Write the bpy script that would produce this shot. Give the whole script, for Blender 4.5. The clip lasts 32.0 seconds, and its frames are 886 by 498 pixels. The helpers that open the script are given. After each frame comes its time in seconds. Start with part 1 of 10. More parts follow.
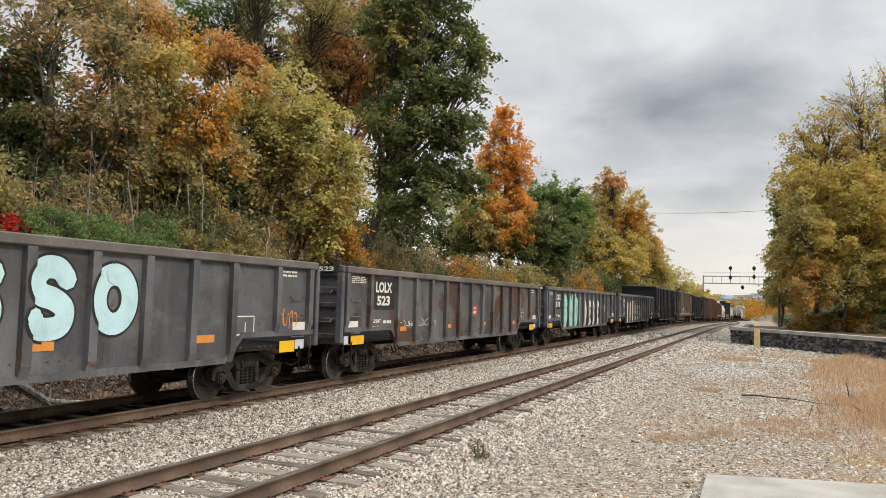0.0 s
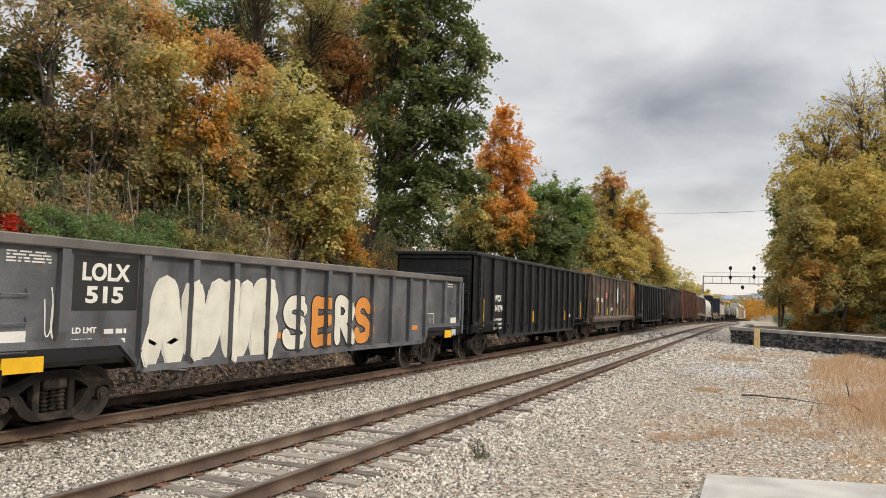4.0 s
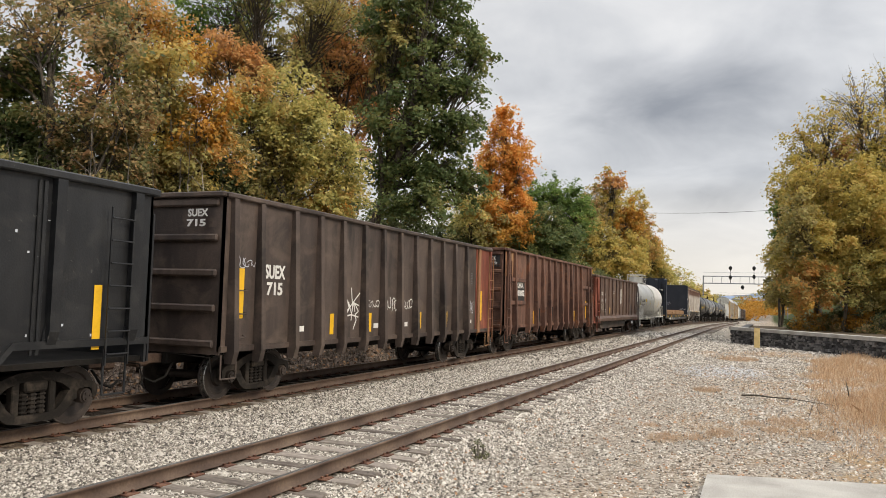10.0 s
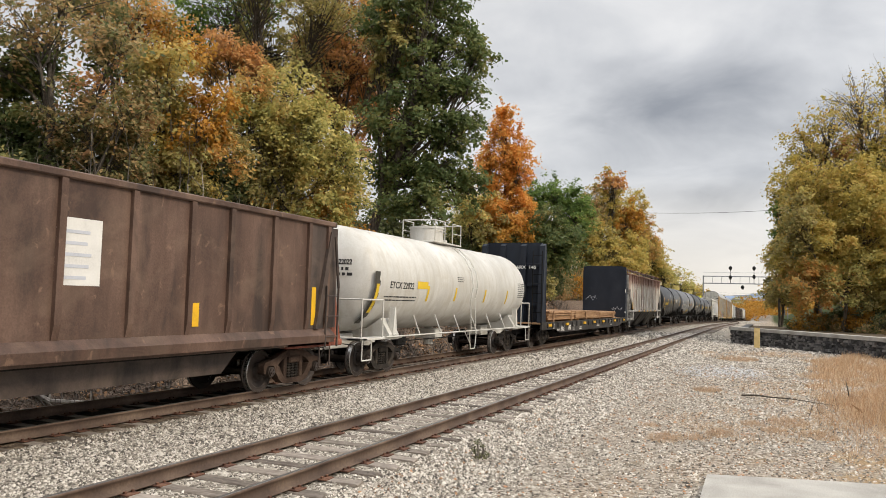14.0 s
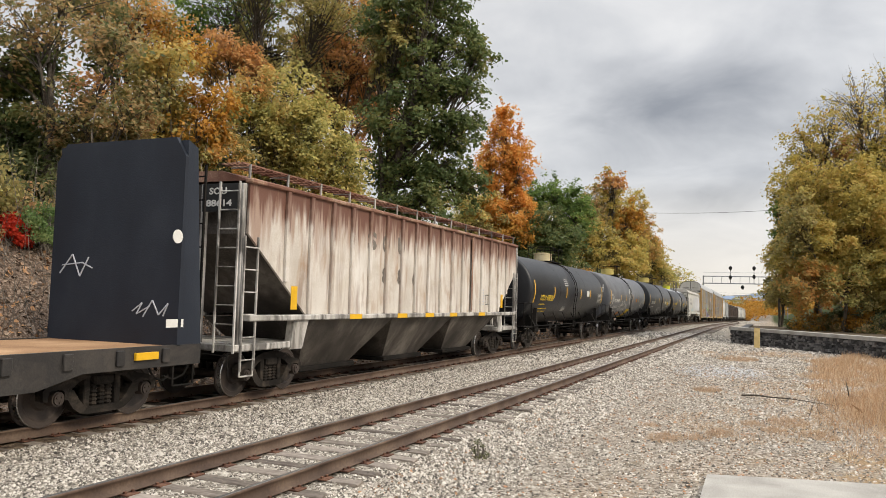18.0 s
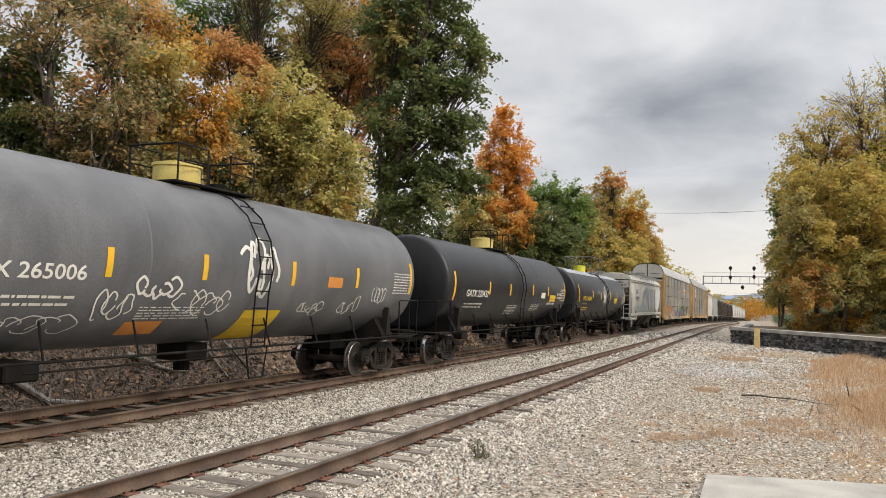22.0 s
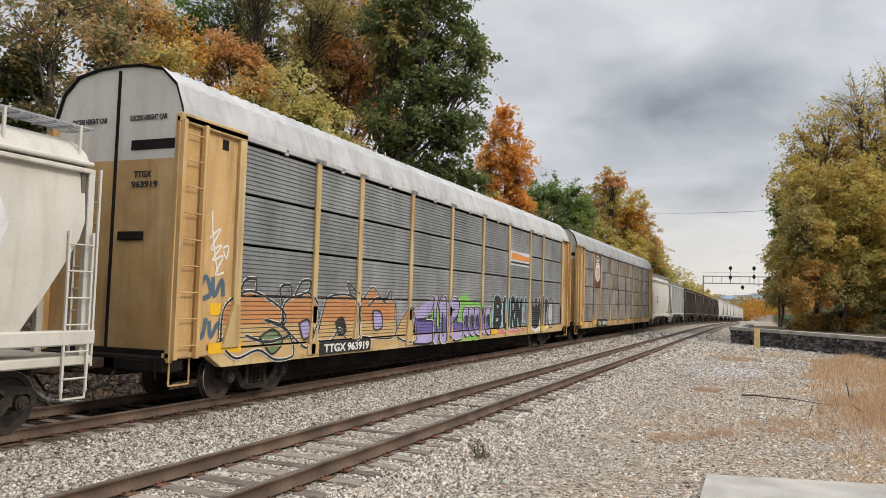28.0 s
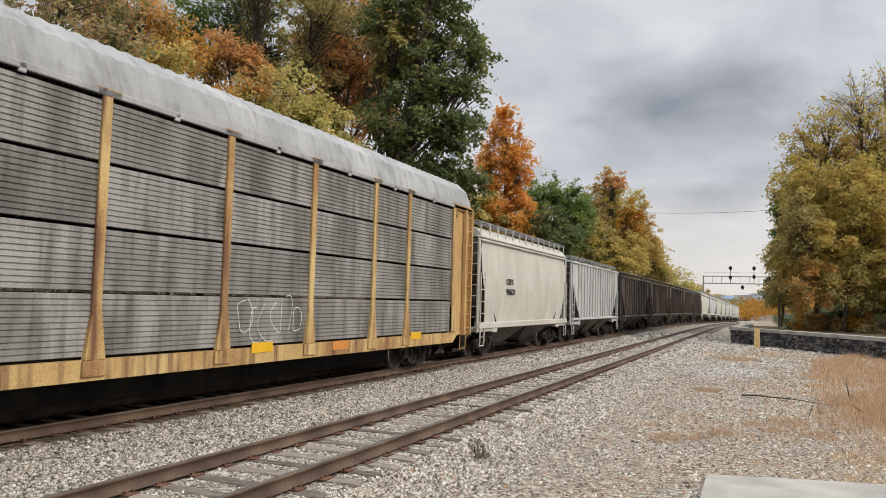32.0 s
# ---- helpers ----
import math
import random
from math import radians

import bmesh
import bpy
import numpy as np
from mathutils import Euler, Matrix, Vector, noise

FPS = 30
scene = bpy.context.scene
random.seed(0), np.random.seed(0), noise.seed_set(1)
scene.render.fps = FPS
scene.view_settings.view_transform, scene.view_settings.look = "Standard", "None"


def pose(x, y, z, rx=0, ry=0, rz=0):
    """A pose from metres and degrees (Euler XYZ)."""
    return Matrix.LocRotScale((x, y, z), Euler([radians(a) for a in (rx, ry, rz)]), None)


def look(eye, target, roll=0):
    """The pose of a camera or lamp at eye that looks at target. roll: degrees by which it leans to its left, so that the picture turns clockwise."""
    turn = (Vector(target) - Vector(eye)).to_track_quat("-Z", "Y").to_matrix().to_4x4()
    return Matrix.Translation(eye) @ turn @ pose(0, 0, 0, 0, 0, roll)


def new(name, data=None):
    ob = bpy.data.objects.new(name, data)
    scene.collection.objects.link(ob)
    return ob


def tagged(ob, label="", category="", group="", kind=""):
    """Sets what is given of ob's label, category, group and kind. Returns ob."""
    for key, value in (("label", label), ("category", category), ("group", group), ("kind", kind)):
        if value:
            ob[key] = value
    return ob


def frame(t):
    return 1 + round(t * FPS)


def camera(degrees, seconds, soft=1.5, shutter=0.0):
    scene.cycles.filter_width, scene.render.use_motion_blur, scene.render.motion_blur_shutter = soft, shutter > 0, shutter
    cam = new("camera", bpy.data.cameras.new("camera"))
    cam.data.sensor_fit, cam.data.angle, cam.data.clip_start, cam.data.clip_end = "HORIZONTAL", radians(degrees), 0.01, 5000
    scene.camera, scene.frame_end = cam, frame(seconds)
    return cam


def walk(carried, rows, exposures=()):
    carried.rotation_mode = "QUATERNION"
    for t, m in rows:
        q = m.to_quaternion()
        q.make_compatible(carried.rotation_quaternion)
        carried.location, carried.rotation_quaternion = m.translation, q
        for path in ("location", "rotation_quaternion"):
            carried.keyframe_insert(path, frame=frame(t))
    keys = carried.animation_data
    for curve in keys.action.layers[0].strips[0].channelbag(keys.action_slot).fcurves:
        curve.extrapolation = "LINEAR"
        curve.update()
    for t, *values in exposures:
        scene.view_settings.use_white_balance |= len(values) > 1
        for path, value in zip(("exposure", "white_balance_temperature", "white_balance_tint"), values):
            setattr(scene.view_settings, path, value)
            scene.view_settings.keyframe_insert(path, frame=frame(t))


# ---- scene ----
# camera: stands still beside the line, at eye height over the gravel
EYE = Vector((0.0, 0.0, 2.111))
YAW, TILT = radians(22.73), radians(3.69)
AIM = EYE + 100 * Vector((-math.sin(YAW) * math.cos(TILT), math.cos(YAW) * math.cos(TILT), math.sin(TILT)))
cam = camera(59.2, 32.0, soft=0.9)
CAM_ROWS = [(0.0, look(EYE, AIM, 1.63)), (32.0, look(EYE, AIM, 1.63))]
walk(cam, CAM_ROWS, [(0.0, 0.2, 6950, 10), (25.6, 0.2, 6950, 10), (27.8, 0.05, 6750, 10), (32.0, 0.03, 6750, 10)])
scene.view_settings.exposure = 0.0

# the train's way: centre line, rail level and speed
XM, XS = -10.92, -6.006
SPEED_T = [0, 32]
SPEED_V = [11.73, 11.04]
RUN = np.concatenate([[0], np.cumsum([0.05 * np.interp(0.05 * (i + 0.5), SPEED_T, SPEED_V) for i in range(640)])])


def run(t):
    return float(np.interp(t, np.arange(641) * 0.05, RUN))


def grade(y):
    """Height of the rails: level beside the camera, falling away beyond."""
    y = np.asarray(y, float)
    u = np.clip(y - 75, 0, None)
    return np.where(u < 50, -0.0127 * u * u / 100, -0.0127 * (u - 25))


def bend(y):
    u = np.clip(np.asarray(y, float) - 360, 0, None)
    return -u * u / 900


# ---- lettering ----
TEXTS = {}


def text_mesh(words, size, bold=0.0, shear=0.0):
    key = (words, size, bold, shear)
    if key not in TEXTS:
        cu = bpy.data.curves.new("lettering", "FONT")
        cu.body, cu.size, cu.align_x, cu.offset, cu.shear = words, size, "LEFT", bold, shear
        cu.resolution_u, cu.extrude = 3, 0.0015
        ob = bpy.data.objects.new("lettering", cu)
        scene.collection.objects.link(ob)
        bpy.context.view_layer.update()
        me = bpy.data.meshes.new_from_object(ob.evaluated_get(bpy.context.evaluated_depsgraph_get()))
        bpy.data.objects.remove(ob)
        TEXTS[key] = me
    return TEXTS[key]


# every word is shaped once, while the scene is still empty
WORDS = ["CONDITIONALLY", "APPROVED", "CONTROL VALVE", "IF DEFECTIVE, TAG", "101802", "11", "1133", "145", "1568", "204165", "204174", "33", "475079", "515", "518", "523", "6", "715", "8", "88614", "963919", "96521", "973514", "CEFX", "CU FT    4014", "DJ", "DJJX", "DJJX 1568", "LD LMT", "LT WT", "DO NOT", "DO NOT HUMP THIS CAR", "ETCX 22022", "EXCESS HEIGHT CAR", "GATX 220432", "HUMP", "IARX", "IARX  145", "JX", "LD LMT 209200", "LOLX", "LOLX ", "LOLX 515", "LOLX 518", "LOLX 523", "LT WT  76800", "MWCX", "O", "OFOX", "S", "SOU", "SOXX", "SR 13449", "SR 13450", "SR-8754 FRA AIP", "SUEX", "TILX 265006", "TTGX", "TTGX 963919", "U", "UTLX 647681", "UTLX 680535"]
for text in WORDS:
    text_mesh(text, 1.0, 0.035)
    if text[:2] in ("ET", "UT", "TI", "GA", "SR"):
        text_mesh(text, 1.0, 0.012)


# ---- world and sun ----
def build_world():
    w = bpy.data.worlds.new("overcast_sky")
    w.use_nodes = True
    scene.world = w
    n, l = w.node_tree.nodes, w.node_tree.links
    n.clear()
    out, bg = n.new("ShaderNodeOutputWorld"), n.new("ShaderNodeBackground")
    co = n.new("ShaderNodeTexCoord")
    sep = n.new("ShaderNodeSeparateXYZ")
    l.new(co.outputs["Generated"], sep.inputs[0])

    def op(kind, a, b=None):
        m = n.new("ShaderNodeMath")
        m.operation = kind
        for i, v in enumerate((a, b)):
            if v is None:
                continue
            if isinstance(v, (int, float)):
                m.inputs[i].default_value = v
            else:
                l.new(v, m.inputs[i])
        return m.outputs[0]
    up = op("ADD", op("MAXIMUM", sep.outputs["Z"], 0.0), 0.3)
    px, py = op("DIVIDE", sep.outputs["X"], up), op("DIVIDE", sep.outputs["Y"], up)
    vec = n.new("ShaderNodeCombineXYZ")
    l.new(px, vec.inputs[0]), l.new(py, vec.inputs[1])
    mp = n.new("ShaderNodeMapping")
    mp.inputs["Location"].default_value = SKY_SHIFT
    mp.inputs["Rotation"].default_value = (0, 0, radians(-20))
    l.new(vec.outputs[0], mp.inputs[0])
    big, fine, bank = n.new("ShaderNodeTexNoise"), n.new("ShaderNodeTexNoise"), n.new("ShaderNodeTexNoise")
    for tx, sc, det, ro, di in ((big, 1.1, 5, 0.5, 0.3), (fine, 3.4, 6, 0.55, 0.5), (bank, 2.2, 5, 0.55, 0.2)):
        tx.inputs["Scale"].default_value, tx.inputs["Detail"].default_value, tx.inputs["Roughness"].default_value, tx.inputs["Distortion"].default_value = sc, det, ro, di
        l.new(mp.outputs[0], tx.inputs["Vector"])
    mixn = op("ADD", op("MULTIPLY", big.outputs["Fac"], 0.66), op("MULTIPLY", fine.outputs["Fac"], 0.34))
    # heavy cloud banks, each (direction, tilt, length, height, weight), with ragged edges
    for way, tilt, wide, tall, weight in CLOUD_BANKS:
        b1 = n.new("ShaderNodeMapping")
        b1.vector_type = "TEXTURE"
        b1.inputs["Location"].default_value = way
        b1.inputs["Rotation"].default_value = (0, radians(tilt), 0)
        b1.inputs["Scale"].default_value = (wide, 1.0, tall)
        l.new(co.outputs["Generated"], b1.inputs[0])
        ln = n.new("ShaderNodeVectorMath")
        ln.operation = "LENGTH"
        l.new(b1.outputs[0], ln.inputs[0])
        rag = op("ADD", ln.outputs["Value"], op("MULTIPLY", op("SUBTRACT", bank.outputs["Fac"], 0.5), 2.2))
        q = n.new("ShaderNodeMapRange")
        q.interpolation_type = "SMOOTHSTEP"
        q.inputs["From Min"].default_value, q.inputs["From Max"].default_value = 1.35, 0.15
        q.inputs["To Min"].default_value, q.inputs["To Max"].default_value = 0.0, weight
        l.new(rag, q.inputs["Value"])
        mixn = op("SUBTRACT", mixn, q.outputs[0])
    ramp = n.new("ShaderNodeValToRGB")
    e = ramp.color_ramp.elements
    e[0].position, e[0].color = 0.24, (0.25, 0.275, 0.325, 1)
    e[1].position, e[1].color = 0.62, (0.70, 0.725, 0.77, 1)
    mid = e.new(0.47)
    mid.color = (0.53, 0.56, 0.615, 1)
    l.new(mixn, ramp.inputs[0])
    # brighter, slightly warm air near the horizon
    hz = n.new("ShaderNodeMapRange")
    hz.inputs["From Min"].default_value, hz.inputs["From Max"].default_value = 0.0, 0.16
    hz.inputs["To Min"].default_value, hz.inputs["To Max"].default_value = 0.9, 0.0
    l.new(sep.outputs["Z"], hz.inputs["Value"])
    low = n.new("ShaderNodeMix")
    low.data_type = "RGBA"
    l.new(hz.outputs[0], low.inputs["Factor"])
    l.new(ramp.outputs[0], low.inputs[6])
    low.inputs[7].default_value = (0.74, 0.71, 0.67, 1)
    # the clear sky behind the clouds
    sky = n.new("ShaderNodeTexSky")
    sky.sky_type, sky.sun_disc = "NISHITA", False
    sky.sun_elevation, sky.sun_rotation = radians(36), radians(96)
    dim = n.new("ShaderNodeMix")
    dim.data_type, dim.blend_type = "RGBA", "MULTIPLY"
    dim.inputs["Factor"].default_value = 1
    l.new(sky.outputs[0], dim.inputs[6])
    dim.inputs[7].default_value = (0.10, 0.10, 0.10, 1)
    cover = n.new("ShaderNodeMix")
    cover.data_type = "RGBA"
    cover.inputs["Factor"].default_value = 0.93
    l.new(dim.outputs[2], cover.inputs[6]), l.new(low.outputs[2], cover.inputs[7])
    # an overcast sky is brightest overhead
    lift = op("ADD", op("MULTIPLY", op("MAXIMUM", op("SUBTRACT", sep.outputs["Z"], 0.38), 0.0), 2.9), 1.0)
    # and brighter on the side where the sun stands behind the cloud
    lift = op("MULTIPLY", lift, op("ADD", op("MULTIPLY", sep.outputs["X"], 0.2), 1.13))
    gain = n.new("ShaderNodeVectorMath")
    gain.operation = "SCALE"
    l.new(cover.outputs[2], gain.inputs[0]), l.new(lift, gain.inputs["Scale"])
    l.new(gain.outputs[0], bg.inputs["Color"])
    bg.inputs["Strength"].default_value = SKY_STRENGTH
    l.new(bg.outputs[0], out.inputs["Surface"])


SKY_SHIFT, SKY_STRENGTH = (3.1, 0.4, 0), 1.0
CLOUD_BANKS = [((-0.13, 0.94, 0.265), 9, 0.30, 0.05, 0.12), ((-0.22, 0.93, 0.35), 4, 0.2, 0.03, 0.05), ((-0.12, 0.98, 0.13), 0, 0.2, 0.02, 0.05), ((0.5, 0.8, 0.33), 0, 0.3, 0.06, 0.09), ((-0.7, 0.6, 0.4), 0, 0.3, 0.08, 0.08), ((0.3, -0.8, 0.4), 0, 0.4, 0.09, 0.09)]
build_world()
sun_data = bpy.data.lights.new("sun", "SUN")
sun_data.energy, sun_data.angle, sun_data.color = 1.95, radians(12), (1.0, 0.91, 0.77)
sun = new("sun", sun_data)
sun.matrix_world = look((58, -6, 44), (0, 0, 0))


# ---- materials ----
def surf(name, stops, rough=0.8, metal=0.0, scale=1.0, stretch=(1, 1, 1), bump=0.25, fine=30.0, island=0.0, object_random=0.0, streak=None, streak_amount=0.5, spec=0.35, through_light=0.0, grime=None, dust=None, spots=None, shift=True):
    """A weathered surface: a ramp of real colours over coarse and fine noise, with relief; streak: a second colour that runs down."""
    m = bpy.data.materials.new(name)
    m.use_nodes = True
    n, l = m.node_tree.nodes, m.node_tree.links
    b = n["Principled BSDF"]
    co, mp = n.new("ShaderNodeTexCoord"), n.new("ShaderNodeMapping")
    mp.inputs["Scale"].default_value = stretch
    here = co.outputs["Object"]
    if shift:
        # every object shows another stretch of the pattern
        oi, away, add = n.new("ShaderNodeObjectInfo"), n.new("ShaderNodeVectorMath"), n.new("ShaderNodeVectorMath")
        away.operation, add.operation = "SCALE", "ADD"
        away.inputs[0].default_value = (37.0, 53.0, 29.0)
        l.new(oi.outputs["Random"], away.inputs["Scale"])
        l.new(co.outputs["Object"], add.inputs[0]), l.new(away.outputs[0], add.inputs[1])
        here = add.outputs[0]
    l.new(here, mp.inputs[0])
    t1, t2 = n.new("ShaderNodeTexNoise"), n.new("ShaderNodeTexNoise")
    t1.inputs["Scale"].default_value, t1.inputs["Detail"].default_value = scale, 4
    t2.inputs["Scale"].default_value, t2.inputs["Detail"].default_value = fine, 3
    l.new(mp.outputs[0], t1.inputs["Vector"]), l.new(here, t2.inputs["Vector"])

    def op(kind, a, b2):
        q = n.new("ShaderNodeMath")
        q.operation = kind
        for i, v in enumerate((a, b2)):
            if isinstance(v, (int, float)):
                q.inputs[i].default_value = v
            else:
                l.new(v, q.inputs[i])
        return q.outputs[0]
    w_fine = 0.3 * (1 - island - object_random)
    w_big = 0.7 * (1 - island - object_random)
    f = op("ADD", op("MULTIPLY", t1.outputs["Fac"], w_big), op("MULTIPLY", t2.outputs["Fac"], w_fine))
    if island:
        g = n.new("ShaderNodeNewGeometry")
        f = op("ADD", f, op("MULTIPLY", g.outputs["Random Per Island"], island))
    if object_random:
        o = n.new("ShaderNodeObjectInfo")
        f = op("ADD", f, op("MULTIPLY", o.outputs["Random"], object_random))
    r = n.new("ShaderNodeValToRGB")
    els = r.color_ramp.elements
    while len(els) < len(stops):
        els.new(0.5)
    for el, (p, c) in zip(els, stops):
        el.position, el.color = p, (*c, 1)
    l.new(f, r.inputs[0])
    col = r.outputs[0]
    if streak:
        m2, t3 = n.new("ShaderNodeMapping"), n.new("ShaderNodeTexNoise")
        m2.inputs["Scale"].default_value = (2.2, 2.2, 0.22)
        t3.inputs["Scale"].default_value, t3.inputs["Detail"].default_value = 2.0, 5
        l.new(here, m2.inputs[0]), l.new(m2.outputs[0], t3.inputs["Vector"])
        k = n.new("ShaderNodeMapRange")
        k.inputs["From Min"].default_value, k.inputs["From Max"].default_value = 0.5, 0.68
        k.inputs["To Max"].default_value = streak_amount
        l.new(t3.outputs["Fac"], k.inputs["Value"])
        mx = n.new("ShaderNodeMix")
        mx.data_type = "RGBA"
        l.new(k.outputs[0], mx.inputs["Factor"]), l.new(col, mx.inputs[6])
        mx.inputs[7].default_value = (*streak, 1)
        col = mx.outputs[2]
    # soot, dust and spots of rust, each (colour, amount, size of the patches, from, to, stretch)
    for layer in (grime, dust, spots):
        if not layer:
            continue
        c4, amount, sc, lo4, hi4, st = layer
        m4, t4, k4, x4 = n.new("ShaderNodeMapping"), n.new("ShaderNodeTexNoise"), n.new("ShaderNodeMapRange"), n.new("ShaderNodeMix")
        m4.inputs["Scale"].default_value, m4.inputs["Location"].default_value = st, (sc * 3.3, sc, 7.7 - sc)
        t4.inputs["Scale"].default_value, t4.inputs["Detail"].default_value, t4.inputs["Roughness"].default_value, t4.inputs["Distortion"].default_value = sc, 7, 0.62, 0.6
        l.new(here, m4.inputs[0]), l.new(m4.outputs[0], t4.inputs["Vector"])
        k4.inputs["From Min"].default_value, k4.inputs["From Max"].default_value, k4.inputs["To Max"].default_value = lo4, hi4, amount
        l.new(t4.outputs["Fac"], k4.inputs["Value"])
        x4.data_type = "RGBA"
        l.new(k4.outputs[0], x4.inputs["Factor"]), l.new(col, x4.inputs[6])
        x4.inputs[7].default_value = (*c4, 1)
        col = x4.outputs[2]
    l.new(col, b.inputs["Base Color"])
    rr = n.new("ShaderNodeMapRange")
    rr.inputs["To Min"].default_value, rr.inputs["To Max"].default_value = max(0.05, rough - 0.15), min(1, rough + 0.12)
    l.new(t2.outputs["Fac"], rr.inputs["Value"]), l.new(rr.outputs[0], b.inputs["Roughness"])
    b.inputs["Metallic"].default_value, b.inputs["Specular IOR Level"].default_value = metal, spec
    if bump:
        bp = n.new("ShaderNodeBump")
        bp.inputs["Strength"].default_value, bp.inputs["Distance"].default_value = bump, 0.02
        l.new(t2.outputs["Fac"], bp.inputs["Height"]), l.new(bp.outputs[0], b.inputs["Normal"])
    if through_light:
        tr, mix = n.new("ShaderNodeBsdfTranslucent"), n.new("ShaderNodeMixShader")
        mix.inputs[0].default_value = through_light
        l.new(col, tr.inputs["Color"])
        l.new(b.outputs[0], mix.inputs[1]), l.new(tr.outputs[0], mix.inputs[2])
        l.new(mix.outputs[0], n["Material Output"].inputs["Surface"])
    return m


def flat3(a, b, c, lo=0.35, hi=0.65):
    return [(lo, a), ((lo + hi) / 2, b), (hi, c)]


RAIL = surf("rusty_rail_steel", flat3((0.06, 0.038, 0.028), (0.10, 0.066, 0.048), (0.16, 0.112, 0.08)), 0.75, 0.1, 1.5, fine=25)
RAIL_TOP = surf("worn_rail_head", flat3((0.16, 0.15, 0.14), (0.25, 0.24, 0.23), (0.34, 0.33, 0.32)), 0.35, 0.8, 2, bump=0.05)
TIE = surf("weathered_tie_wood", flat3((0.07, 0.055, 0.045), (0.17, 0.142, 0.118), (0.32, 0.275, 0.235), 0.3, 0.7), 0.9, 0, 1.2, (4, 14, 14), 0.6, 18, object_random=0.3)
PLATE = surf("rusty_tie_plate", flat3((0.05, 0.022, 0.014), (0.10, 0.045, 0.028), (0.18, 0.09, 0.055)), 0.85, 0.1, 6)
STONE = surf("ballast_stone", [(0.15, (0.045, 0.039, 0.033)), (0.36, (0.17, 0.147, 0.12)), (0.62, (0.40, 0.358, 0.30)), (0.85, (0.66, 0.61, 0.54))], 0.9, 0, 4, island=0.75, bump=0.4, fine=60)
WALLSTONE = surf("dark_rubble_stone", [(0.2, (0.022, 0.021, 0.022)), (0.5, (0.075, 0.073, 0.074)), (0.8, (0.26, 0.25, 0.24))], 0.9, 0, 3, island=0.5, bump=0.5)
CONCRETE = surf("old_concrete", flat3((0.25, 0.235, 0.21), (0.36, 0.342, 0.31), (0.46, 0.44, 0.40)), 0.9, 0, 1.3, bump=0.5, fine=45)
BARK = surf("grey_brown_bark", flat3((0.035, 0.028, 0.022), (0.085, 0.07, 0.055), (0.15, 0.13, 0.11)), 0.95, 0, 3, (4, 4, 1), 0.7, 20)
PALEBARK = surf("pale_dead_wood", flat3((0.20, 0.17, 0.14), (0.33, 0.29, 0.25), (0.46, 0.42, 0.37)), 0.9, 0, 3, (4, 4, 1), 0.5, 20)
YPOST = surf("faded_yellow_post", flat3((0.50, 0.36, 0.15), (0.62, 0.46, 0.20), (0.70, 0.55, 0.28)), 0.8, 0, 3)
GALV = surf("galvanised_steel", flat3((0.20, 0.21, 0.22), (0.30, 0.31, 0.33), (0.40, 0.41, 0.43)), 0.55, 0.5, 2)
BLACKSIG = surf("black_signal_paint", flat3((0.012, 0.012, 0.013), (0.02, 0.02, 0.02), (0.035, 0.035, 0.035)), 0.5, 0, 3)


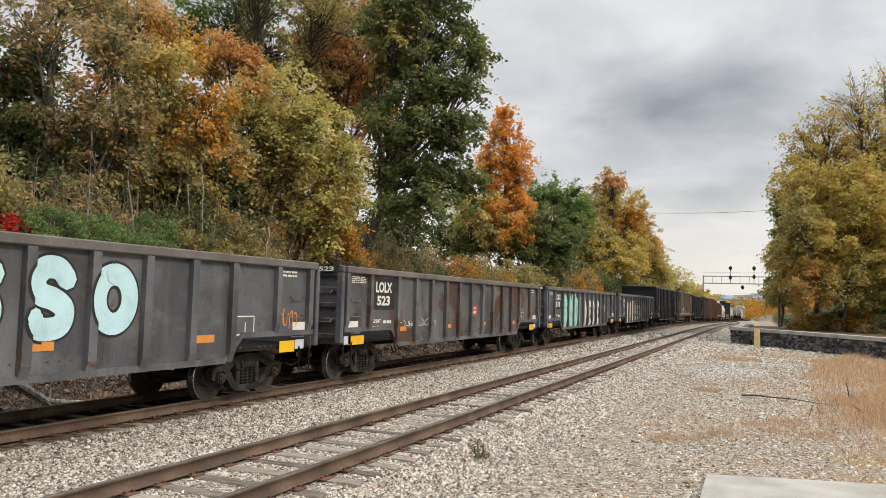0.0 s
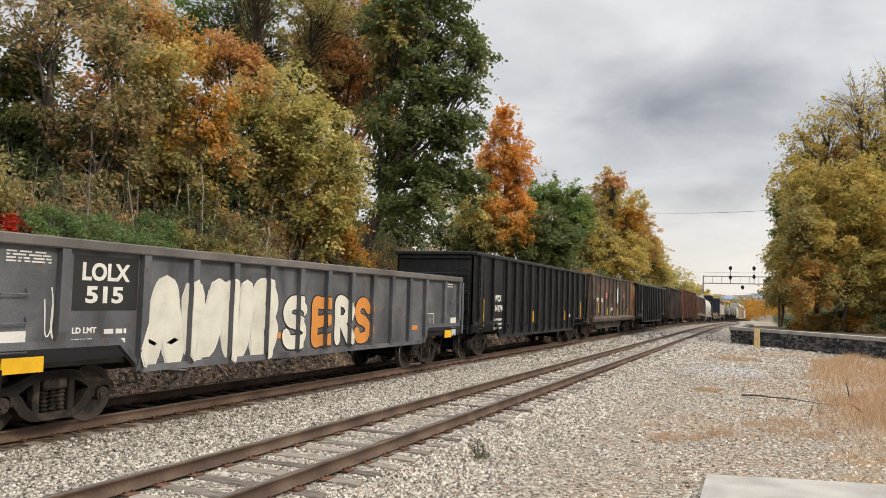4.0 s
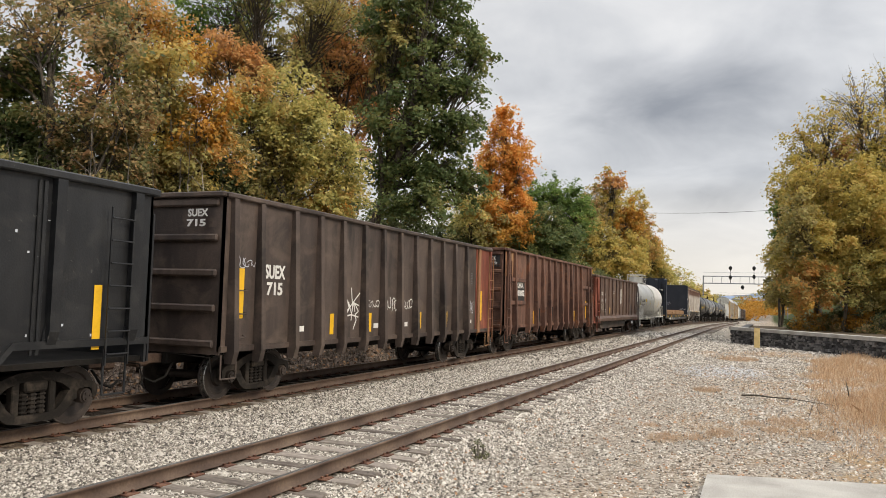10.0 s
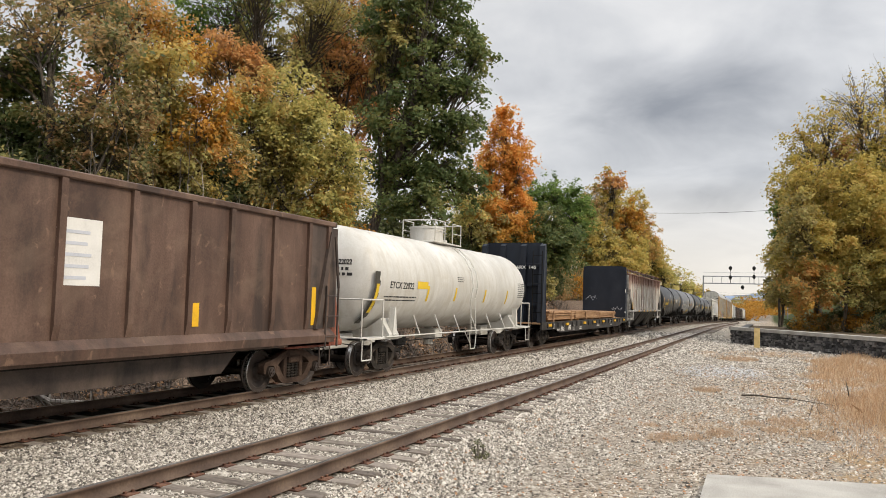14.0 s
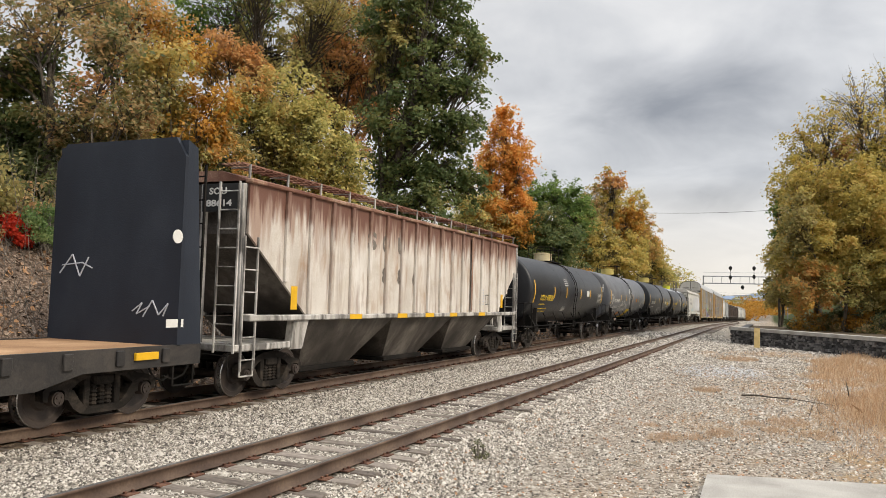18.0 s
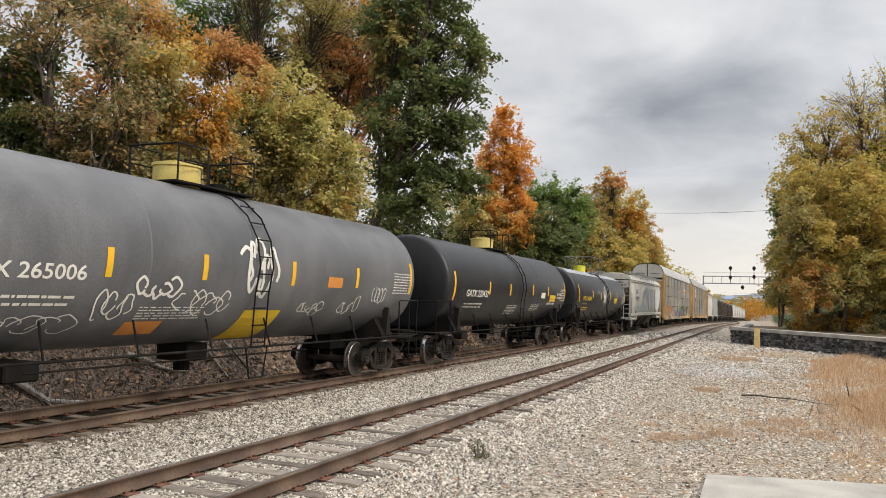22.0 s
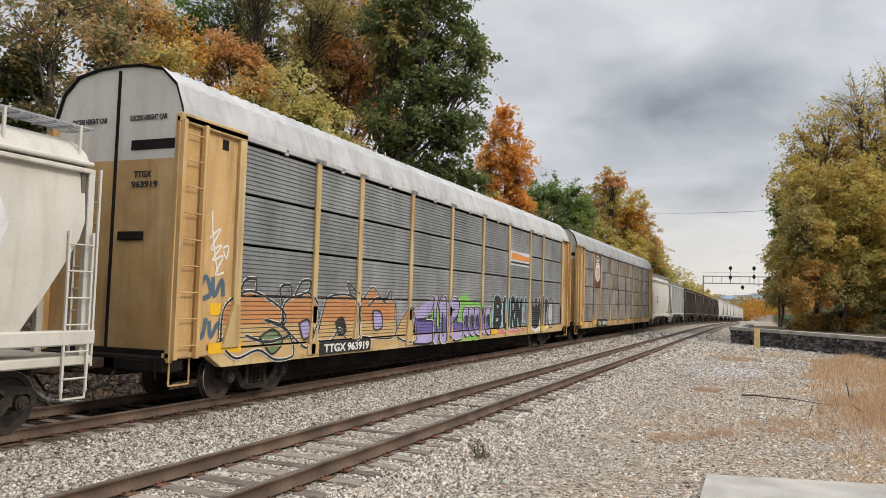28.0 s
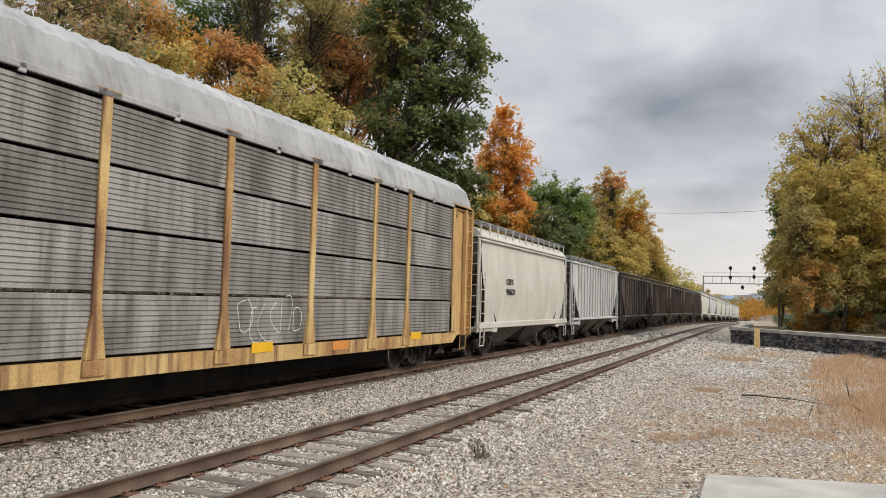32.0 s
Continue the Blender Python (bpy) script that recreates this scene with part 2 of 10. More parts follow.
# ---- geometry helpers ----
class Geo:
    """Collects simple solids into one mesh."""
    def __init__(self):
        self.v, self.f = [], []

    def add(self, vs, fs):
        k = len(self.v)
        self.v += [tuple(p) for p in vs]
        self.f += [tuple(i + k for i in q) for q in fs]
        return self

    def box(self, x0, x1, y0, y1, z0, z1, c=0.0):
        if not c:
            vs = [(x, y, z) for x in (x0, x1) for y in (y0, y1) for z in (z0, z1)]
            return self.add(vs, [(0, 1, 3, 2), (4, 6, 7, 5), (0, 4, 5, 1), (2, 3, 7, 6), (0, 2, 6, 4), (1, 5, 7, 3)])
        c = min(c, (x1 - x0) * 0.45, (y1 - y0) * 0.45, (z1 - z0) * 0.45)
        pts, ids = [], {}
        for i, x in enumerate((x0, x1)):
            for j, y in enumerate((y0, y1)):
                for k, z in enumerate((z0, z1)):
                    sx, sy, sz = (1 - 2 * i), (1 - 2 * j), (1 - 2 * k)
                    for a in range(3):
                        d = [sx * c, sy * c, sz * c]
                        d[a] = 0
                        ids[i, j, k, a] = len(pts)
                        pts.append((x + d[0], y + d[1], z + d[2]))
        fs = []
        for s in (0, 1):
            fs.append([ids[s, 0, 0, 0], ids[s, 1, 0, 0], ids[s, 1, 1, 0], ids[s, 0, 1, 0]][:: 1 if s else -1])
            fs.append([ids[0, s, 0, 1], ids[1, s, 0, 1], ids[1, s, 1, 1], ids[0, s, 1, 1]][:: -1 if s else 1])
            fs.append([ids[0, 0, s, 2], ids[1, 0, s, 2], ids[1, 1, s, 2], ids[0, 1, s, 2]][:: 1 if s else -1])
        for s in (0, 1):
            for t in (0, 1):
                fs.append((ids[s, t, 0, 0], ids[s, t, 0, 1], ids[s, t, 1, 1], ids[s, t, 1, 0]))
                fs.append((ids[s, 0, t, 0], ids[s, 0, t, 2], ids[s, 1, t, 2], ids[s, 1, t, 0]))
                fs.append((ids[0, s, t, 1], ids[0, s, t, 2], ids[1, s, t, 2], ids[1, s, t, 1]))
        for i in (0, 1):
            for j in (0, 1):
                for k in (0, 1):
                    fs.append((ids[i, j, k, 0], ids[i, j, k, 1], ids[i, j, k, 2]))
        return self.add(pts, fs)

    def cyl(self, a, b, r, n=10, r2=None, caps=True):
        a, b = Vector(a), Vector(b)
        d = (b - a)
        if d.length < 1e-6:
            return self
        u = d.orthogonal().normalized()
        w = d.normalized().cross(u)
        r2 = r if r2 is None else r2
        vs = []
        for p, q in ((a, r), (b, r2)):
            vs += [p + q * (math.cos(6.28319 * i / n) * u + math.sin(6.28319 * i / n) * w) for i in range(n)]
        fs = [(i, (i + 1) % n, n + (i + 1) % n, n + i) for i in range(n)]
        if caps:
            fs += [tuple(range(n))[::-1], tuple(range(n, 2 * n))]
        return self.add(vs, fs)

    def tube(self, pts, r, n=6):
        for a, b in zip(pts, pts[1:]):
            self.cyl(a, b, r, n)
        return self

    def prism(self, poly, axis, a, b):
        """A polygon pushed from a to b: axis 'x' takes (y, z), 'y' takes (x, z), 'z' takes (x, y)."""
        put = {"x": lambda q, s: (s, q[0], q[1]), "y": lambda q, s: (q[0], s, q[1]), "z": lambda q, s: (q[0], q[1], s)}[axis]
        n = len(poly)
        vs = [put(q, a) for q in poly] + [put(q, b) for q in poly]
        return self.add(vs, [tuple(range(n))[::-1], tuple(range(n, 2 * n))] + [(i, (i + 1) % n, n + (i + 1) % n, n + i) for i in range(n)])

    def lathe(self, profile, n=24, axis="x"):
        """Turns (position along the axis, radius) pairs round the axis."""
        put = {"x": lambda s, u, w: (s, u, w), "y": lambda s, u, w: (u, s, w), "z": lambda s, u, w: (u, w, s)}[axis]
        vs = [put(s, r * math.cos(6.28319 * i / n), r * math.sin(6.28319 * i / n)) for s, r in profile for i in range(n)]
        fs = [(j * n + i, j * n + (i + 1) % n, (j + 1) * n + (i + 1) % n, (j + 1) * n + i) for j in range(len(profile) - 1) for i in range(n)]
        return self.add(vs, fs)

    def mesh(self, name="mesh", smooth=False):
        me = bpy.data.meshes.new(name)
        me.from_pydata(self.v, [], self.f)
        bm = bmesh.new()
        bm.from_mesh(me)
        bmesh.ops.recalc_face_normals(bm, faces=bm.faces)
        bm.to_mesh(me)
        bm.free()
        if smooth:
            me.polygons.foreach_set("use_smooth", [True] * len(me.polygons))
            me.set_sharp_from_angle(angle=radians(35))
        return me


def part(name, shape, material, parent=None, label="", smooth=False, at=None):
    """Links a mesh as ONE object under a thing or a part."""
    me = shape.mesh(name, smooth) if isinstance(shape, Geo) else shape
    if material and not me.materials:
        me.materials.append(material)
    ob = new(name, me)
    if parent:
        ob.parent = parent
    if at is not None:
        ob.matrix_basis = at
    if label:
        ob["label"] = label
    return ob


def thing(name, m, label, category, group=""):
    ob = new(name)
    ob.empty_display_size = 0.3
    ob.matrix_basis = m
    return tagged(ob, label, category, group)


def array_mesh(name, verts, quads):
    """A mesh from numpy arrays: (n, 3) corners and (m, k) faces."""
    me = bpy.data.meshes.new(name)
    m, k = quads.shape
    me.vertices.add(len(verts)), me.loops.add(m * k), me.polygons.add(m)
    me.vertices.foreach_set("co", np.ascontiguousarray(verts, np.float32).ravel())
    me.loops.foreach_set("vertex_index", np.ascontiguousarray(quads, np.int32).ravel())
    me.polygons.foreach_set("loop_start", np.arange(0, m * k, k, dtype=np.int32))
    me.update(calc_edges=True)
    me.validate()
    return me


# ---- the ground, one sheet to the horizon ----
def step(a, b, x):
    u = np.clip((x - a) / (b - a), 0, 1)
    return u * u * (3 - 2 * u)


def ground_height(x, y):
    x, y = np.asarray(x, float), np.asarray(y, float)
    xr = x - bend(y)
    wob = 0.35 * np.sin(y * 0.31 + 1.2 * np.sin(y * 0.11)) + 0.2 * np.sin(y * 0.9 + x)
    top = 3.6 - 1.0 * step(25, 45, y)
    z = -0.24 - 0.05 * step(-4.9, -3.6, xr) + 0.035 * step(-7.5, -7.0, xr) * step(-4.5, -5.0, xr) + 0.085 * step(-9.15, -9.65, xr) * step(-12.9, -12.4, xr)
    z = z - 0.55 * step(-12.4, -13.5, xr)
    u = np.clip((-13.8 - xr + 0.25 * wob) / 4.2, 0, 1)
    z = z + (top + 0.55) * (0.25 * u + 0.75 * u * u * (3 - 2 * u)) + 0.05 * np.clip(-18.5 - xr, 0, 60)
    z = z + 0.10 * wob * step(-14, -15.5, xr) * (1 - step(60, 200, np.abs(x)))
    # bank beyond the stone dock
    v = step(54, 66, y) * np.clip((xr - 1.2) / 6.0, 0, 1)
    z = z + 3.2 * v * v * (3 - 2 * v)
    side = np.clip(np.abs(x) - 40, 0, None)
    near = 1 - step(300, 900, np.abs(x))
    z = z + grade(np.clip(y, None, 520)) * near - step(500, 900, np.hypot(x, y)) * 3
    return z


def ground_material():
    m = bpy.data.materials.new("gravel_and_leaf_litter")
    m.use_nodes = True
    n, l = m.node_tree.nodes, m.node_tree.links
    b = n["Principled BSDF"]
    co, sep = n.new("ShaderNodeTexCoord"), n.new("ShaderNodeSeparateXYZ")
    l.new(co.outputs["Object"], sep.inputs[0])

    def noise_tex(scale, detail=4):
        t = n.new("ShaderNodeTexNoise")
        t.inputs["Scale"].default_value, t.inputs["Detail"].default_value = scale, detail
        l.new(co.outputs["Object"], t.inputs["Vector"])
        return t.outputs["Fac"]

    def ramp(src, stops):
        r = n.new("ShaderNodeValToRGB")
        els = r.color_ramp.elements
        while len(els) < len(stops):
            els.new(0.5)
        for el, (p, c) in zip(els, stops):
            el.position, el.color = p, (*c, 1)
        l.new(src, r.inputs[0])
        return r.outputs[0]

    def mix(fac, a, c):
        q = n.new("ShaderNodeMix")
        q.data_type = "RGBA"
        l.new(fac, q.inputs["Factor"]), l.new(a, q.inputs[6]), l.new(c, q.inputs[7])
        return q.outputs[2]

    def rng(src, a, c, lo=0.0, hi=1.0):
        q = n.new("ShaderNodeMapRange")
        q.inputs["From Min"].default_value, q.inputs["From Max"].default_value = a, c
        q.inputs["To Min"].default_value, q.inputs["To Max"].default_value = lo, hi
        l.new(src, q.inputs["Value"])
        return q.outputs[0]

    def op(kind, a, c):
        q = n.new("ShaderNodeMath")
        q.operation = kind
        for i, v in enumerate((a, c)):
            if isinstance(v, (int, float)):
                q.inputs[i].default_value = v
            else:
                l.new(v, q.inputs[i])
        return q.outputs[0]
    vor = n.new("ShaderNodeTexVoronoi")
    vor.inputs["Scale"].default_value = 19
    l.new(co.outputs["Object"], vor.inputs["Vector"])
    grey = n.new("ShaderNodeSeparateColor")
    l.new(vor.outputs["Color"], grey.inputs[0])
    stones = ramp(grey.outputs[0], [(0.0, (0.09, 0.077, 0.063)), (0.4, (0.25, 0.222, 0.183)), (0.8, (0.42, 0.38, 0.322)), (1.0, (0.58, 0.54, 0.47))])
    dirt = ramp(noise_tex(13, 8), [(0.36, (0.11, 0.08, 0.06)), (0.5, (0.29, 0.236, 0.18)), (0.62, (0.48, 0.42, 0.35))])
    patch = noise_tex(0.55, 5)
    # trodden fine gravel and dirt to the right of the tracks
    right = op("MULTIPLY", rng(sep.outputs["X"], -4.6, -2.2), rng(patch, 0.36, 0.62, 0.15, 0.95))
    col = mix(right, stones, dirt)
    tan = ramp(noise_tex(14, 5), [(0.3, (0.20, 0.13, 0.07)), (0.6, (0.40, 0.28, 0.16)), (0.8, (0.52, 0.40, 0.26))])
    dry = op("MULTIPLY", rng(sep.outputs["X"], -2.5, 1.0), rng(noise_tex(0.8, 6), 0.48, 0.64, 0.0, 0.85))
    col = mix(dry, col, tan)
    # brown fouled ballast along the main track
    brown = ramp(noise_tex(7, 5), [(0.3, (0.045, 0.033, 0.025)), (0.5, (0.12, 0.09, 0.065)), (0.7, (0.23, 0.18, 0.13))])
    col = mix(rng(sep.outputs["X"], -9.2, -9.75), col, brown)
    # oily ballast inside the gauge, darkened further for the shade under the cars
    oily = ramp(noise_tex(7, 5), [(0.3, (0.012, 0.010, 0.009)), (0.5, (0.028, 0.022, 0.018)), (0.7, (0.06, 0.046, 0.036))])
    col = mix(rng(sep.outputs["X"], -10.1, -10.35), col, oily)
    litter = ramp(noise_tex(16, 6), [(0.3, (0.05, 0.035, 0.025)), (0.48, (0.14, 0.10, 0.075)), (0.62, (0.24, 0.18, 0.14)), (0.75, (0.34, 0.28, 0.23))])
    col = mix(rng(sep.outputs["X"], -12.6, -13.4), col, litter)
    green = ramp(noise_tex(3, 6), [(0.35, (0.035, 0.05, 0.018)), (0.6, (0.09, 0.10, 0.04)), (0.75, (0.16, 0.14, 0.07))])
    far = op("MAXIMUM", op("MULTIPLY", rng(sep.outputs["X"], 0.8, 2.4), rng(sep.outputs["Y"], 55, 62)), rng(sep.outputs["X"], -19, -22))
    col = mix(far, col, green)
    l.new(col, b.inputs["Base Color"])
    b.inputs["Roughness"].default_value, b.inputs["Specular IOR Level"].default_value = 0.95, 0.08
    bp = n.new("ShaderNodeBump")
    bp.inputs["Strength"].default_value, bp.inputs["Distance"].default_value = 0.9, 0.035
    hgt = op("ADD", op("MULTIPLY", vor.outputs["Distance"], -1.0), op("MULTIPLY", noise_tex(40, 4), 0.5))
    l.new(hgt, bp.inputs["Height"]), l.new(bp.outputs[0], b.inputs["Normal"])
    return m


def build_ground():
    xs = np.unique(np.concatenate([np.linspace(-3000, -200, 15), np.linspace(-200, -40, 17), np.linspace(-40, -20, 21), np.linspace(-20, 12, 129), np.linspace(12, 60, 25), np.linspace(60, 300, 13), np.linspace(300, 3000, 12)]))
    ys = np.unique(np.concatenate([np.linspace(-600, -60, 10), np.linspace(-60, 0, 31), np.linspace(0, 70, 176), np.linspace(70, 200, 66), np.linspace(200, 600, 41), np.linspace(600, 4500, 25)]))
    gx, gy = np.meshgrid(xs, ys)
    gz = ground_height(gx, gy)
    nx, ny = len(xs), len(ys)
    idx = np.arange(nx * ny).reshape(ny, nx)
    quads = np.stack([idx[:-1, :-1], idx[:-1, 1:], idx[1:, 1:], idx[1:, :-1]], -1).reshape(-1, 4)
    me = array_mesh("ground", np.stack([gx, gy, gz], -1).reshape(-1, 3), quads)
    me.polygons.foreach_set("use_smooth", [True] * len(me.polygons))
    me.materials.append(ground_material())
    tagged(new("ground", me), "pale ballast, trodden gravel and leaf-littered bank beside the tracks", "ground", kind="structure")


build_ground()


# ---- tracks ----
RAIL_PROFILE = [(-0.07, -0.17), (0.07, -0.17), (0.07, -0.158), (0.012, -0.135), (0.010, -0.045), (0.036, -0.03), (0.036, -0.006), (0.028, 0.0), (-0.028, 0.0), (-0.036, -0.006), (-0.036, -0.03), (-0.010, -0.045), (-0.012, -0.135), (-0.07, -0.158)]


def rail_mesh(x, ys, side_of=None, lift=0.0):
    n = len(RAIL_PROFILE)
    rows = []
    for y in ys:
        z, dx = float(grade(y)) + lift, float(bend(y))
        if side_of:
            dx += side_of(y)
        rows.append([(x + dx + a, y, z + c) for a, c in RAIL_PROFILE])
    verts = np.array(rows).reshape(-1, 3)
    k = np.arange(len(ys) - 1)[:, None] * n + np.arange(n)[None, :]
    k2 = np.arange(len(ys) - 1)[:, None] * n + (np.arange(n)[None, :] + 1) % n
    me = array_mesh("rail", verts, np.stack([k, k2, k2 + n, k + n], -1).reshape(-1, 4))
    me.materials.append(RAIL), me.materials.append(RAIL_TOP)
    mi = np.zeros((len(ys) - 1, n), np.int32)
    mi[:, 7] = 1
    me.polygons.foreach_set("material_index", mi.ravel())
    return me


def track(name, xc, label, tie_ys, off=None, y1=420.0, plates=True, lift=0.0):
    root = thing(name, pose(0, 0, 0), label, "railway track")
    ys = np.concatenate([np.arange(-40, 80, 6.0), np.arange(80, y1 + 1, 4.0)])
    for s in (-0.7525, 0.7525):
        part("rail", rail_mesh(xc + s, ys, off, lift), None, root)
    variants = []
    for k in range(6):
        g = Geo()
        le = 1.30 + random.uniform(-0.08, 0.08)
        g.box(-le, le, -0.115, 0.115, -0.18, 0.0, 0.018)
        me = g.mesh("tie")
        for v in me.vertices:
            v.co += 0.012 * Vector((random.uniform(-3, 3), random.uniform(-1, 1), random.uniform(-0.5, 0.5)))
        me.materials.append(TIE)
        variants.append(me)
    pg = Geo()
    pg.box(-0.18, 0.18, -0.10, 0.10, 0.0, 0.018, 0.004)
    for sx in (-1, 1):
        for sy in (-0.055, 0.06):
            pg.box(sx * 0.095 - 0.016, sx * 0.095 + 0.016, sy - 0.016, sy + 0.016, 0.0, 0.045, 0.004)
    for sy in (-0.02, 0.1):
        pg.prism([(-0.09, 0.02), (-0.02, 0.07), (0.0, 0.02)], "x", -0.0, 0.0001)
    plate_me = pg.mesh("tie_plate")
    plate_me.materials.append(PLATE)
    for y in tie_ys:
        y = y + random.uniform(-0.05, 0.05)
        z = float(grade(y)) - 0.188 + lift
        x = xc + (off(y) if off else 0) + random.uniform(-0.06, 0.06)
        part("tie", random.choice(variants), None, root, at=pose(x, y, z + random.uniform(-0.012, 0.006), 0, 0, random.gauss(0, 1.6)))
        if plates and y < 45:
            for s in (-0.7525, 0.7525):
                part("tie_plate", plate_me, None, root, at=pose(xc + s + (off(y) if off else 0), y, z + 0.001))
    return root


def siding_off(y):
    """The siding runs in towards the main track far down the line."""
    u = np.clip(np.asarray(y, float) - 140, 0, None)
    return float(-min(4.9, u * u / 2600))


TIE_STEP = 0.58
track("siding_track", XS, "rusty siding rails on weathered grey wooden ties", np.arange(4.0, 140, TIE_STEP), siding_off, y1=300.0)
track("main_track", XM, "main line rails with dark oily wooden ties", np.arange(2.0, 100, 0.53), None, plates=True, lift=0.045)


# ---- loose stones ----
def stones(name, label, n, x0, x1, y0, y1, size, seed, bias=1.0, lift=0.0, material=None, oval=False):
    rng = np.random.default_rng(seed)
    base = np.array([(1, 0, -0.3), (0, 1, -0.3), (-1, 0, -0.3), (0, -1, -0.3), (0, 0, 0.62)], float)
    tri = np.array([(0, 1, 4), (1, 2, 4), (2, 3, 4), (3, 0, 4)])
    x = rng.uniform(x0, x1, n)
    y = y0 + (y1 - y0) * rng.uniform(0, 1, n) ** bias
    # keep the rails and ties clear
    keep = np.ones(n, bool)
    if oval:
        keep &= np.hypot((2 * x - x0 - x1) / (x1 - x0), (2 * y - y0 - y1) / (y1 - y0)) < 1 - np.abs(rng.normal(0, 0.3, n))
    for xc in (XS, XM):
        for s in (-0.7525, 0.7525):
            keep &= np.abs(x - xc - s) > 0.11
    x, y = x[keep], y[keep]
    n = len(x)
    s = size * np.exp(rng.normal(0, 0.33, n)) * (0.8 + y / 40)
    z = ground_height(x, y) + s * 0.1 + lift
    on_tie = (np.abs(x - XS) < 1.2)
    z = np.where(on_tie, z - rng.uniform(0, 0.03, n), z)
    P = base[None] * (s[:, None, None] * rng.uniform(0.6, 1.15, (n, 5, 1)))
    P[:, 4, :2] += rng.uniform(-0.55, 0.55, (n, 2)) * s[:, None]
    ang = rng.uniform(0, 6.28, n)
    ca, sa = np.cos(ang)[:, None], np.sin(ang)[:, None]
    P = np.stack([P[:, :, 0] * ca - P[:, :, 1] * sa, P[:, :, 0] * sa + P[:, :, 1] * ca, P[:, :, 2]], -1)
    P[:, :4, 2] += rng.uniform(-0.2, 0.2, (n, 4)) * s[:, None]
    P += np.stack([x, y, z], -1)[:, None, :]
    F = (tri[None] + 5 * np.arange(n)[:, None, None]).reshape(-1, 3)
    me = array_mesh(name, P.reshape(-1, 3), F)
    me.materials.append(material or STONE)
    tagged(new(name, me), label, "gravel", kind="stuff")


stones("ballast_stones", "pale grey crushed ballast stones between the tracks", 150000, -9.7, -3.2, 5.5, 30, 0.0225, 3, 1.5)
stones("far_ballast_stones", "pale grey crushed ballast stones down the line", 32000, -9.6, -3.4, 28, 70, 0.032, 4, 1.2)
stones("gravel_stones", "scattered grey and tan gravel on trodden earth", 75000, -4.2, 5.6, 6, 40, 0.019, 5, 1.35)
stones("far_gravel_stones", "grey and tan gravel before the dock", 15000, -5.6, 6.0, 38, 62, 0.026, 8, 1.0)


# ---- plants ----
def leaf_ramp(*cols):
    k = len(cols)
    return [(0.27 + 0.44 * i / (k - 1), c) for i, c in enumerate(cols)]


def leaf_mat(name, *cols):
    return surf(name, leaf_ramp(*cols), 0.6, 0, 0.75, island=0.2, bump=0.0, fine=1.6, spec=0.3, through_light=0.5, shift=False)


LEAF_DARKGREEN = leaf_mat("dark_green_leaves", (0.042, 0.070, 0.027), (0.088, 0.128, 0.046), (0.145, 0.185, 0.068), (0.213, 0.225, 0.075), (0.325, 0.250, 0.088))
LEAF_OLIVE = leaf_mat("olive_yellow_leaves", (0.170, 0.165, 0.050), (0.380, 0.325, 0.090), (0.540, 0.435, 0.120), (0.620, 0.440, 0.130), (0.590, 0.340, 0.115))
LEAF_GOLD = leaf_mat("golden_leaves", (0.120, 0.130, 0.045), (0.300, 0.280, 0.090), (0.520, 0.420, 0.130), (0.620, 0.430, 0.130), (0.620, 0.360, 0.110))
LEAF_ORANGE = leaf_mat("orange_maple_leaves", (0.500, 0.220, 0.050), (0.680, 0.280, 0.060), (0.740, 0.360, 0.085), (0.730, 0.440, 0.120), (0.660, 0.500, 0.170))
LEAF_RUST = leaf_mat("rust_brown_leaves", (0.185, 0.140, 0.070), (0.400, 0.240, 0.100), (0.570, 0.285, 0.110), (0.660, 0.355, 0.130), (0.580, 0.420, 0.165))
LEAF_LIGHT = leaf_mat("yellow_green_leaves", (0.143, 0.156, 0.058), (0.312, 0.305, 0.104), (0.494, 0.448, 0.150), (0.650, 0.507, 0.182), (0.676, 0.377, 0.143))
LEAF_BROWNGREEN = leaf_mat("brownish_green_leaves", (0.052, 0.072, 0.033), (0.143, 0.169, 0.065), (0.312, 0.260, 0.117), (0.520, 0.338, 0.156), (0.546, 0.286, 0.156))
LEAF_RED = leaf_mat("red_sumac_leaves", (0.244, 0.023, 0.015), (0.532, 0.045, 0.023), (0.630, 0.091, 0.030))
DRYGRASS = surf("dry_tan_grass", leaf_ramp((0.42, 0.25, 0.14), (0.62, 0.41, 0.25), (0.70, 0.55, 0.38)), 0.9, 0, 1.5, island=0.6, bump=0, through_light=0.4)
TWIG = surf("grey_twigs", flat3((0.06, 0.05, 0.04), (0.14, 0.12, 0.10), (0.26, 0.23, 0.20)), 0.95, 0, 2, island=0.3, bump=0.1)


def leaves(centres, radii, per, size, rng, flat=0.35):
    """Small folded leaves round the centres of clumps."""
    n = len(centres) * per
    c = np.repeat(centres, per, 0)
    r = np.repeat(radii, per)[:, None]
    d = rng.normal(0, 1, (n, 3))
    d *= (rng.uniform(0.1, 1, (n, 1)) ** 0.45) / np.linalg.norm(d, axis=1, keepdims=True)
    p = c + d * r * np.array([1, 1, 0.72])
    u = rng.normal(0, 1, (n, 3))
    u /= np.linalg.norm(u, axis=1, keepdims=True)
    w = rng.normal(0, 1, (n, 3)) + np.array([0, 0, flat * 2])
    v = np.cross(w, u)
    v /= np.linalg.norm(v, axis=1, keepdims=True) + 1e-9
    s = (size * rng.uniform(0.6, 1.35, n))[:, None]
    nrm = np.cross(u, v)
    V = np.stack([p - u * s * 0.55, p + v * s * 0.34 + nrm * s * 0.1, p + u * s * 0.55, p - v * s * 0.34 + nrm * s * 0.1], 1)
    return V.reshape(-1, 3)


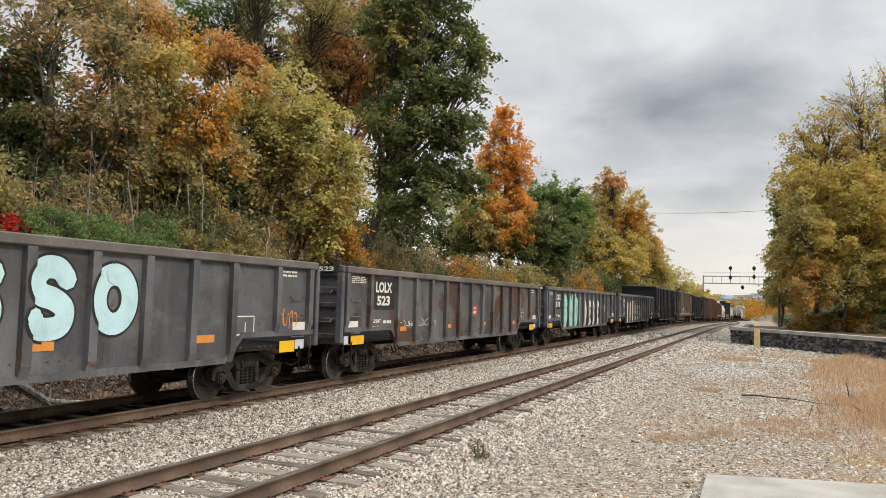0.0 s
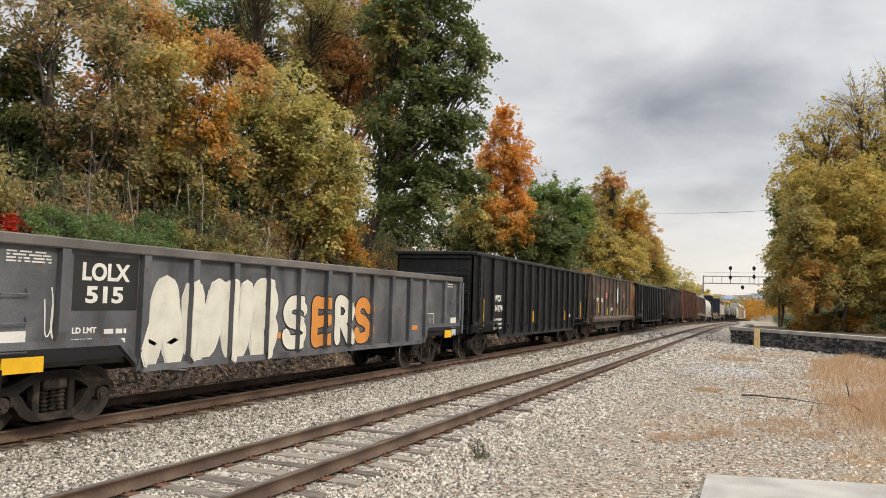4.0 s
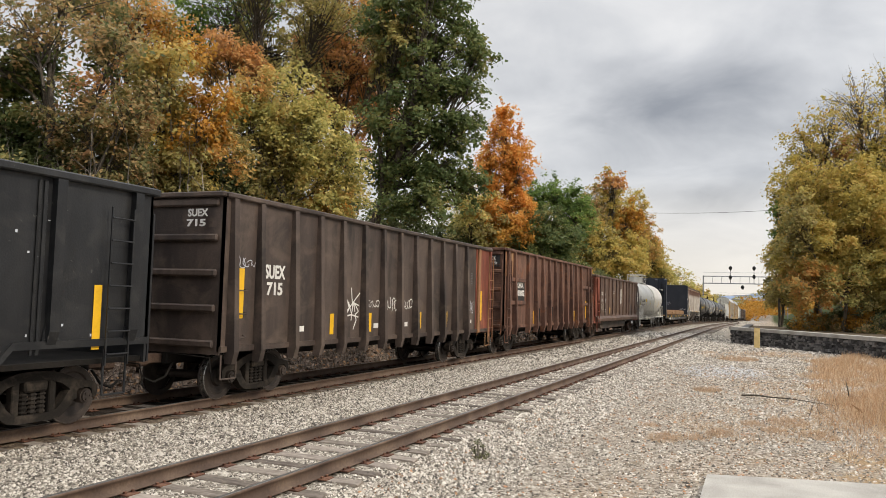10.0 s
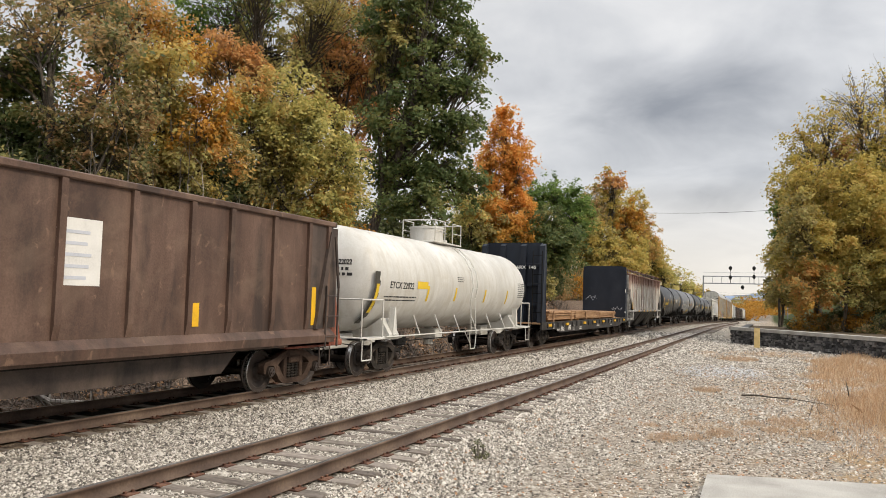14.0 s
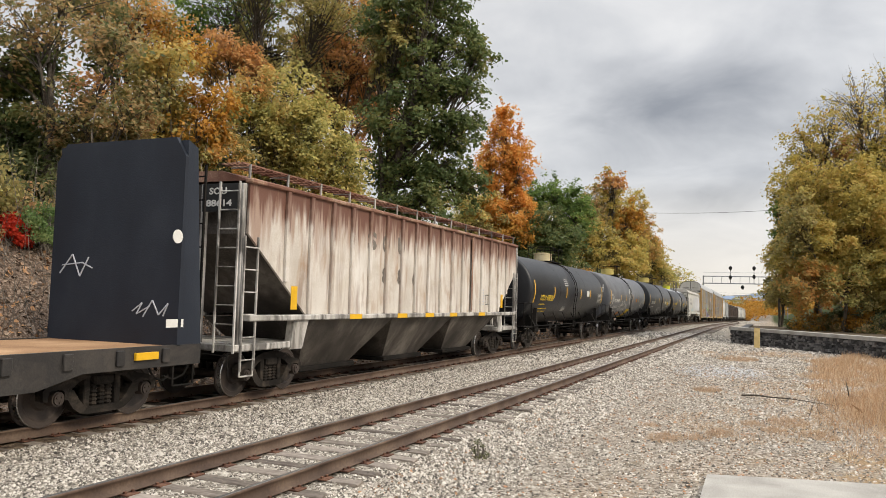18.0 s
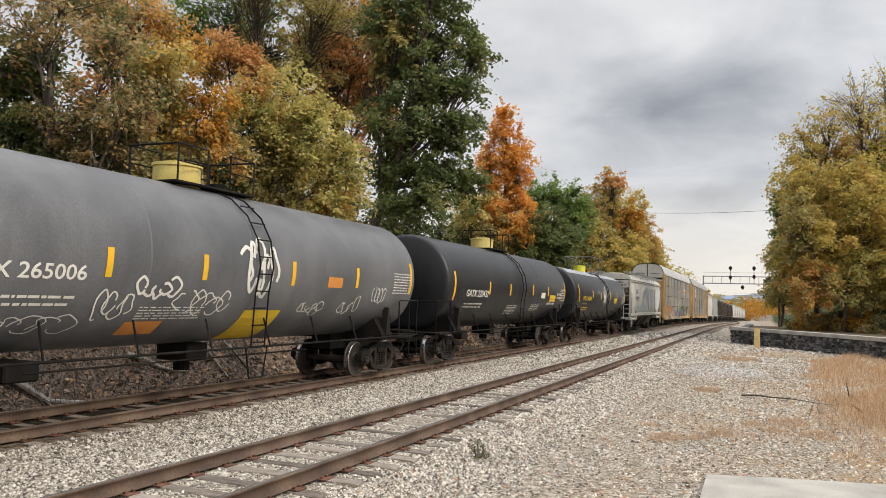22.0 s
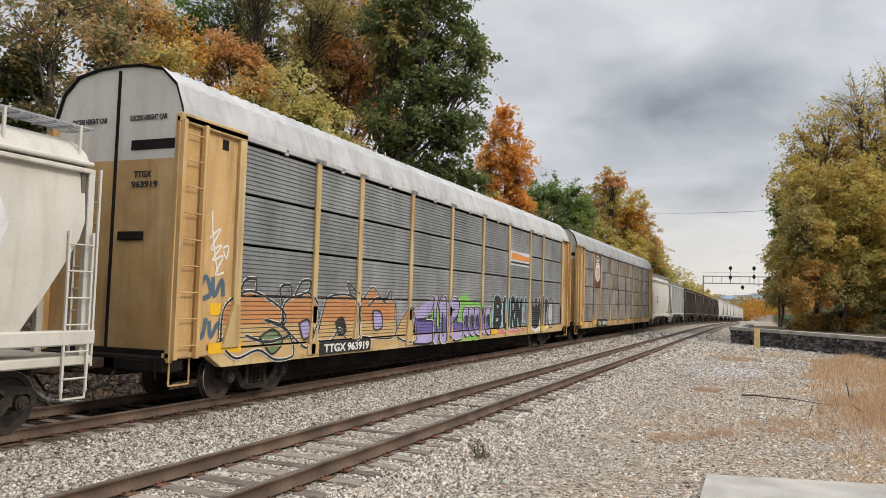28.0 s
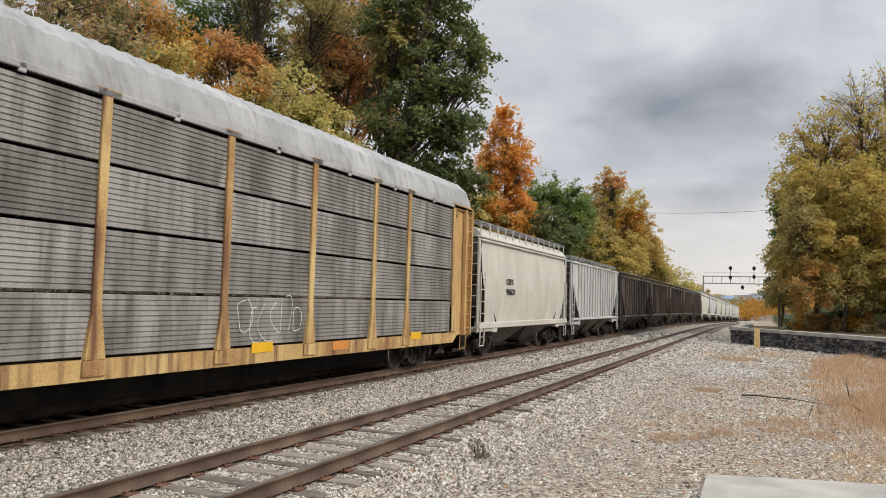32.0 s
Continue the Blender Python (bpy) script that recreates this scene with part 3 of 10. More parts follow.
def sticks(a, b, r0, r1):
    """Three-sided tapered twigs from a to b."""
    n = len(a)
    d = b - a
    t = np.cross(d, np.array([0.31, 0.77, 0.55]))
    t /= np.linalg.norm(t, axis=1, keepdims=True) + 1e-9
    w = np.cross(d, t)
    w /= np.linalg.norm(w, axis=1, keepdims=True) + 1e-9
    ring = [(math.cos(k * 2.0944), math.sin(k * 2.0944)) for k in range(3)]
    V = np.concatenate([np.stack([a + r0[:, None] * (c * t + s * w) for c, s in ring], 1), np.stack([b + r1[:, None] * (c * t + s * w) for c, s in ring], 1)], 1)
    f = np.array([(0, 1, 4, 3), (1, 2, 5, 4), (2, 0, 3, 5)])
    return V.reshape(-1, 3), (f[None] + 6 * np.arange(n)[:, None, None]).reshape(-1, 4)


def sprays(C, out, reach, count, size, rng):
    """Leaves along drooping boughs: flat layers that reach outwards and hang at their ends, with gaps between."""
    idx = np.repeat(np.arange(len(C)), count)
    n = len(idx)
    o, r = out[idx], reach[idx][:, None]
    side = np.cross(o, np.array([0.0, 0.0, 1.0]))
    t = rng.normal(0, 0.5, (n, 1))
    s = rng.normal(0, 0.48, (n, 1)) * (1.1 - 0.4 * np.abs(t))
    h = rng.normal(0, 0.33, (n, 1))
    p = C[idx] + r * (o * t + side * s) + r * np.array([0, 0, 1.0]) * (h - 0.3 * t * t - 0.12 * t - 0.25 * s * s)
    w = rng.normal(0, 0.55, (n, 3)) + o * 0.55 + np.array([0, 0, 0.8])
    u = rng.normal(0, 1, (n, 3)) + np.array([0, 0, -0.5])
    v = np.cross(w, u)
    v /= np.linalg.norm(v, axis=1, keepdims=True) + 1e-9
    u = np.cross(v, w)
    u /= np.linalg.norm(u, axis=1, keepdims=True) + 1e-9
    nrm = np.cross(u, v)
    k = (size * rng.uniform(0.6, 1.35, n))[:, None]
    V = np.stack([p - u * k * 0.55, p + v * k * 0.36 + nrm * k * 0.12, p + u * k * 0.55, p - v * k * 0.36 + nrm * k * 0.12], 1)
    return V.reshape(-1, 3)


def tree(x, y, height, lobes, size, label, seed, trunk_r=0.2, bare=0, category="tree"):
    """lobes: (dx, dy, z over the rails, half width, half height, leaves, cover) of the crown. bare: twigs that stand out past the leaves."""
    rng = np.random.default_rng(seed)
    z0 = float(ground_height(x, y)) - 0.15
    root = thing("tree", pose(x, y, z0), label, category)
    mats, V, slots = [], [], []
    size *= 1.3
    spots = []
    for dx, dy, z, r, h, leaf, cover in lobes:
        r, h = r * 1.05, h * 1.05
        if leaf not in mats:
            mats.append(leaf)
        area = math.pi * r * h
        boughs = max(9, int(area / (0.10 + 0.02 * r * h)))
        d = rng.normal(0, 1, (boughs, 3))
        d /= np.linalg.norm(d, axis=1, keepdims=True)
        rad = rng.uniform(0.1, 1.0, boughs) ** 0.5 * rng.uniform(0.8, 1.28, boughs)
        C = np.array([dx, dy, z - z0]) + d * rad[:, None] * np.array([r, r, h])
        C = C[C[:, 2] > 0.3]
        k = len(C)
        share = rng.uniform(0.25, 1.0, k) ** 1.3
        count = np.maximum(6, (cover * area / (0.22 * size * size) * share / share.sum()).astype(int))
        reach = (0.30 + 0.14 * math.sqrt(r * h)) * rng.uniform(0.7, 1.25, k)
        out = C - np.array([dx, dy, z - z0])
        out[:, 2] *= 0.25
        out /= np.linalg.norm(out, axis=1, keepdims=True) + 1e-6
        V.append(sprays(C, out, reach, count, size, rng))
        slots.append(np.full(len(V[-1]) // 4, mats.index(leaf), np.int32))
        spots.append((np.array([dx, dy, z - z0]), C))
    V, slots = np.concatenate(V), np.concatenate(slots)
    me = array_mesh("crown", V, np.arange(len(V)).reshape(-1, 4))
    for leaf in mats:
        me.materials.append(leaf)
    me.polygons.foreach_set("material_index", slots)
    part("crown", me, None, root)
    # trunk, limbs and twigs
    g = Geo()
    ctr = np.mean([c for c, _ in spots], 0)
    high = max((c for c, _ in spots), key=lambda c: c[2])
    fork = np.array([ctr[0] * 0.5, ctr[1] * 0.5, max(0.8, min(ctr[2] * 0.6, height * 0.5))])
    pts = [np.zeros(3), fork * 0.35 + rng.normal(0, 0.07, 3), fork * 0.7 + rng.normal(0, 0.09, 3), fork, (fork + high) / 2 + rng.normal(0, 0.2, 3), high]
    rs = [trunk_r * 1.35, trunk_r, trunk_r * 0.85, trunk_r * 0.7, trunk_r * 0.4, trunk_r * 0.1]
    for i in range(5):
        g.cyl(pts[i], pts[i + 1], rs[i], 8, rs[i + 1], caps=False)
    a, b = [], []
    for c, C in spots:
        base = pts[2] + (pts[3] - pts[2]) * rng.uniform(0.2, 1.0)
        mid = (base + c) / 2 + np.array([0, 0, -0.1 * np.linalg.norm(c - base)]) + rng.normal(0, 0.2, 3)
        g.cyl(base, mid, trunk_r * 0.5, 6, trunk_r * 0.33, caps=False)
        g.cyl(mid, c, trunk_r * 0.33, 6, trunk_r * 0.14, caps=False)
        for q in C:
            a.append(mid + (c - mid) * rng.uniform(0.2, 1)), b.append(q)
    for _ in range(bare):
        c, C = spots[rng.integers(len(spots))]
        q = C[rng.integers(len(C))]
        dd = (q - c) / (np.linalg.norm(q - c) + 1e-6) + rng.normal(0, 0.3, 3) + np.array([0, 0, 0.3])
        a.append(q - dd * 0.4), b.append(q + dd * rng.uniform(0.3, 1.0))
    a, b = np.array(a), np.array(b)
    m = (a + b) / 2 + rng.normal(0, 0.1, a.shape)
    w = np.full(len(a), trunk_r * 0.11 + 0.006)
    if bare:
        w[-bare:] *= 0.5
    v1, f1 = sticks(a, m, w, w * 0.7)
    v2, f2 = sticks(m, b, w * 0.7, w * 0.2)
    tv = np.array(g.v)
    faces = [tuple(q) for q in g.f] + [tuple(q + len(tv)) for q in f1] + [tuple(q + len(tv) + len(v1)) for q in f2]
    tm = bpy.data.meshes.new("trunk")
    tm.from_pydata([tuple(p) for p in np.concatenate([tv, v1, v2])], [], faces)
    tm.materials.append(BARK)
    tm.polygons.foreach_set("use_smooth", [True] * len(tm.polygons))
    part("trunk", tm, None, root)
    return root


def shrub(x, y, r, h, leaf, label, seed, clumps=40, per=70, size=0.09, name="shrub"):
    rng = np.random.default_rng(seed)
    z0 = float(ground_height(x, y)) - 0.1
    root = thing(name, pose(x, y, z0), label, "shrub")
    ang, q = rng.uniform(0, 6.283, clumps), rng.uniform(0, 1, clumps) ** 0.5
    C = np.stack([r * q * np.cos(ang), r * q * np.sin(ang), h * rng.uniform(0.12, 1, clumps) * (1 - 0.45 * q * q)], -1)
    V = leaves(C, np.full(clumps, 0.28 * (r + h) / 2) * rng.uniform(0.6, 1.2, clumps), per, size, rng)
    me = array_mesh("foliage", V, np.arange(len(V)).reshape(-1, 4))
    me.materials.append(leaf)
    part("foliage", me, None, root)
    a = np.stack([C[:, 0] * 0.2, C[:, 1] * 0.2, np.zeros(clumps)], -1)
    v, f = sticks(a, C + np.array([0, 0, 0.25 * h]) * rng.uniform(0, 1, (clumps, 1)), np.full(clumps, 0.018), np.full(clumps, 0.006))
    me = array_mesh("brushwood", v, f)
    me.materials.append(TWIG)
    tagged(part("brushwood", me, None, root), kind="stuff")
    return root



def left_woods():
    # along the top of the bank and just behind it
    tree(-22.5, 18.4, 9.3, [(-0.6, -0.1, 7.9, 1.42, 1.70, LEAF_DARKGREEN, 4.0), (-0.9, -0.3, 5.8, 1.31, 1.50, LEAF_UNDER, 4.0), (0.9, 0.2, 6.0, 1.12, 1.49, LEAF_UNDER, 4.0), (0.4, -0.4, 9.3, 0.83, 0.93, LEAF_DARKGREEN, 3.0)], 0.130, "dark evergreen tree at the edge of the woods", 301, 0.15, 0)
    tree(-21.0, 17.9, 12.2, [(-0.4, -0.7, 10.3, 1.96, 0.71, LEAF_BROWNGREEN, 1.5), (2.1, 0.1, 9.6, 1.41, 0.74, LEAF_BROWNGREEN, 1.7), (-1.7, -1.2, 9.2, 1.07, 0.71, LEAF_BROWNGREEN, 1.6), (-0.4, 0.5, 12.2, 2.25, 0.84, LEAF_BROWNGREEN, 1.6)], 0.120, "thin olive-brown tree with drooping sprays and sky between", 302, 0.16, 40)
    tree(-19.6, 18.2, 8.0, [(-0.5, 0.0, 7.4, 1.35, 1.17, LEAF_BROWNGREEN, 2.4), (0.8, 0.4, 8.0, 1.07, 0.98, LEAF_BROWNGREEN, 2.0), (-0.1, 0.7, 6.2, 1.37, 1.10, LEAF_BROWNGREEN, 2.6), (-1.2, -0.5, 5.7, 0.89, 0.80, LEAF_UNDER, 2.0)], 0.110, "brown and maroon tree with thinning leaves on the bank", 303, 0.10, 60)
    tree(-22.5, 24.2, 14.9, [(-0.5, -1.3, 12.8, 1.78, 1.00, LEAF_ORANGE_GREEN, 1.6), (0.7, -0.3, 11.8, 1.35, 1.24, LEAF_GOLDRUST, 1.9), (-2.1, -0.7, 14.9, 2.32, 1.04, LEAF_ORANGE_GREEN, 1.6), (-2.5, -1.9, 13.3, 1.12, 0.67, LEAF_RUST, 1.3)], 0.120, "thin orange tree with sky in its crown", 304, 0.16, 30)
    tree(-19.3, 21.3, 10.0, [(-0.6, -0.4, 9.0, 1.19, 1.39, LEAF_OLIVEGREEN, 3.4), (-0.5, 0.4, 7.3, 1.52, 1.52, LEAF_GOLD, 3.4), (1.2, 0.2, 8.2, 0.98, 1.18, LEAF_GOLDRUST, 2.5), (0.2, 0.3, 5.4, 1.29, 1.19, LEAF_GOLD, 3.4), (-0.6, -0.6, 5.4, 1.07, 1.07, LEAF_OLIVEGREEN, 3.4), (1.4, 0.8, 7.1, 0.90, 0.90, LEAF_ORANGE_GREEN, 3.4), (0.2, -0.7, 10.0, 0.97, 0.78, LEAF_GOLD, 2.5), (0.9, -0.2, 6.3, 0.78, 0.97, LEAF_OLIVEGREEN, 3.4)], 0.115, "golden tree with orange and green patches on the bank", 305, 0.13, 0)
    tree(-26.0, 36.3, 19.2, [(-2.6, -1.0, 18.5, 3.06, 1.61, LEAF_GREEN, 1.4), (-0.1, -0.1, 16.2, 2.41, 1.60, LEAF_OLIVEGREEN, 1.4), (2.9, 0.3, 18.0, 2.85, 1.58, LEAF_OLIVEGREEN, 1.4), (-4.1, -2.3, 16.9, 1.43, 1.43, LEAF_GREEN, 1.7), (0.4, -2.5, 19.2, 3.66, 1.52, LEAF_OLIVEGREEN, 1.7), (1.2, 0.3, 14.6, 2.23, 1.28, LEAF_OLIVEGREEN, 1.7)], 0.160, "tall dull green oak with dark bare limbs", 306, 0.26, 40)
    tree(-24.5, 32.3, 14.1, [(-0.3, -1.5, 14.1, 1.68, 0.90, LEAF_RUST, 2.7), (0.6, -0.5, 13.5, 1.14, 0.71, LEAF_RUST, 2.4), (-1.3, -1.5, 13.1, 1.13, 0.71, LEAF_ORANGE_GREEN, 2.4)], 0.140, "russet maple showing between two trees", 307, 0.14, 0)
    tree(-18.7, 27.7, 10.9, [(-1.1, -0.4, 10.1, 1.93, 1.57, LEAF_LIGHT, 3.4), (0.5, 0.4, 9.0, 1.81, 1.69, LEAF_LIGHT, 3.4), (1.6, 0.8, 7.0, 1.20, 1.92, LEAF_LIGHT, 3.4), (-0.9, 0.3, 6.8, 1.46, 2.19, LEAF_OLIVEGREEN, 3.4), (1.3, 0.2, 5.0, 1.41, 1.18, LEAF_LIGHT, 3.4), (-1.6, -1.4, 9.5, 1.06, 1.06, LEAF_LIGHT, 2.5), (-1.4, -0.4, 4.8, 1.20, 1.20, LEAF_UNDER, 3.4), (-0.1, 0.4, 7.7, 1.46, 1.46, LEAF_LIGHT, 3.4), (-1.1, -1.1, 10.9, 0.95, 0.71, LEAF_ORANGE_GREEN, 2.0)], 0.115, "pale yellow-green tree leaning out over the bank", 308, 0.13, 0)
    tree(-21.5, 27.0, 6.7, [(-0.4, 0.1, 6.7, 1.46, 1.71, LEAF_UNDER, 4.0), (-1.1, -0.3, 5.0, 1.45, 1.21, LEAF_UNDER, 4.0), (0.6, 0.9, 5.3, 1.47, 1.47, LEAF_UNDER, 4.0)], 0.130, "dark green thicket between the trees", 309, 0.10, 0)
    tree(-25.0, 41.9, 21.8, [(0.7, -1.2, 16.6, 2.94, 1.45, LEAF_RUST, 1.8), (2.8, -0.3, 16.0, 1.73, 1.38, LEAF_RUST, 1.8), (1.4, 1.4, 14.0, 2.16, 1.37, LEAF_RUST, 1.7), (-1.2, -0.6, 14.1, 2.13, 1.24, LEAF_RUST, 1.8), (2.0, -0.9, 19.1, 3.12, 1.56, LEAF_GOLDRUST, 1.6), (-0.7, -0.6, 21.8, 3.56, 1.43, LEAF_OLIVEGREEN, 1.8), (0.9, 0.2, 11.4, 1.76, 1.23, LEAF_RUST, 1.3), (-0.8, -1.5, 18.3, 1.75, 1.40, LEAF_OLIVEGREEN, 1.4)], 0.150, "russet oak with specks of sky in its crown", 310, 0.24, 30)
    tree(-20.0, 36.0, 18.7, [(1.8, 0.1, 16.9, 2.24, 1.64, LEAF_DARKGREEN, 3.2), (3.9, 2.1, 16.4, 1.98, 1.28, LEAF_DARKGREEN, 3.2), (5.7, 2.0, 14.8, 1.08, 0.72, LEAF_DARKGREEN, 3.0), (3.1, 1.4, 14.1, 2.41, 1.57, LEAF_DARKGREEN, 3.6), (5.6, 1.5, 13.1, 1.18, 0.77, LEAF_DARKGREEN, 3.0), (2.5, 0.1, 11.3, 2.12, 1.47, LEAF_DARKGREEN, 3.6), (4.6, 1.6, 10.9, 1.66, 1.25, LEAF_DARKGREEN, 3.6), (1.4, 0.9, 8.9, 1.86, 1.26, LEAF_DARKGREEN, 3.6), (4.2, 1.5, 8.8, 1.84, 1.19, LEAF_DARKGREEN, 3.6), (3.8, 0.4, 7.0, 2.09, 0.93, LEAF_DARKGREEN, 4.1), (5.5, 1.9, 8.1, 0.89, 1.07, LEAF_DARKGREEN, 3.0), (3.5, 0.7, 18.7, 2.68, 1.19, LEAF_DARKGREEN, 3.2), (1.0, -0.0, 14.4, 0.95, 1.01, LEAF_OLIVEGREEN, 2.7), (1.7, -0.2, 15.6, 1.33, 0.89, LEAF_OLIVEGREEN, 2.7)], 0.170, "large dark green tree with a leaning trunk", 311, 0.30, 0)
    tree(-18.3, 29.3, 5.4, [(0.2, -0.4, 5.4, 1.27, 1.12, LEAF_GOLDRUST, 4.0), (1.0, 0.6, 4.7, 0.99, 0.94, LEAF_GOLDRUST, 4.0), (-0.9, -0.1, 4.5, 1.12, 0.80, LEAF_GOLD, 4.0)], 0.110, "golden-rust young tree on the bank", 312, 0.08, 0)
    tree(-21.5, 66.3, 17.8, [(-0.4, -0.7, 17.8, 1.22, 2.23, LEAF_ORANGE, 3.2), (0.7, -0.3, 14.5, 1.71, 2.62, LEAF_ORANGE, 3.7), (-0.6, -0.1, 10.9, 2.23, 2.64, LEAF_ORANGE, 4.1), (1.2, -0.3, 9.6, 1.40, 2.25, LEAF_ORANGE, 3.5), (-1.6, -0.9, 14.4, 1.42, 2.43, LEAF_ORANGE, 3.2), (0.2, -0.4, 7.8, 2.31, 1.81, LEAF_GOLDRUST, 4.1)], 0.180, "bright orange maple in full autumn colour", 313, 0.20, 0)
    tree(-27.0, 72.4, 10.4, [(-0.2, 0.4, 10.4, 2.54, 1.70, LEAF_LIGHT, 3.0), (-0.5, -0.1, 8.4, 2.81, 1.69, LEAF_LIGHT, 3.0)], 0.200, "pale yellow tree below the maple", 314, 0.15, 0)
    tree(-20.5, 79.5, 13.5, [(-0.3, 1.0, 13.5, 2.52, 2.04, LEAF_GREEN, 3.2), (1.7, 1.3, 11.1, 2.14, 2.74, LEAF_GREEN, 3.4), (-2.6, -0.6, 12.2, 1.67, 2.02, LEAF_GREEN, 3.4)], 0.200, "rounded green tree with an open crown", 315, 0.20, 0)
    tree(-18.8, 66.9, 8.9, [(-0.2, 0.7, 8.9, 2.03, 1.93, LEAF_DARKGREEN, 4.0), (1.1, 1.9, 7.0, 2.55, 2.04, LEAF_DARKGREEN, 4.0), (-1.3, -0.7, 7.3, 1.50, 1.75, LEAF_DARKGREEN, 4.0)], 0.190, "low dark green tree at the edge of the bank", 316, 0.15, 0)
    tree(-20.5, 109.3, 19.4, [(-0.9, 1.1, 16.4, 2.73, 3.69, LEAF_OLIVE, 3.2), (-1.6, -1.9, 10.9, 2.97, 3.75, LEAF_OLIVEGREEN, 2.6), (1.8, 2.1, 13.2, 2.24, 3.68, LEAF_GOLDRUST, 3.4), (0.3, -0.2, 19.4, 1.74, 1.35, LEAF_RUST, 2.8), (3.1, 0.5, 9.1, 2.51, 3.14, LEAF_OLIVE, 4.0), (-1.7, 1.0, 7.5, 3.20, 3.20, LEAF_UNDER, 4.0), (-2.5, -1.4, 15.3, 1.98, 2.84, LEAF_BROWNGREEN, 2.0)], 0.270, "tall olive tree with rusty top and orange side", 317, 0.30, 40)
    tree(-19.5, 144.8, 10.9, [(-0.8, 1.1, 10.9, 1.86, 4.34, LEAF_LIGHT, 1.8), (1.7, 0.8, 8.3, 1.54, 3.28, LEAF_LIGHT, 1.6), (-1.2, 1.8, 7.3, 2.59, 2.59, LEAF_OLIVEGREEN, 4.0)], 0.300, "thin pale tree beside the line", 318, 0.25, 40)
    tree(-24.0, 64.7, 10.4, [(0.0, -0.8, 10.4, 2.09, 1.99, LEAF_LIGHT, 2.2), (0.2, 0.7, 7.8, 3.03, 2.02, LEAF_OLIVEGREEN, 3.0), (-2.5, 0.6, 7.5, 2.56, 1.74, LEAF_UNDER, 3.0)], 0.200, "pale yellow tree between the dark tree and the maple", 401, 0.15, 0)
    tree(-24.0, 105.3, 11.2, [(0.5, 1.3, 11.2, 3.52, 3.91, LEAF_OLIVE, 3.0), (-4.5, -2.1, 9.4, 4.63, 2.78, LEAF_UNDER, 3.0), (5.0, 0.5, 8.5, 3.81, 3.05, LEAF_OLIVE, 3.0)], 0.260, "olive tree behind the far row", 402, 0.20, 0)
    tree(-19.8, 130.2, 16.5, [(-1.1, -0.4, 16.5, 2.79, 4.28, LEAF_OLIVE, 3.0), (1.2, -0.4, 12.7, 2.21, 4.06, LEAF_ORANGE_GREEN, 3.0), (2.6, 2.5, 9.5, 1.87, 3.74, LEAF_OLIVE, 2.6), (4.4, 1.8, 6.9, 1.48, 2.59, LEAF_LIGHT, 2.0), (-2.6, -0.9, 11.3, 3.16, 4.09, LEAF_OLIVE, 3.0)], 0.240, "olive and orange tree at the bend of the woods", 451, 0.20, 40)
    # deeper in the woods and further down the line
    tree(-24.5, 23.9, 12.5, [(-0.1, -0.6, 12.5, 1.03, 1.03, LEAF_RUST, 1.2), (1.2, -0.5, 11.7, 1.13, 1.13, LEAF_ORANGE, 1.0), (-0.3, -1.0, 10.3, 1.35, 0.90, LEAF_RUST, 1.2), (1.2, -0.1, 10.2, 1.02, 1.14, LEAF_RUST, 1.2), (0.4, -0.4, 8.9, 1.14, 1.02, LEAF_RUST, 1.2)], 0.130, "rust-orange tree deep in the woods", 471, 0.14, 0)
    tree(-25.5, 46.5, 18.7, [(1.8, -0.1, 18.0, 1.53, 1.34, LEAF_RUST, 3.6), (-0.1, -1.7, 16.2, 1.88, 1.51, LEAF_RUST, 3.2), (1.0, -0.8, 14.6, 1.71, 1.33, LEAF_RUST, 3.4), (-2.5, -0.9, 15.3, 1.36, 1.17, LEAF_RUST, 3.0), (-8.2, -3.6, 18.7, 1.75, 1.36, LEAF_RUST, 3.0), (-2.6, -2.3, 18.2, 2.28, 1.90, LEAF_OLIVEGREEN, 2.2)], 0.150, "red-brown tree among the green crowns", 472, 0.14, 0)
    tree(-20.5, 33.3, 6.3, [(-0.7, -0.2, 6.0, 1.41, 0.99, LEAF_GOLDRUST, 4.0), (0.5, 0.2, 6.3, 0.98, 0.84, LEAF_GOLDRUST, 4.0)], 0.110, "low gold and rust tree at the wood's edge", 473, 0.08, 0)
    tree(-31.0, 21.0, 9.5, [(0, 0, 6.5, 4.0, 3.0, LEAF_BROWNGREEN, 3.0), (0.5, 5.5, 6.2, 3.8, 2.8, LEAF_UNDER, 3.0)], 0.2, "dense dull green tree behind the others", 331, 0.25)
    tree(-33.0, 35.0, 12.0, [(0, 0, 8.2, 4.6, 3.6, LEAF_BROWNGREEN, 3.0), (0, 7.0, 8.5, 4.6, 3.6, LEAF_UNDER, 3.0)], 0.22, "broad dull green tree behind the others", 332, 0.28)
    tree(-27.0, 46.0, 9.0, [(0, 0, 6.6, 3.0, 3.0, LEAF_UNDER, 3.4), (1.2, 6.0, 7.0, 2.8, 2.8, LEAF_UNDER, 3.4)], 0.2, "dark green tree in the shade of the oaks", 333, 0.2)
    tree(-22.0, 7.5, 13.0, [(0, 0, 8.0, 3.0, 3.4, LEAF_BROWNGREEN, 2.0), (0.5, 2.0, 4.6, 2.2, 2.0, LEAF_UNDER, 2.0)], 0.18, "brownish green tree at the near end of the bank", 334, 0.2)
    tree(-20.0, 190.0, 11.0, [(0, 0, 6.0, 4.6, 4.4, LEAF_LIGHT, 2.6), (1, 10, 4.6, 4.8, 3.6, LEAF_GOLD, 2.6)], 0.4, "pale green tree far down the line", 335, 0.3)
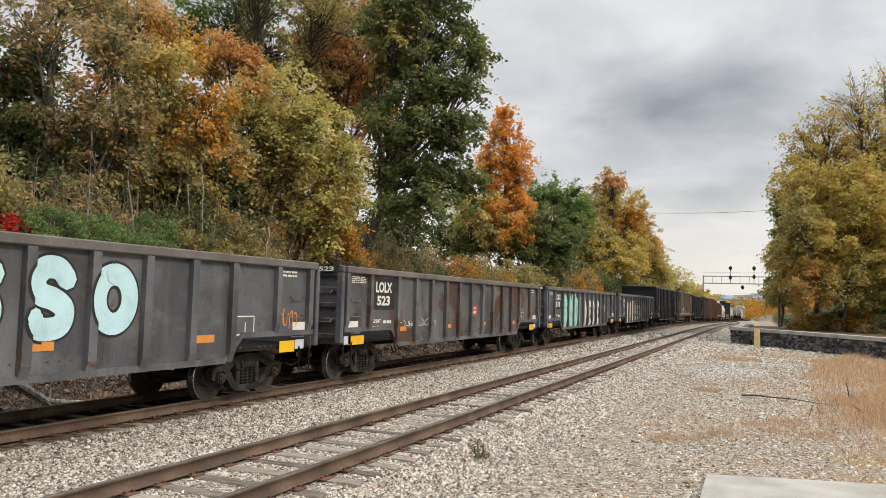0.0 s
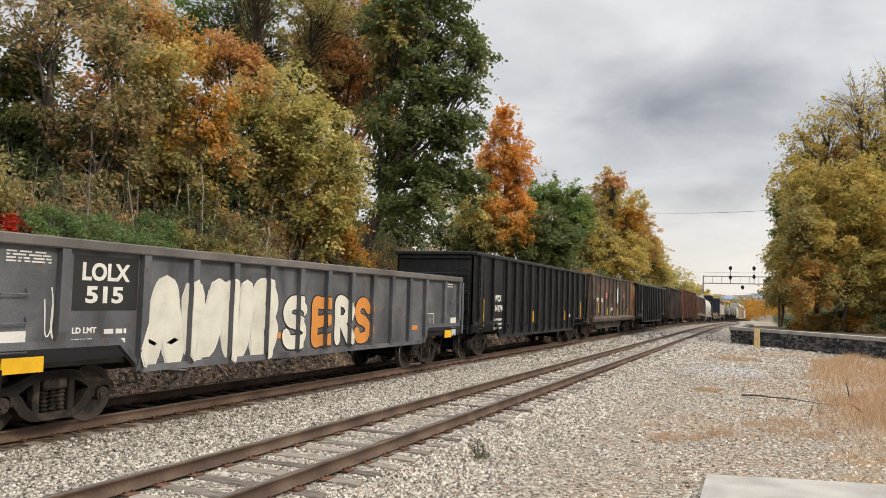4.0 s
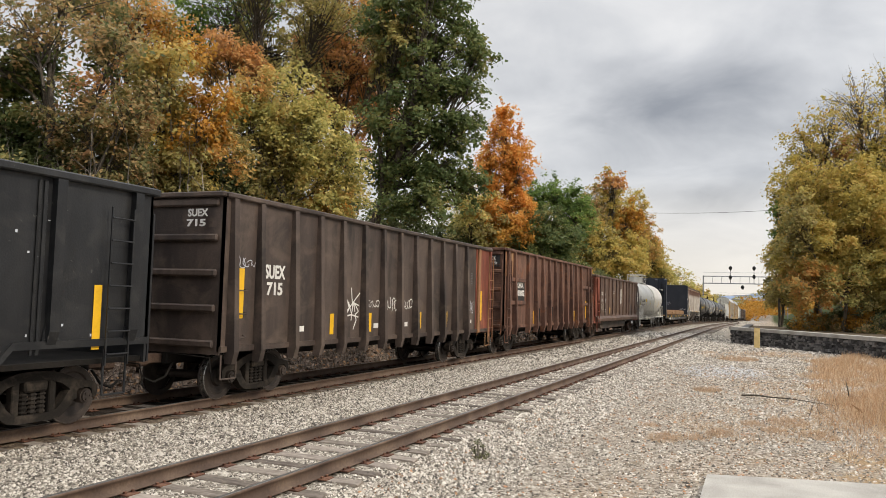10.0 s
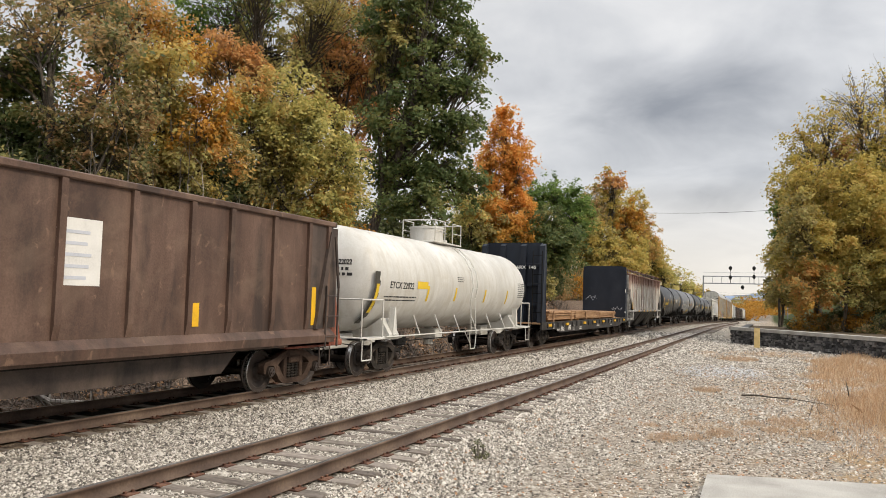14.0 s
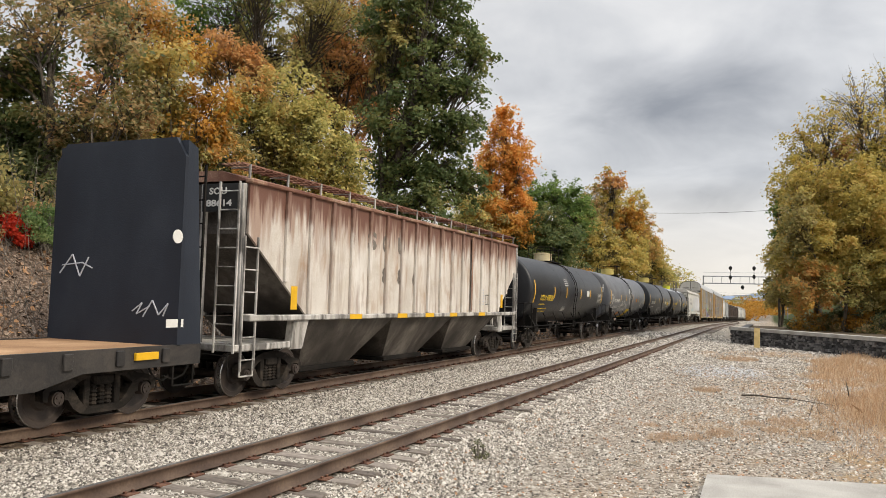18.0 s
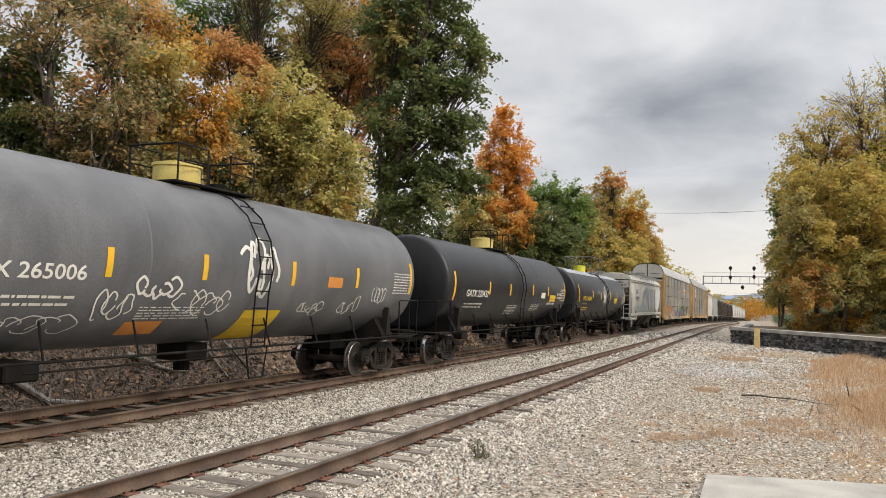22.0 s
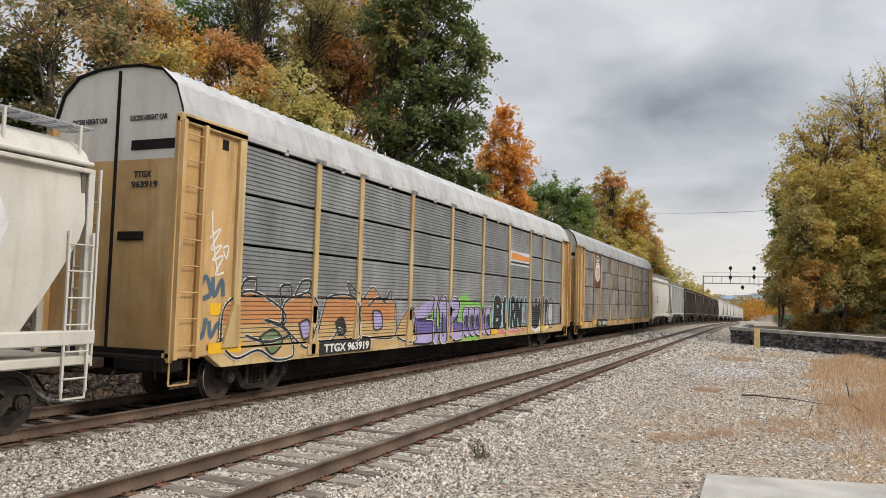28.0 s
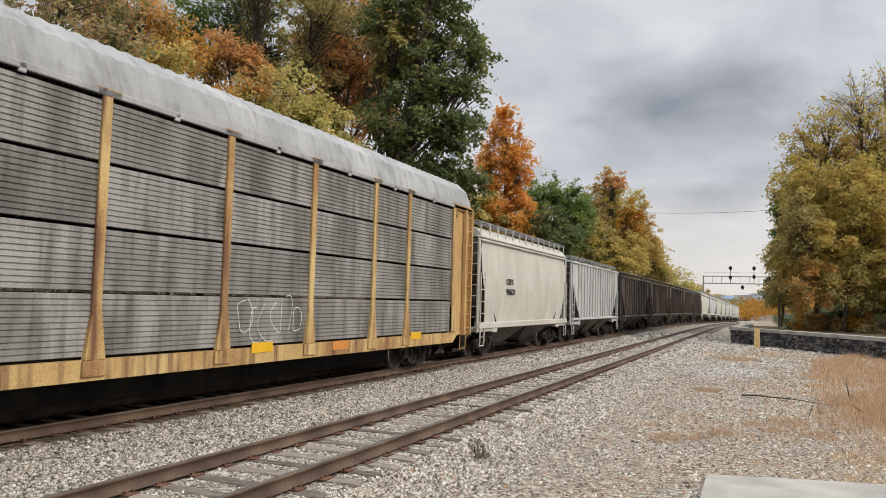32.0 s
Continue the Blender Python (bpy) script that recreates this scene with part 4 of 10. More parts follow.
    tree(-19.0, 228.0, 10.0, [(0, 0, 4.6, 5.4, 4.0, LEAF_GOLD, 2.6), (0, 14, 3.6, 5.4, 3.8, LEAF_OLIVE, 2.6)], 0.45, "yellow tree far down the line", 336, 0.3)
    # dark understorey on the bank's crest
    rng = random.Random(5)
    kinds = [(LEAF_BROWNGREEN, "dull brownish green shrub on the bank"), (LEAF_OLIVEGREEN, "olive green shrub on the bank"), (LEAF_UNDER, "dark green undergrowth on the bank"), (LEAF_GOLDRUST, "rusty orange shrub on the bank")]
    y = 6.0
    k = 100
    while y < 62:
        leaf, lab = kinds[rng.choice((0, 0, 1, 2, 2, 1, 3))]
        shrub(-18.2 - rng.uniform(0, 1.8), y, rng.uniform(0.9, 1.5), rng.uniform(1.6, 3.2), leaf, lab, k, 40, 50, 0.125)
        if rng.random() < 0.7:
            leaf, lab = kinds[rng.choice((0, 2, 2))]
            shrub(-21.5 - rng.uniform(0, 3), y + 0.7, rng.uniform(1.3, 2.0), rng.uniform(2.4, 4.0), leaf, lab, k + 400, 36, 42, 0.18)
        y += rng.uniform(0.9, 1.5)
        k += 1
    for y in np.arange(60, 170, 3.4):
        leaf, lab = kinds[rng.choice((0, 1, 2, 3))]
        shrub(-18.4 - rng.uniform(0, 2.0), float(y), rng.uniform(1.8, 2.8), rng.uniform(2.6, 4.6), leaf, lab, int(y) + 700, 60, 60, 0.22)
    # low green growth and red sumac that hang over the slope
    for x, y, r, h, leaf, lab in ((-17.5, 14.9, 0.9, 1.3, LEAF_LOWGREEN, "bright green low shrub on the slope"), (-17.4, 16.1, 1.1, 1.3, LEAF_LOWGREEN, "bright green low shrub on the slope"), (-17.3, 17.3, 1.1, 1.2, LEAF_LOWGREEN, "green low shrub on the slope"), (-17.6, 18.6, 0.9, 1.5, LEAF_LOWGREEN, "green low shrub on the slope"), (-16.9, 15.5, 0.8, 0.8, LEAF_LOWGREEN, "green low growth on the slope"), (-17.7, 14.0, 0.4, 0.9, LEAF_RED, "small red sumac on the slope"), (-17.6, 19.8, 0.8, 1.2, LEAF_OLIVEGREEN, "olive low shrub on the slope"), (-17.8, 12.6, 0.8, 0.9, LEAF_BROWNGREEN, "brown low shrub on the slope"), (-17.8, 11.4, 0.9, 0.9, LEAF_OLIVEGREEN, "olive low shrub on the slope"), (-17.4, 21.6, 0.8, 1.0, LEAF_OLIVEGREEN, "olive low shrub on the slope"), (-17.2, 23.4, 0.8, 0.8, LEAF_BROWNGREEN, "brown low shrub on the slope"), (-16.8, 32.5, 1.0, 1.1, LEAF_OLIVEGREEN, "grey-green shrub low on the slope"), (-16.6, 35.0, 1.1, 1.5, LEAF_OLIVEGREEN, "grey-green shrub low on the slope"), (-17.2, 30.0, 1.0, 1.2, LEAF_UNDER, "dark green shrub low on the slope")):
        shrub(x, y, r, h, leaf, lab, int(1000 + 10 * y), 40, 90, 0.085)


LEAF_ORANGE_GREEN = leaf_mat("green_to_orange_leaves", (0.125, 0.144, 0.056), (0.288, 0.269, 0.100), (0.550, 0.375, 0.125), (0.675, 0.350, 0.112), (0.550, 0.263, 0.106))
LEAF_OLIVEGREEN = leaf_mat("olive_green_leaves", (0.075, 0.090, 0.038), (0.255, 0.247, 0.090), (0.390, 0.300, 0.120), (0.450, 0.420, 0.150), (0.660, 0.510, 0.195))
# undergrowth leaves; low crown lobes use them too, with shade put into the colour
LEAF_UNDER = leaf_mat("undergrowth_and_shaded_leaves", (0.036, 0.046, 0.023), (0.086, 0.108, 0.043), (0.157, 0.179, 0.072), (0.272, 0.243, 0.100))
LEAF_GOLDRUST = leaf_mat("gold_and_rust_leaves", (0.156, 0.085, 0.026), (0.390, 0.195, 0.039), (0.624, 0.325, 0.058), (0.520, 0.390, 0.104))
LEAF_GREEN = leaf_mat("mid_green_leaves", (0.046, 0.081, 0.022), (0.101, 0.164, 0.041), (0.200, 0.291, 0.073), (0.346, 0.400, 0.109))
LEAF_LOWGREEN = leaf_mat("fresh_green_leaves", (0.052, 0.098, 0.033), (0.117, 0.195, 0.065), (0.208, 0.286, 0.104), (0.338, 0.364, 0.156))


def right_woods():
    tree(3.6, 67.0, 16.8, [(-0.8, 0.6, 14.8, 2.33, 2.24, LEAF_OLIVE, 1.3), (-2.0, -0.4, 11.1, 1.60, 2.44, LEAF_OLIVE, 1.8), (0.9, 1.8, 11.8, 2.79, 2.79, LEAF_OLIVE, 2.6), (1.8, -0.2, 14.8, 1.31, 1.13, LEAF_RUST, 2.0), (0.8, -0.2, 16.8, 2.02, 1.58, LEAF_OLIVE, 0.8)], 0.170, "olive and yellow tree thinning to twigs at the top", 319, 0.20, 220)
    tree(7.6, 65.0, 18.8, [(-0.6, -1.3, 14.7, 1.97, 2.47, LEAF_OLIVE, 1.4), (0.9, 0.6, 18.8, 2.02, 2.32, LEAF_OLIVE, 0.3), (0.7, -0.4, 11.7, 2.47, 2.47, LEAF_OLIVE, 2.6), (-1.6, -1.6, 17.4, 1.65, 1.65, LEAF_OLIVE, 0.3)], 0.170, "tall half-bare tree behind the thicket", 320, 0.24, 300)
    tree(4.6, 59.0, 8.0, [(-1.2, 0.8, 6.8, 2.82, 2.35, LEAF_OLIVE, 4.0), (1.9, 1.5, 8.0, 2.56, 2.72, LEAF_OLIVE, 4.0), (3.8, 1.1, 5.3, 2.27, 3.03, LEAF_OLIVE, 4.0), (0.4, 1.1, 4.3, 3.10, 1.55, LEAF_LIGHT, 4.0), (-2.8, -1.3, 7.7, 1.38, 2.10, LEAF_OLIVEGREEN, 3.0), (-2.1, -1.2, 3.9, 1.71, 1.52, LEAF_ORANGE_GREEN, 3.4), (2.9, 1.9, 3.4, 2.32, 1.39, LEAF_OLIVEGREEN, 4.0)], 0.140, "dense yellow-green thicket over the stone dock", 321, 0.14, 0)
    tree(1.0, 68.0, 5.9, [(0.1, 0.6, 5.9, 1.28, 1.55, LEAF_GOLD, 4.0), (-0.6, 0.6, 3.6, 1.01, 1.28, LEAF_GOLD, 4.0), (0.6, 0.7, 3.4, 1.63, 1.36, LEAF_GOLD, 4.0)], 0.170, "golden yellow young tree", 322, 0.12, 0)
    tree(0.8, 66.5, 10.0, [(-0.2, -0.3, 10.0, 0.80, 0.71, LEAF_GREEN, 4.0), (0.2, 0.1, 8.4, 0.71, 1.07, LEAF_GREEN, 4.0), (-0.1, -0.1, 6.8, 0.80, 0.80, LEAF_OLIVEGREEN, 4.0)], 0.180, "slim dark green tree at the edge of the clearing", 323, 0.10, 0)
    tree(3.0, 62.0, 11.3, [(-1.7, -0.9, 6.5, 1.38, 2.03, LEAF_OLIVE, 3.0), (-2.1, 0.0, 4.0, 1.24, 1.48, LEAF_OLIVEGREEN, 3.0), (-0.8, -0.9, 10.9, 1.62, 2.03, LEAF_OLIVE, 2.2), (2.2, 0.3, 11.0, 2.83, 2.43, LEAF_OLIVE, 2.6), (4.6, 2.7, 11.3, 2.07, 2.49, LEAF_LIGHT, 2.6)], 0.160, "broad olive thicket at the edge of the clearing", 403, 0.14, 60)
    tree(9.0, 76.0, 15.0, [(0, 0, 8.5, 4.2, 4.4, LEAF_OLIVEGREEN, 3.0), (-4.0, 0, 6.0, 3.4, 3.4, LEAF_OLIVEGREEN, 3.0)], 0.22, "olive tree behind the first row", 341, 0.24)
    tree(14.5, 56.0, 13.0, [(0, 0, 7.5, 3.6, 4.0, LEAF_OLIVE, 2.6), (-1.0, -3.0, 4.0, 3.0, 2.6, LEAF_GOLD, 3.0)], 0.18, "broad yellowing tree over the dock", 342, 0.22)
    rng = random.Random(9)
    for k in range(14):
        x = 1.8 + k * 0.95
        leaf, lab = ((LEAF_UNDER, "dark undergrowth beneath the trees"), (LEAF_GOLDRUST, "rusty undergrowth beneath the trees"), (LEAF_BROWNGREEN, "brownish undergrowth beneath the trees"))[k % 3]
        shrub(x, 62.0 - 0.62 * k + rng.uniform(-1, 1), 1.3, rng.uniform(1.4, 2.4), leaf, lab, 1500 + k, 40, 60, 0.13)


left_woods()
right_woods()


# ---- train: paints ----
def paint(name, a, b, c, streak=None, amount=0.5, rough=0.6, scale=0.9, spec=0.35, lo=0.38, hi=0.64, grime=None, dust=None, spots=None):
    return surf(name, flat3(a, b, c, lo, hi), rough, 0, scale, (1, 1, 0.55), 0.15, 34, streak=streak, streak_amount=amount, spec=spec, grime=grime, dust=dust, spots=spots)


def soot(c, amount=0.7, sc=0.8, lo=0.5, hi=0.66):
    return (c, amount, sc, lo, hi, (1, 1.3, 0.45))


def dusty(c, amount=0.5, sc=1.4, lo=0.5, hi=0.72):
    return (c, amount, sc, lo, hi, (1, 0.8, 1.2))


def rusty(c, amount=0.8, sc=5.0, lo=0.60, hi=0.68):
    return (c, amount, sc, lo, hi, (1, 1, 1))



P_GREY = paint("faded_charcoal_paint", (0.06, 0.064, 0.072), (0.088, 0.093, 0.104), (0.125, 0.13, 0.142), (0.09, 0.07, 0.06), 0.25, grime=soot((0.032, 0.032, 0.036), 0.75, 0.75, 0.5, 0.64), dust=dusty((0.19, 0.185, 0.18), 0.4), spots=rusty((0.10, 0.045, 0.022)))
P_GREY2 = paint("rust_stained_charcoal_paint", (0.06, 0.062, 0.068), (0.09, 0.092, 0.098), (0.13, 0.13, 0.135), (0.085, 0.05, 0.033), 0.4, grime=soot((0.03, 0.028, 0.03), 0.8, 0.75, 0.5, 0.62), dust=dusty((0.20, 0.18, 0.16), 0.4), spots=((0.07, 0.033, 0.02), 0.9, 0.75, 0.53, 0.58, (1, 0.8, 1.0)))
P_CHORD = paint("dusty_brown_grey_chord", (0.075, 0.068, 0.064), (0.11, 0.10, 0.094), (0.15, 0.135, 0.125), dust=dusty((0.22, 0.19, 0.165), 0.4))
P_BLACK = paint("black_gondola_paint", (0.0065, 0.007, 0.0085), (0.0105, 0.0115, 0.0135), (0.02, 0.021, 0.0235), (0.026, 0.026, 0.027), 0.4, 0.45, grime=soot((0.0045, 0.0045, 0.005)), dust=dusty((0.055, 0.053, 0.05), 0.3, 2.0), spots=rusty((0.14, 0.13, 0.12), 0.5, 9.0, 0.67, 0.73))
P_BROWN = paint("dusty_brown_paint", (0.058, 0.040, 0.030), (0.088, 0.062, 0.047), (0.13, 0.096, 0.074), (0.04, 0.024, 0.018), 0.5, grime=soot((0.018, 0.013, 0.012), 0.88, 0.75, 0.47, 0.6), dust=dusty((0.21, 0.145, 0.10), 0.55), spots=rusty((0.28, 0.175, 0.11), 0.7, 3.0, 0.60, 0.67))
P_BROWNRED = paint("red_brown_paint", (0.066, 0.038, 0.028), (0.105, 0.062, 0.045), (0.15, 0.092, 0.068), (0.04, 0.022, 0.017), 0.4, grime=soot((0.026, 0.018, 0.015), 0.75, 0.75, 0.5, 0.64), dust=dusty((0.20, 0.135, 0.095), 0.4), spots=rusty((0.24, 0.15, 0.10), 0.5, 3.0, 0.62, 0.69))
P_BROWN2 = paint("dark_brown_paint", (0.042, 0.03, 0.026), (0.066, 0.048, 0.04), (0.10, 0.073, 0.06), (0.026, 0.018, 0.016), 0.5, grime=soot((0.016, 0.013, 0.012), 0.8), dust=dusty((0.16, 0.118, 0.09), 0.5))
P_RUST = paint("bare_rusted_steel", (0.07, 0.036, 0.026), (0.12, 0.06, 0.042), (0.17, 0.092, 0.064), (0.04, 0.02, 0.016), 0.6, 0.85, grime=soot((0.032, 0.017, 0.014), 0.8), dust=((0.25, 0.14, 0.095), 0.4, 3.0, 0.5, 0.7, (1, 1.4, 0.8)), spots=rusty((0.22, 0.085, 0.04), 0.6, 1.6, 0.55, 0.66))
P_ORANGE = paint("orange_rust_paint", (0.17, 0.075, 0.035), (0.27, 0.135, 0.065), (0.36, 0.21, 0.11), (0.09, 0.04, 0.028), 0.7, 0.85, grime=soot((0.07, 0.032, 0.02), 0.75, 1.6))
P_OXIDE = paint("red_oxide_paint", (0.13, 0.036, 0.023), (0.21, 0.06, 0.036), (0.29, 0.10, 0.058), (0.08, 0.028, 0.02), 0.5, 0.8, grime=soot((0.045, 0.022, 0.017), 0.7, 1.2))
P_WHITETANK = paint("white_tank_paint", (0.46, 0.445, 0.41), (0.56, 0.55, 0.515), (0.64, 0.63, 0.60), (0.36, 0.32, 0.25), 0.4, 0.4, dust=dusty((0.40, 0.36, 0.29), 0.4), spots=rusty((0.28, 0.19, 0.12), 0.5, 5.0, 0.66, 0.74))
P_TANKBLACK = paint("black_tank_paint", (0.007, 0.0075, 0.0095), (0.0105, 0.0115, 0.0138), (0.017, 0.018, 0.021), (0.024, 0.024, 0.026), 0.25, 0.42, spec=0.4, dust=dusty((0.035, 0.035, 0.038), 0.15, 0.9))
P_TANKGREY = paint("grey_tank_paint", (0.075, 0.078, 0.085), (0.105, 0.108, 0.117), (0.14, 0.143, 0.152), (0.075, 0.076, 0.08), 0.3, 0.42, dust=dusty((0.16, 0.16, 0.165), 0.3, 0.8))
P_UNDER = paint("grimy_black_underframe", (0.006, 0.0055, 0.005), (0.011, 0.010, 0.009), (0.022, 0.019, 0.017), (0.035, 0.027, 0.022), 0.25, 0.95, spec=0.15)
P_TRUCK = paint("dusty_cast_bogie", (0.010, 0.0085, 0.0075), (0.018, 0.0155, 0.0135), (0.034, 0.029, 0.025), rough=0.95, spec=0.15, dust=dusty((0.12, 0.095, 0.075), 0.5, 3.0))
P_TRUCKRUST = paint("rusty_cast_bogie", (0.022, 0.015, 0.012), (0.045, 0.029, 0.022), (0.085, 0.056, 0.042), rough=0.95, spec=0.15, dust=dusty((0.16, 0.11, 0.085), 0.4, 3.0))
P_WHEEL = paint("brown_wheel_steel", (0.022, 0.017, 0.0145), (0.038, 0.029, 0.025), (0.065, 0.05, 0.042), rough=0.6)
P_TREAD = surf("polished_wheel_tread", flat3((0.25, 0.24, 0.23), (0.38, 0.37, 0.36), (0.5, 0.49, 0.48)), 0.3, 0.9, 3, bump=0.03)
def rust_run(name, base, rust, deep, seam, reach):
    """Pale paint, mottled, over which rust has run down from a seam at the height seam."""
    m = surf(name, flat3(*base, 0.34, 0.66), 0.65, 0, 1.1, (1, 1, 0.5), 0.15, 34, dust=dusty((0.42, 0.35, 0.26), 0.45), spots=((0.33, 0.20, 0.11), 0.7, 1.3, 0.52, 0.70, (1, 1.6, 0.5)), grime=((0.20, 0.12, 0.085), 0.6, 0.9, 0.54, 0.66, (1, 2.6, 0.3)))
    n, l = m.node_tree.nodes, m.node_tree.links
    b = n["Principled BSDF"]
    col = b.inputs["Base Color"].links[0].from_socket
    co, sep = n.new("ShaderNodeTexCoord"), n.new("ShaderNodeSeparateXYZ")
    l.new(co.outputs["Object"], sep.inputs[0])
    for tint, amount, scale, stretch, lo, hi in ((rust, 0.75, 1.5, (1, 2.2, 0.3), 0.88, 1.4), (deep, 0.92, 2.1, (1, 2.6, 0.25), 1.18, 1.55)):
        mp, t = n.new("ShaderNodeMapping"), n.new("ShaderNodeTexNoise")
        mp.inputs["Scale"].default_value = stretch
        t.inputs["Scale"].default_value, t.inputs["Detail"].default_value, t.inputs["Roughness"].default_value = scale, 7, 0.6
        l.new(co.outputs["Object"], mp.inputs[0]), l.new(mp.outputs[0], t.inputs["Vector"])
        a, c, d, k, x = n.new("ShaderNodeMath"), n.new("ShaderNodeMath"), n.new("ShaderNodeMath"), n.new("ShaderNodeMapRange"), n.new("ShaderNodeMix")
        a.operation, c.operation, d.operation = "SUBTRACT", "DIVIDE", "MULTIPLY_ADD"
        l.new(sep.outputs["Z"], a.inputs[0])
        a.inputs[1].default_value, c.inputs[1].default_value = seam - reach, reach * 1.6
        l.new(a.outputs[0], c.inputs[0])
        l.new(t.outputs["Fac"], d.inputs[0])
        d.inputs[1].default_value = 2.0
        l.new(c.outputs[0], d.inputs[2])
        k.interpolation_type = "SMOOTHSTEP"
        k.inputs["From Min"].default_value, k.inputs["From Max"].default_value, k.inputs["To Max"].default_value = lo, hi, amount
        l.new(d.outputs[0], k.inputs["Value"])
        x.data_type = "RGBA"
        l.new(k.outputs[0], x.inputs["Factor"]), l.new(col, x.inputs[6])
        x.inputs[7].default_value = (*tint, 1)
        col = x.outputs[2]
    l.new(col, b.inputs["Base Color"])
    return m


P_CREAM = rust_run("rust_streaked_cream_paint", ((0.46, 0.415, 0.365), (0.60, 0.56, 0.51), (0.69, 0.66, 0.62)), (0.27, 0.155, 0.105), (0.13, 0.055, 0.038), 4.3, 1.0)
P_CREAMEND = paint("dirty_pale_end_paint", (0.38, 0.36, 0.33), (0.50, 0.48, 0.45), (0.60, 0.58, 0.55), (0.06, 0.05, 0.045), 0.7, 0.6, grime=soot((0.05, 0.045, 0.04), 0.8, 1.6, 0.46, 0.6))
P_CREAMRUST = paint("rusted_cream_roof", (0.14, 0.06, 0.04), (0.22, 0.11, 0.075), (0.40, 0.28, 0.2), (0.10, 0.04, 0.028), 0.8, 0.8)
P_DOMECREAM = paint("cream_dome_paint", (0.46, 0.38, 0.22), (0.56, 0.48, 0.30), (0.62, 0.55, 0.38), (0.22, 0.13, 0.07), 0.4, 0.6)
P_DOMEGREEN = paint("yellow_green_dome_paint", (0.44, 0.44, 0.03), (0.54, 0.54, 0.04), (0.62, 0.60, 0.08), (0.30, 0.28, 0.06), 0.3, 0.5)
P_RAILGREY = paint("weathered_grey_rail", (0.10, 0.095, 0.088), (0.16, 0.15, 0.14), (0.24, 0.225, 0.21), (0.12, 0.09, 0.07), 0.4, 0.7)
# pale grey that stands for the sky reflected on a black tank's crown
P_TOPSHEEN = paint("painted_sky_sheen", (0.23, 0.245, 0.27), (0.29, 0.31, 0.335), (0.36, 0.38, 0.405), (0.22, 0.22, 0.22), 0.3, 0.6)
P_DOME = paint("pale_yellow_dome_paint", (0.50, 0.40, 0.12), (0.60, 0.50, 0.17), (0.66, 0.57, 0.24), (0.35, 0.25, 0.08), 0.3, 0.55)
P_HOPWHITE = paint("off_white_hopper_paint", (0.44, 0.425, 0.385), (0.51, 0.495, 0.45), (0.56, 0.545, 0.50), (0.36, 0.325, 0.27), 0.35, 0.5, dust=dusty((0.40, 0.365, 0.31), 0.4))
P_HOPGREY = paint("pale_grey_hopper_paint", (0.36, 0.37, 0.37), (0.45, 0.46, 0.46), (0.53, 0.54, 0.53), (0.30, 0.29, 0.27), 0.4, 0.55)
P_HOPDIRT = paint("grimy_hopper_bottom", (0.03, 0.026, 0.022), (0.085, 0.074, 0.064), (0.19, 0.17, 0.148), (0.05, 0.04, 0.034), 0.6, 0.8, grime=soot((0.03, 0.024, 0.02), 0.75, 0.9))
P_RACKYELLOW = paint("autorack_yellow_paint", (0.41, 0.25, 0.095), (0.50, 0.32, 0.135), (0.56, 0.38, 0.18), (0.22, 0.12, 0.06), 0.5, 0.55, grime=soot((0.20, 0.12, 0.06), 0.4, 0.9), dust=dusty((0.52, 0.40, 0.24), 0.4))
P_RACKCREAM = paint("faded_cream_post_paint", (0.40, 0.275, 0.12), (0.48, 0.35, 0.17), (0.53, 0.41, 0.225), (0.18, 0.09, 0.05), 0.45, 0.6, grime=soot((0.24, 0.14, 0.07), 0.5, 1.1))
P_RACKRUST = paint("rusty_yellow_post_paint", (0.26, 0.13, 0.055), (0.46, 0.31, 0.13), (0.54, 0.40, 0.18), (0.13, 0.055, 0.035), 0.9, 0.7)
P_PANEL = paint("galvanised_side_panel", (0.158, 0.169, 0.176), (0.216, 0.229, 0.236), (0.282, 0.293, 0.299), (0.13, 0.133, 0.128), 0.35, 0.5, grime=soot((0.11, 0.11, 0.105), 0.5))
P_PANELDARK = paint("dirty_galvanised_panel", (0.153, 0.150, 0.142), (0.236, 0.230, 0.221), (0.336, 0.330, 0.319), (0.075, 0.07, 0.062), 0.6, 0.6, grime=soot((0.07, 0.062, 0.055), 0.6))
P_ROOF = paint("pale_roof_steel", (0.33, 0.335, 0.34), (0.40, 0.405, 0.41), (0.47, 0.475, 0.48), (0.21, 0.207, 0.20), 0.4, 0.45)
P_ROOFGREY = paint("dull_roof_steel", (0.25, 0.256, 0.262), (0.31, 0.317, 0.323), (0.38, 0.387, 0.393), (0.13, 0.127, 0.12), 0.5, 0.5)
P_LUMBER = paint("stacked_steel_plate_and_wood", (0.22, 0.12, 0.06), (0.36, 0.21, 0.11), (0.48, 0.31, 0.18), rough=0.8)
P_BULK = paint("blue_black_bulkhead", (0.009, 0.012, 0.020), (0.013, 0.018, 0.029), (0.022, 0.028, 0.040), rough=0.55)
P_SILL = paint("grimy_black_sill", (0.014, 0.013, 0.013), (0.024, 0.022, 0.021), (0.045, 0.04, 0.036), dust=dusty((0.11, 0.09, 0.075), 0.4))
def ink(name, c, rough=0.7):
    return surf(name, flat3(tuple(0.8 * v for v in c), c, tuple(min(0.9, 1.1 * v) for v in c), 0.3, 0.7), rough, 0, 2.5, bump=0.03)


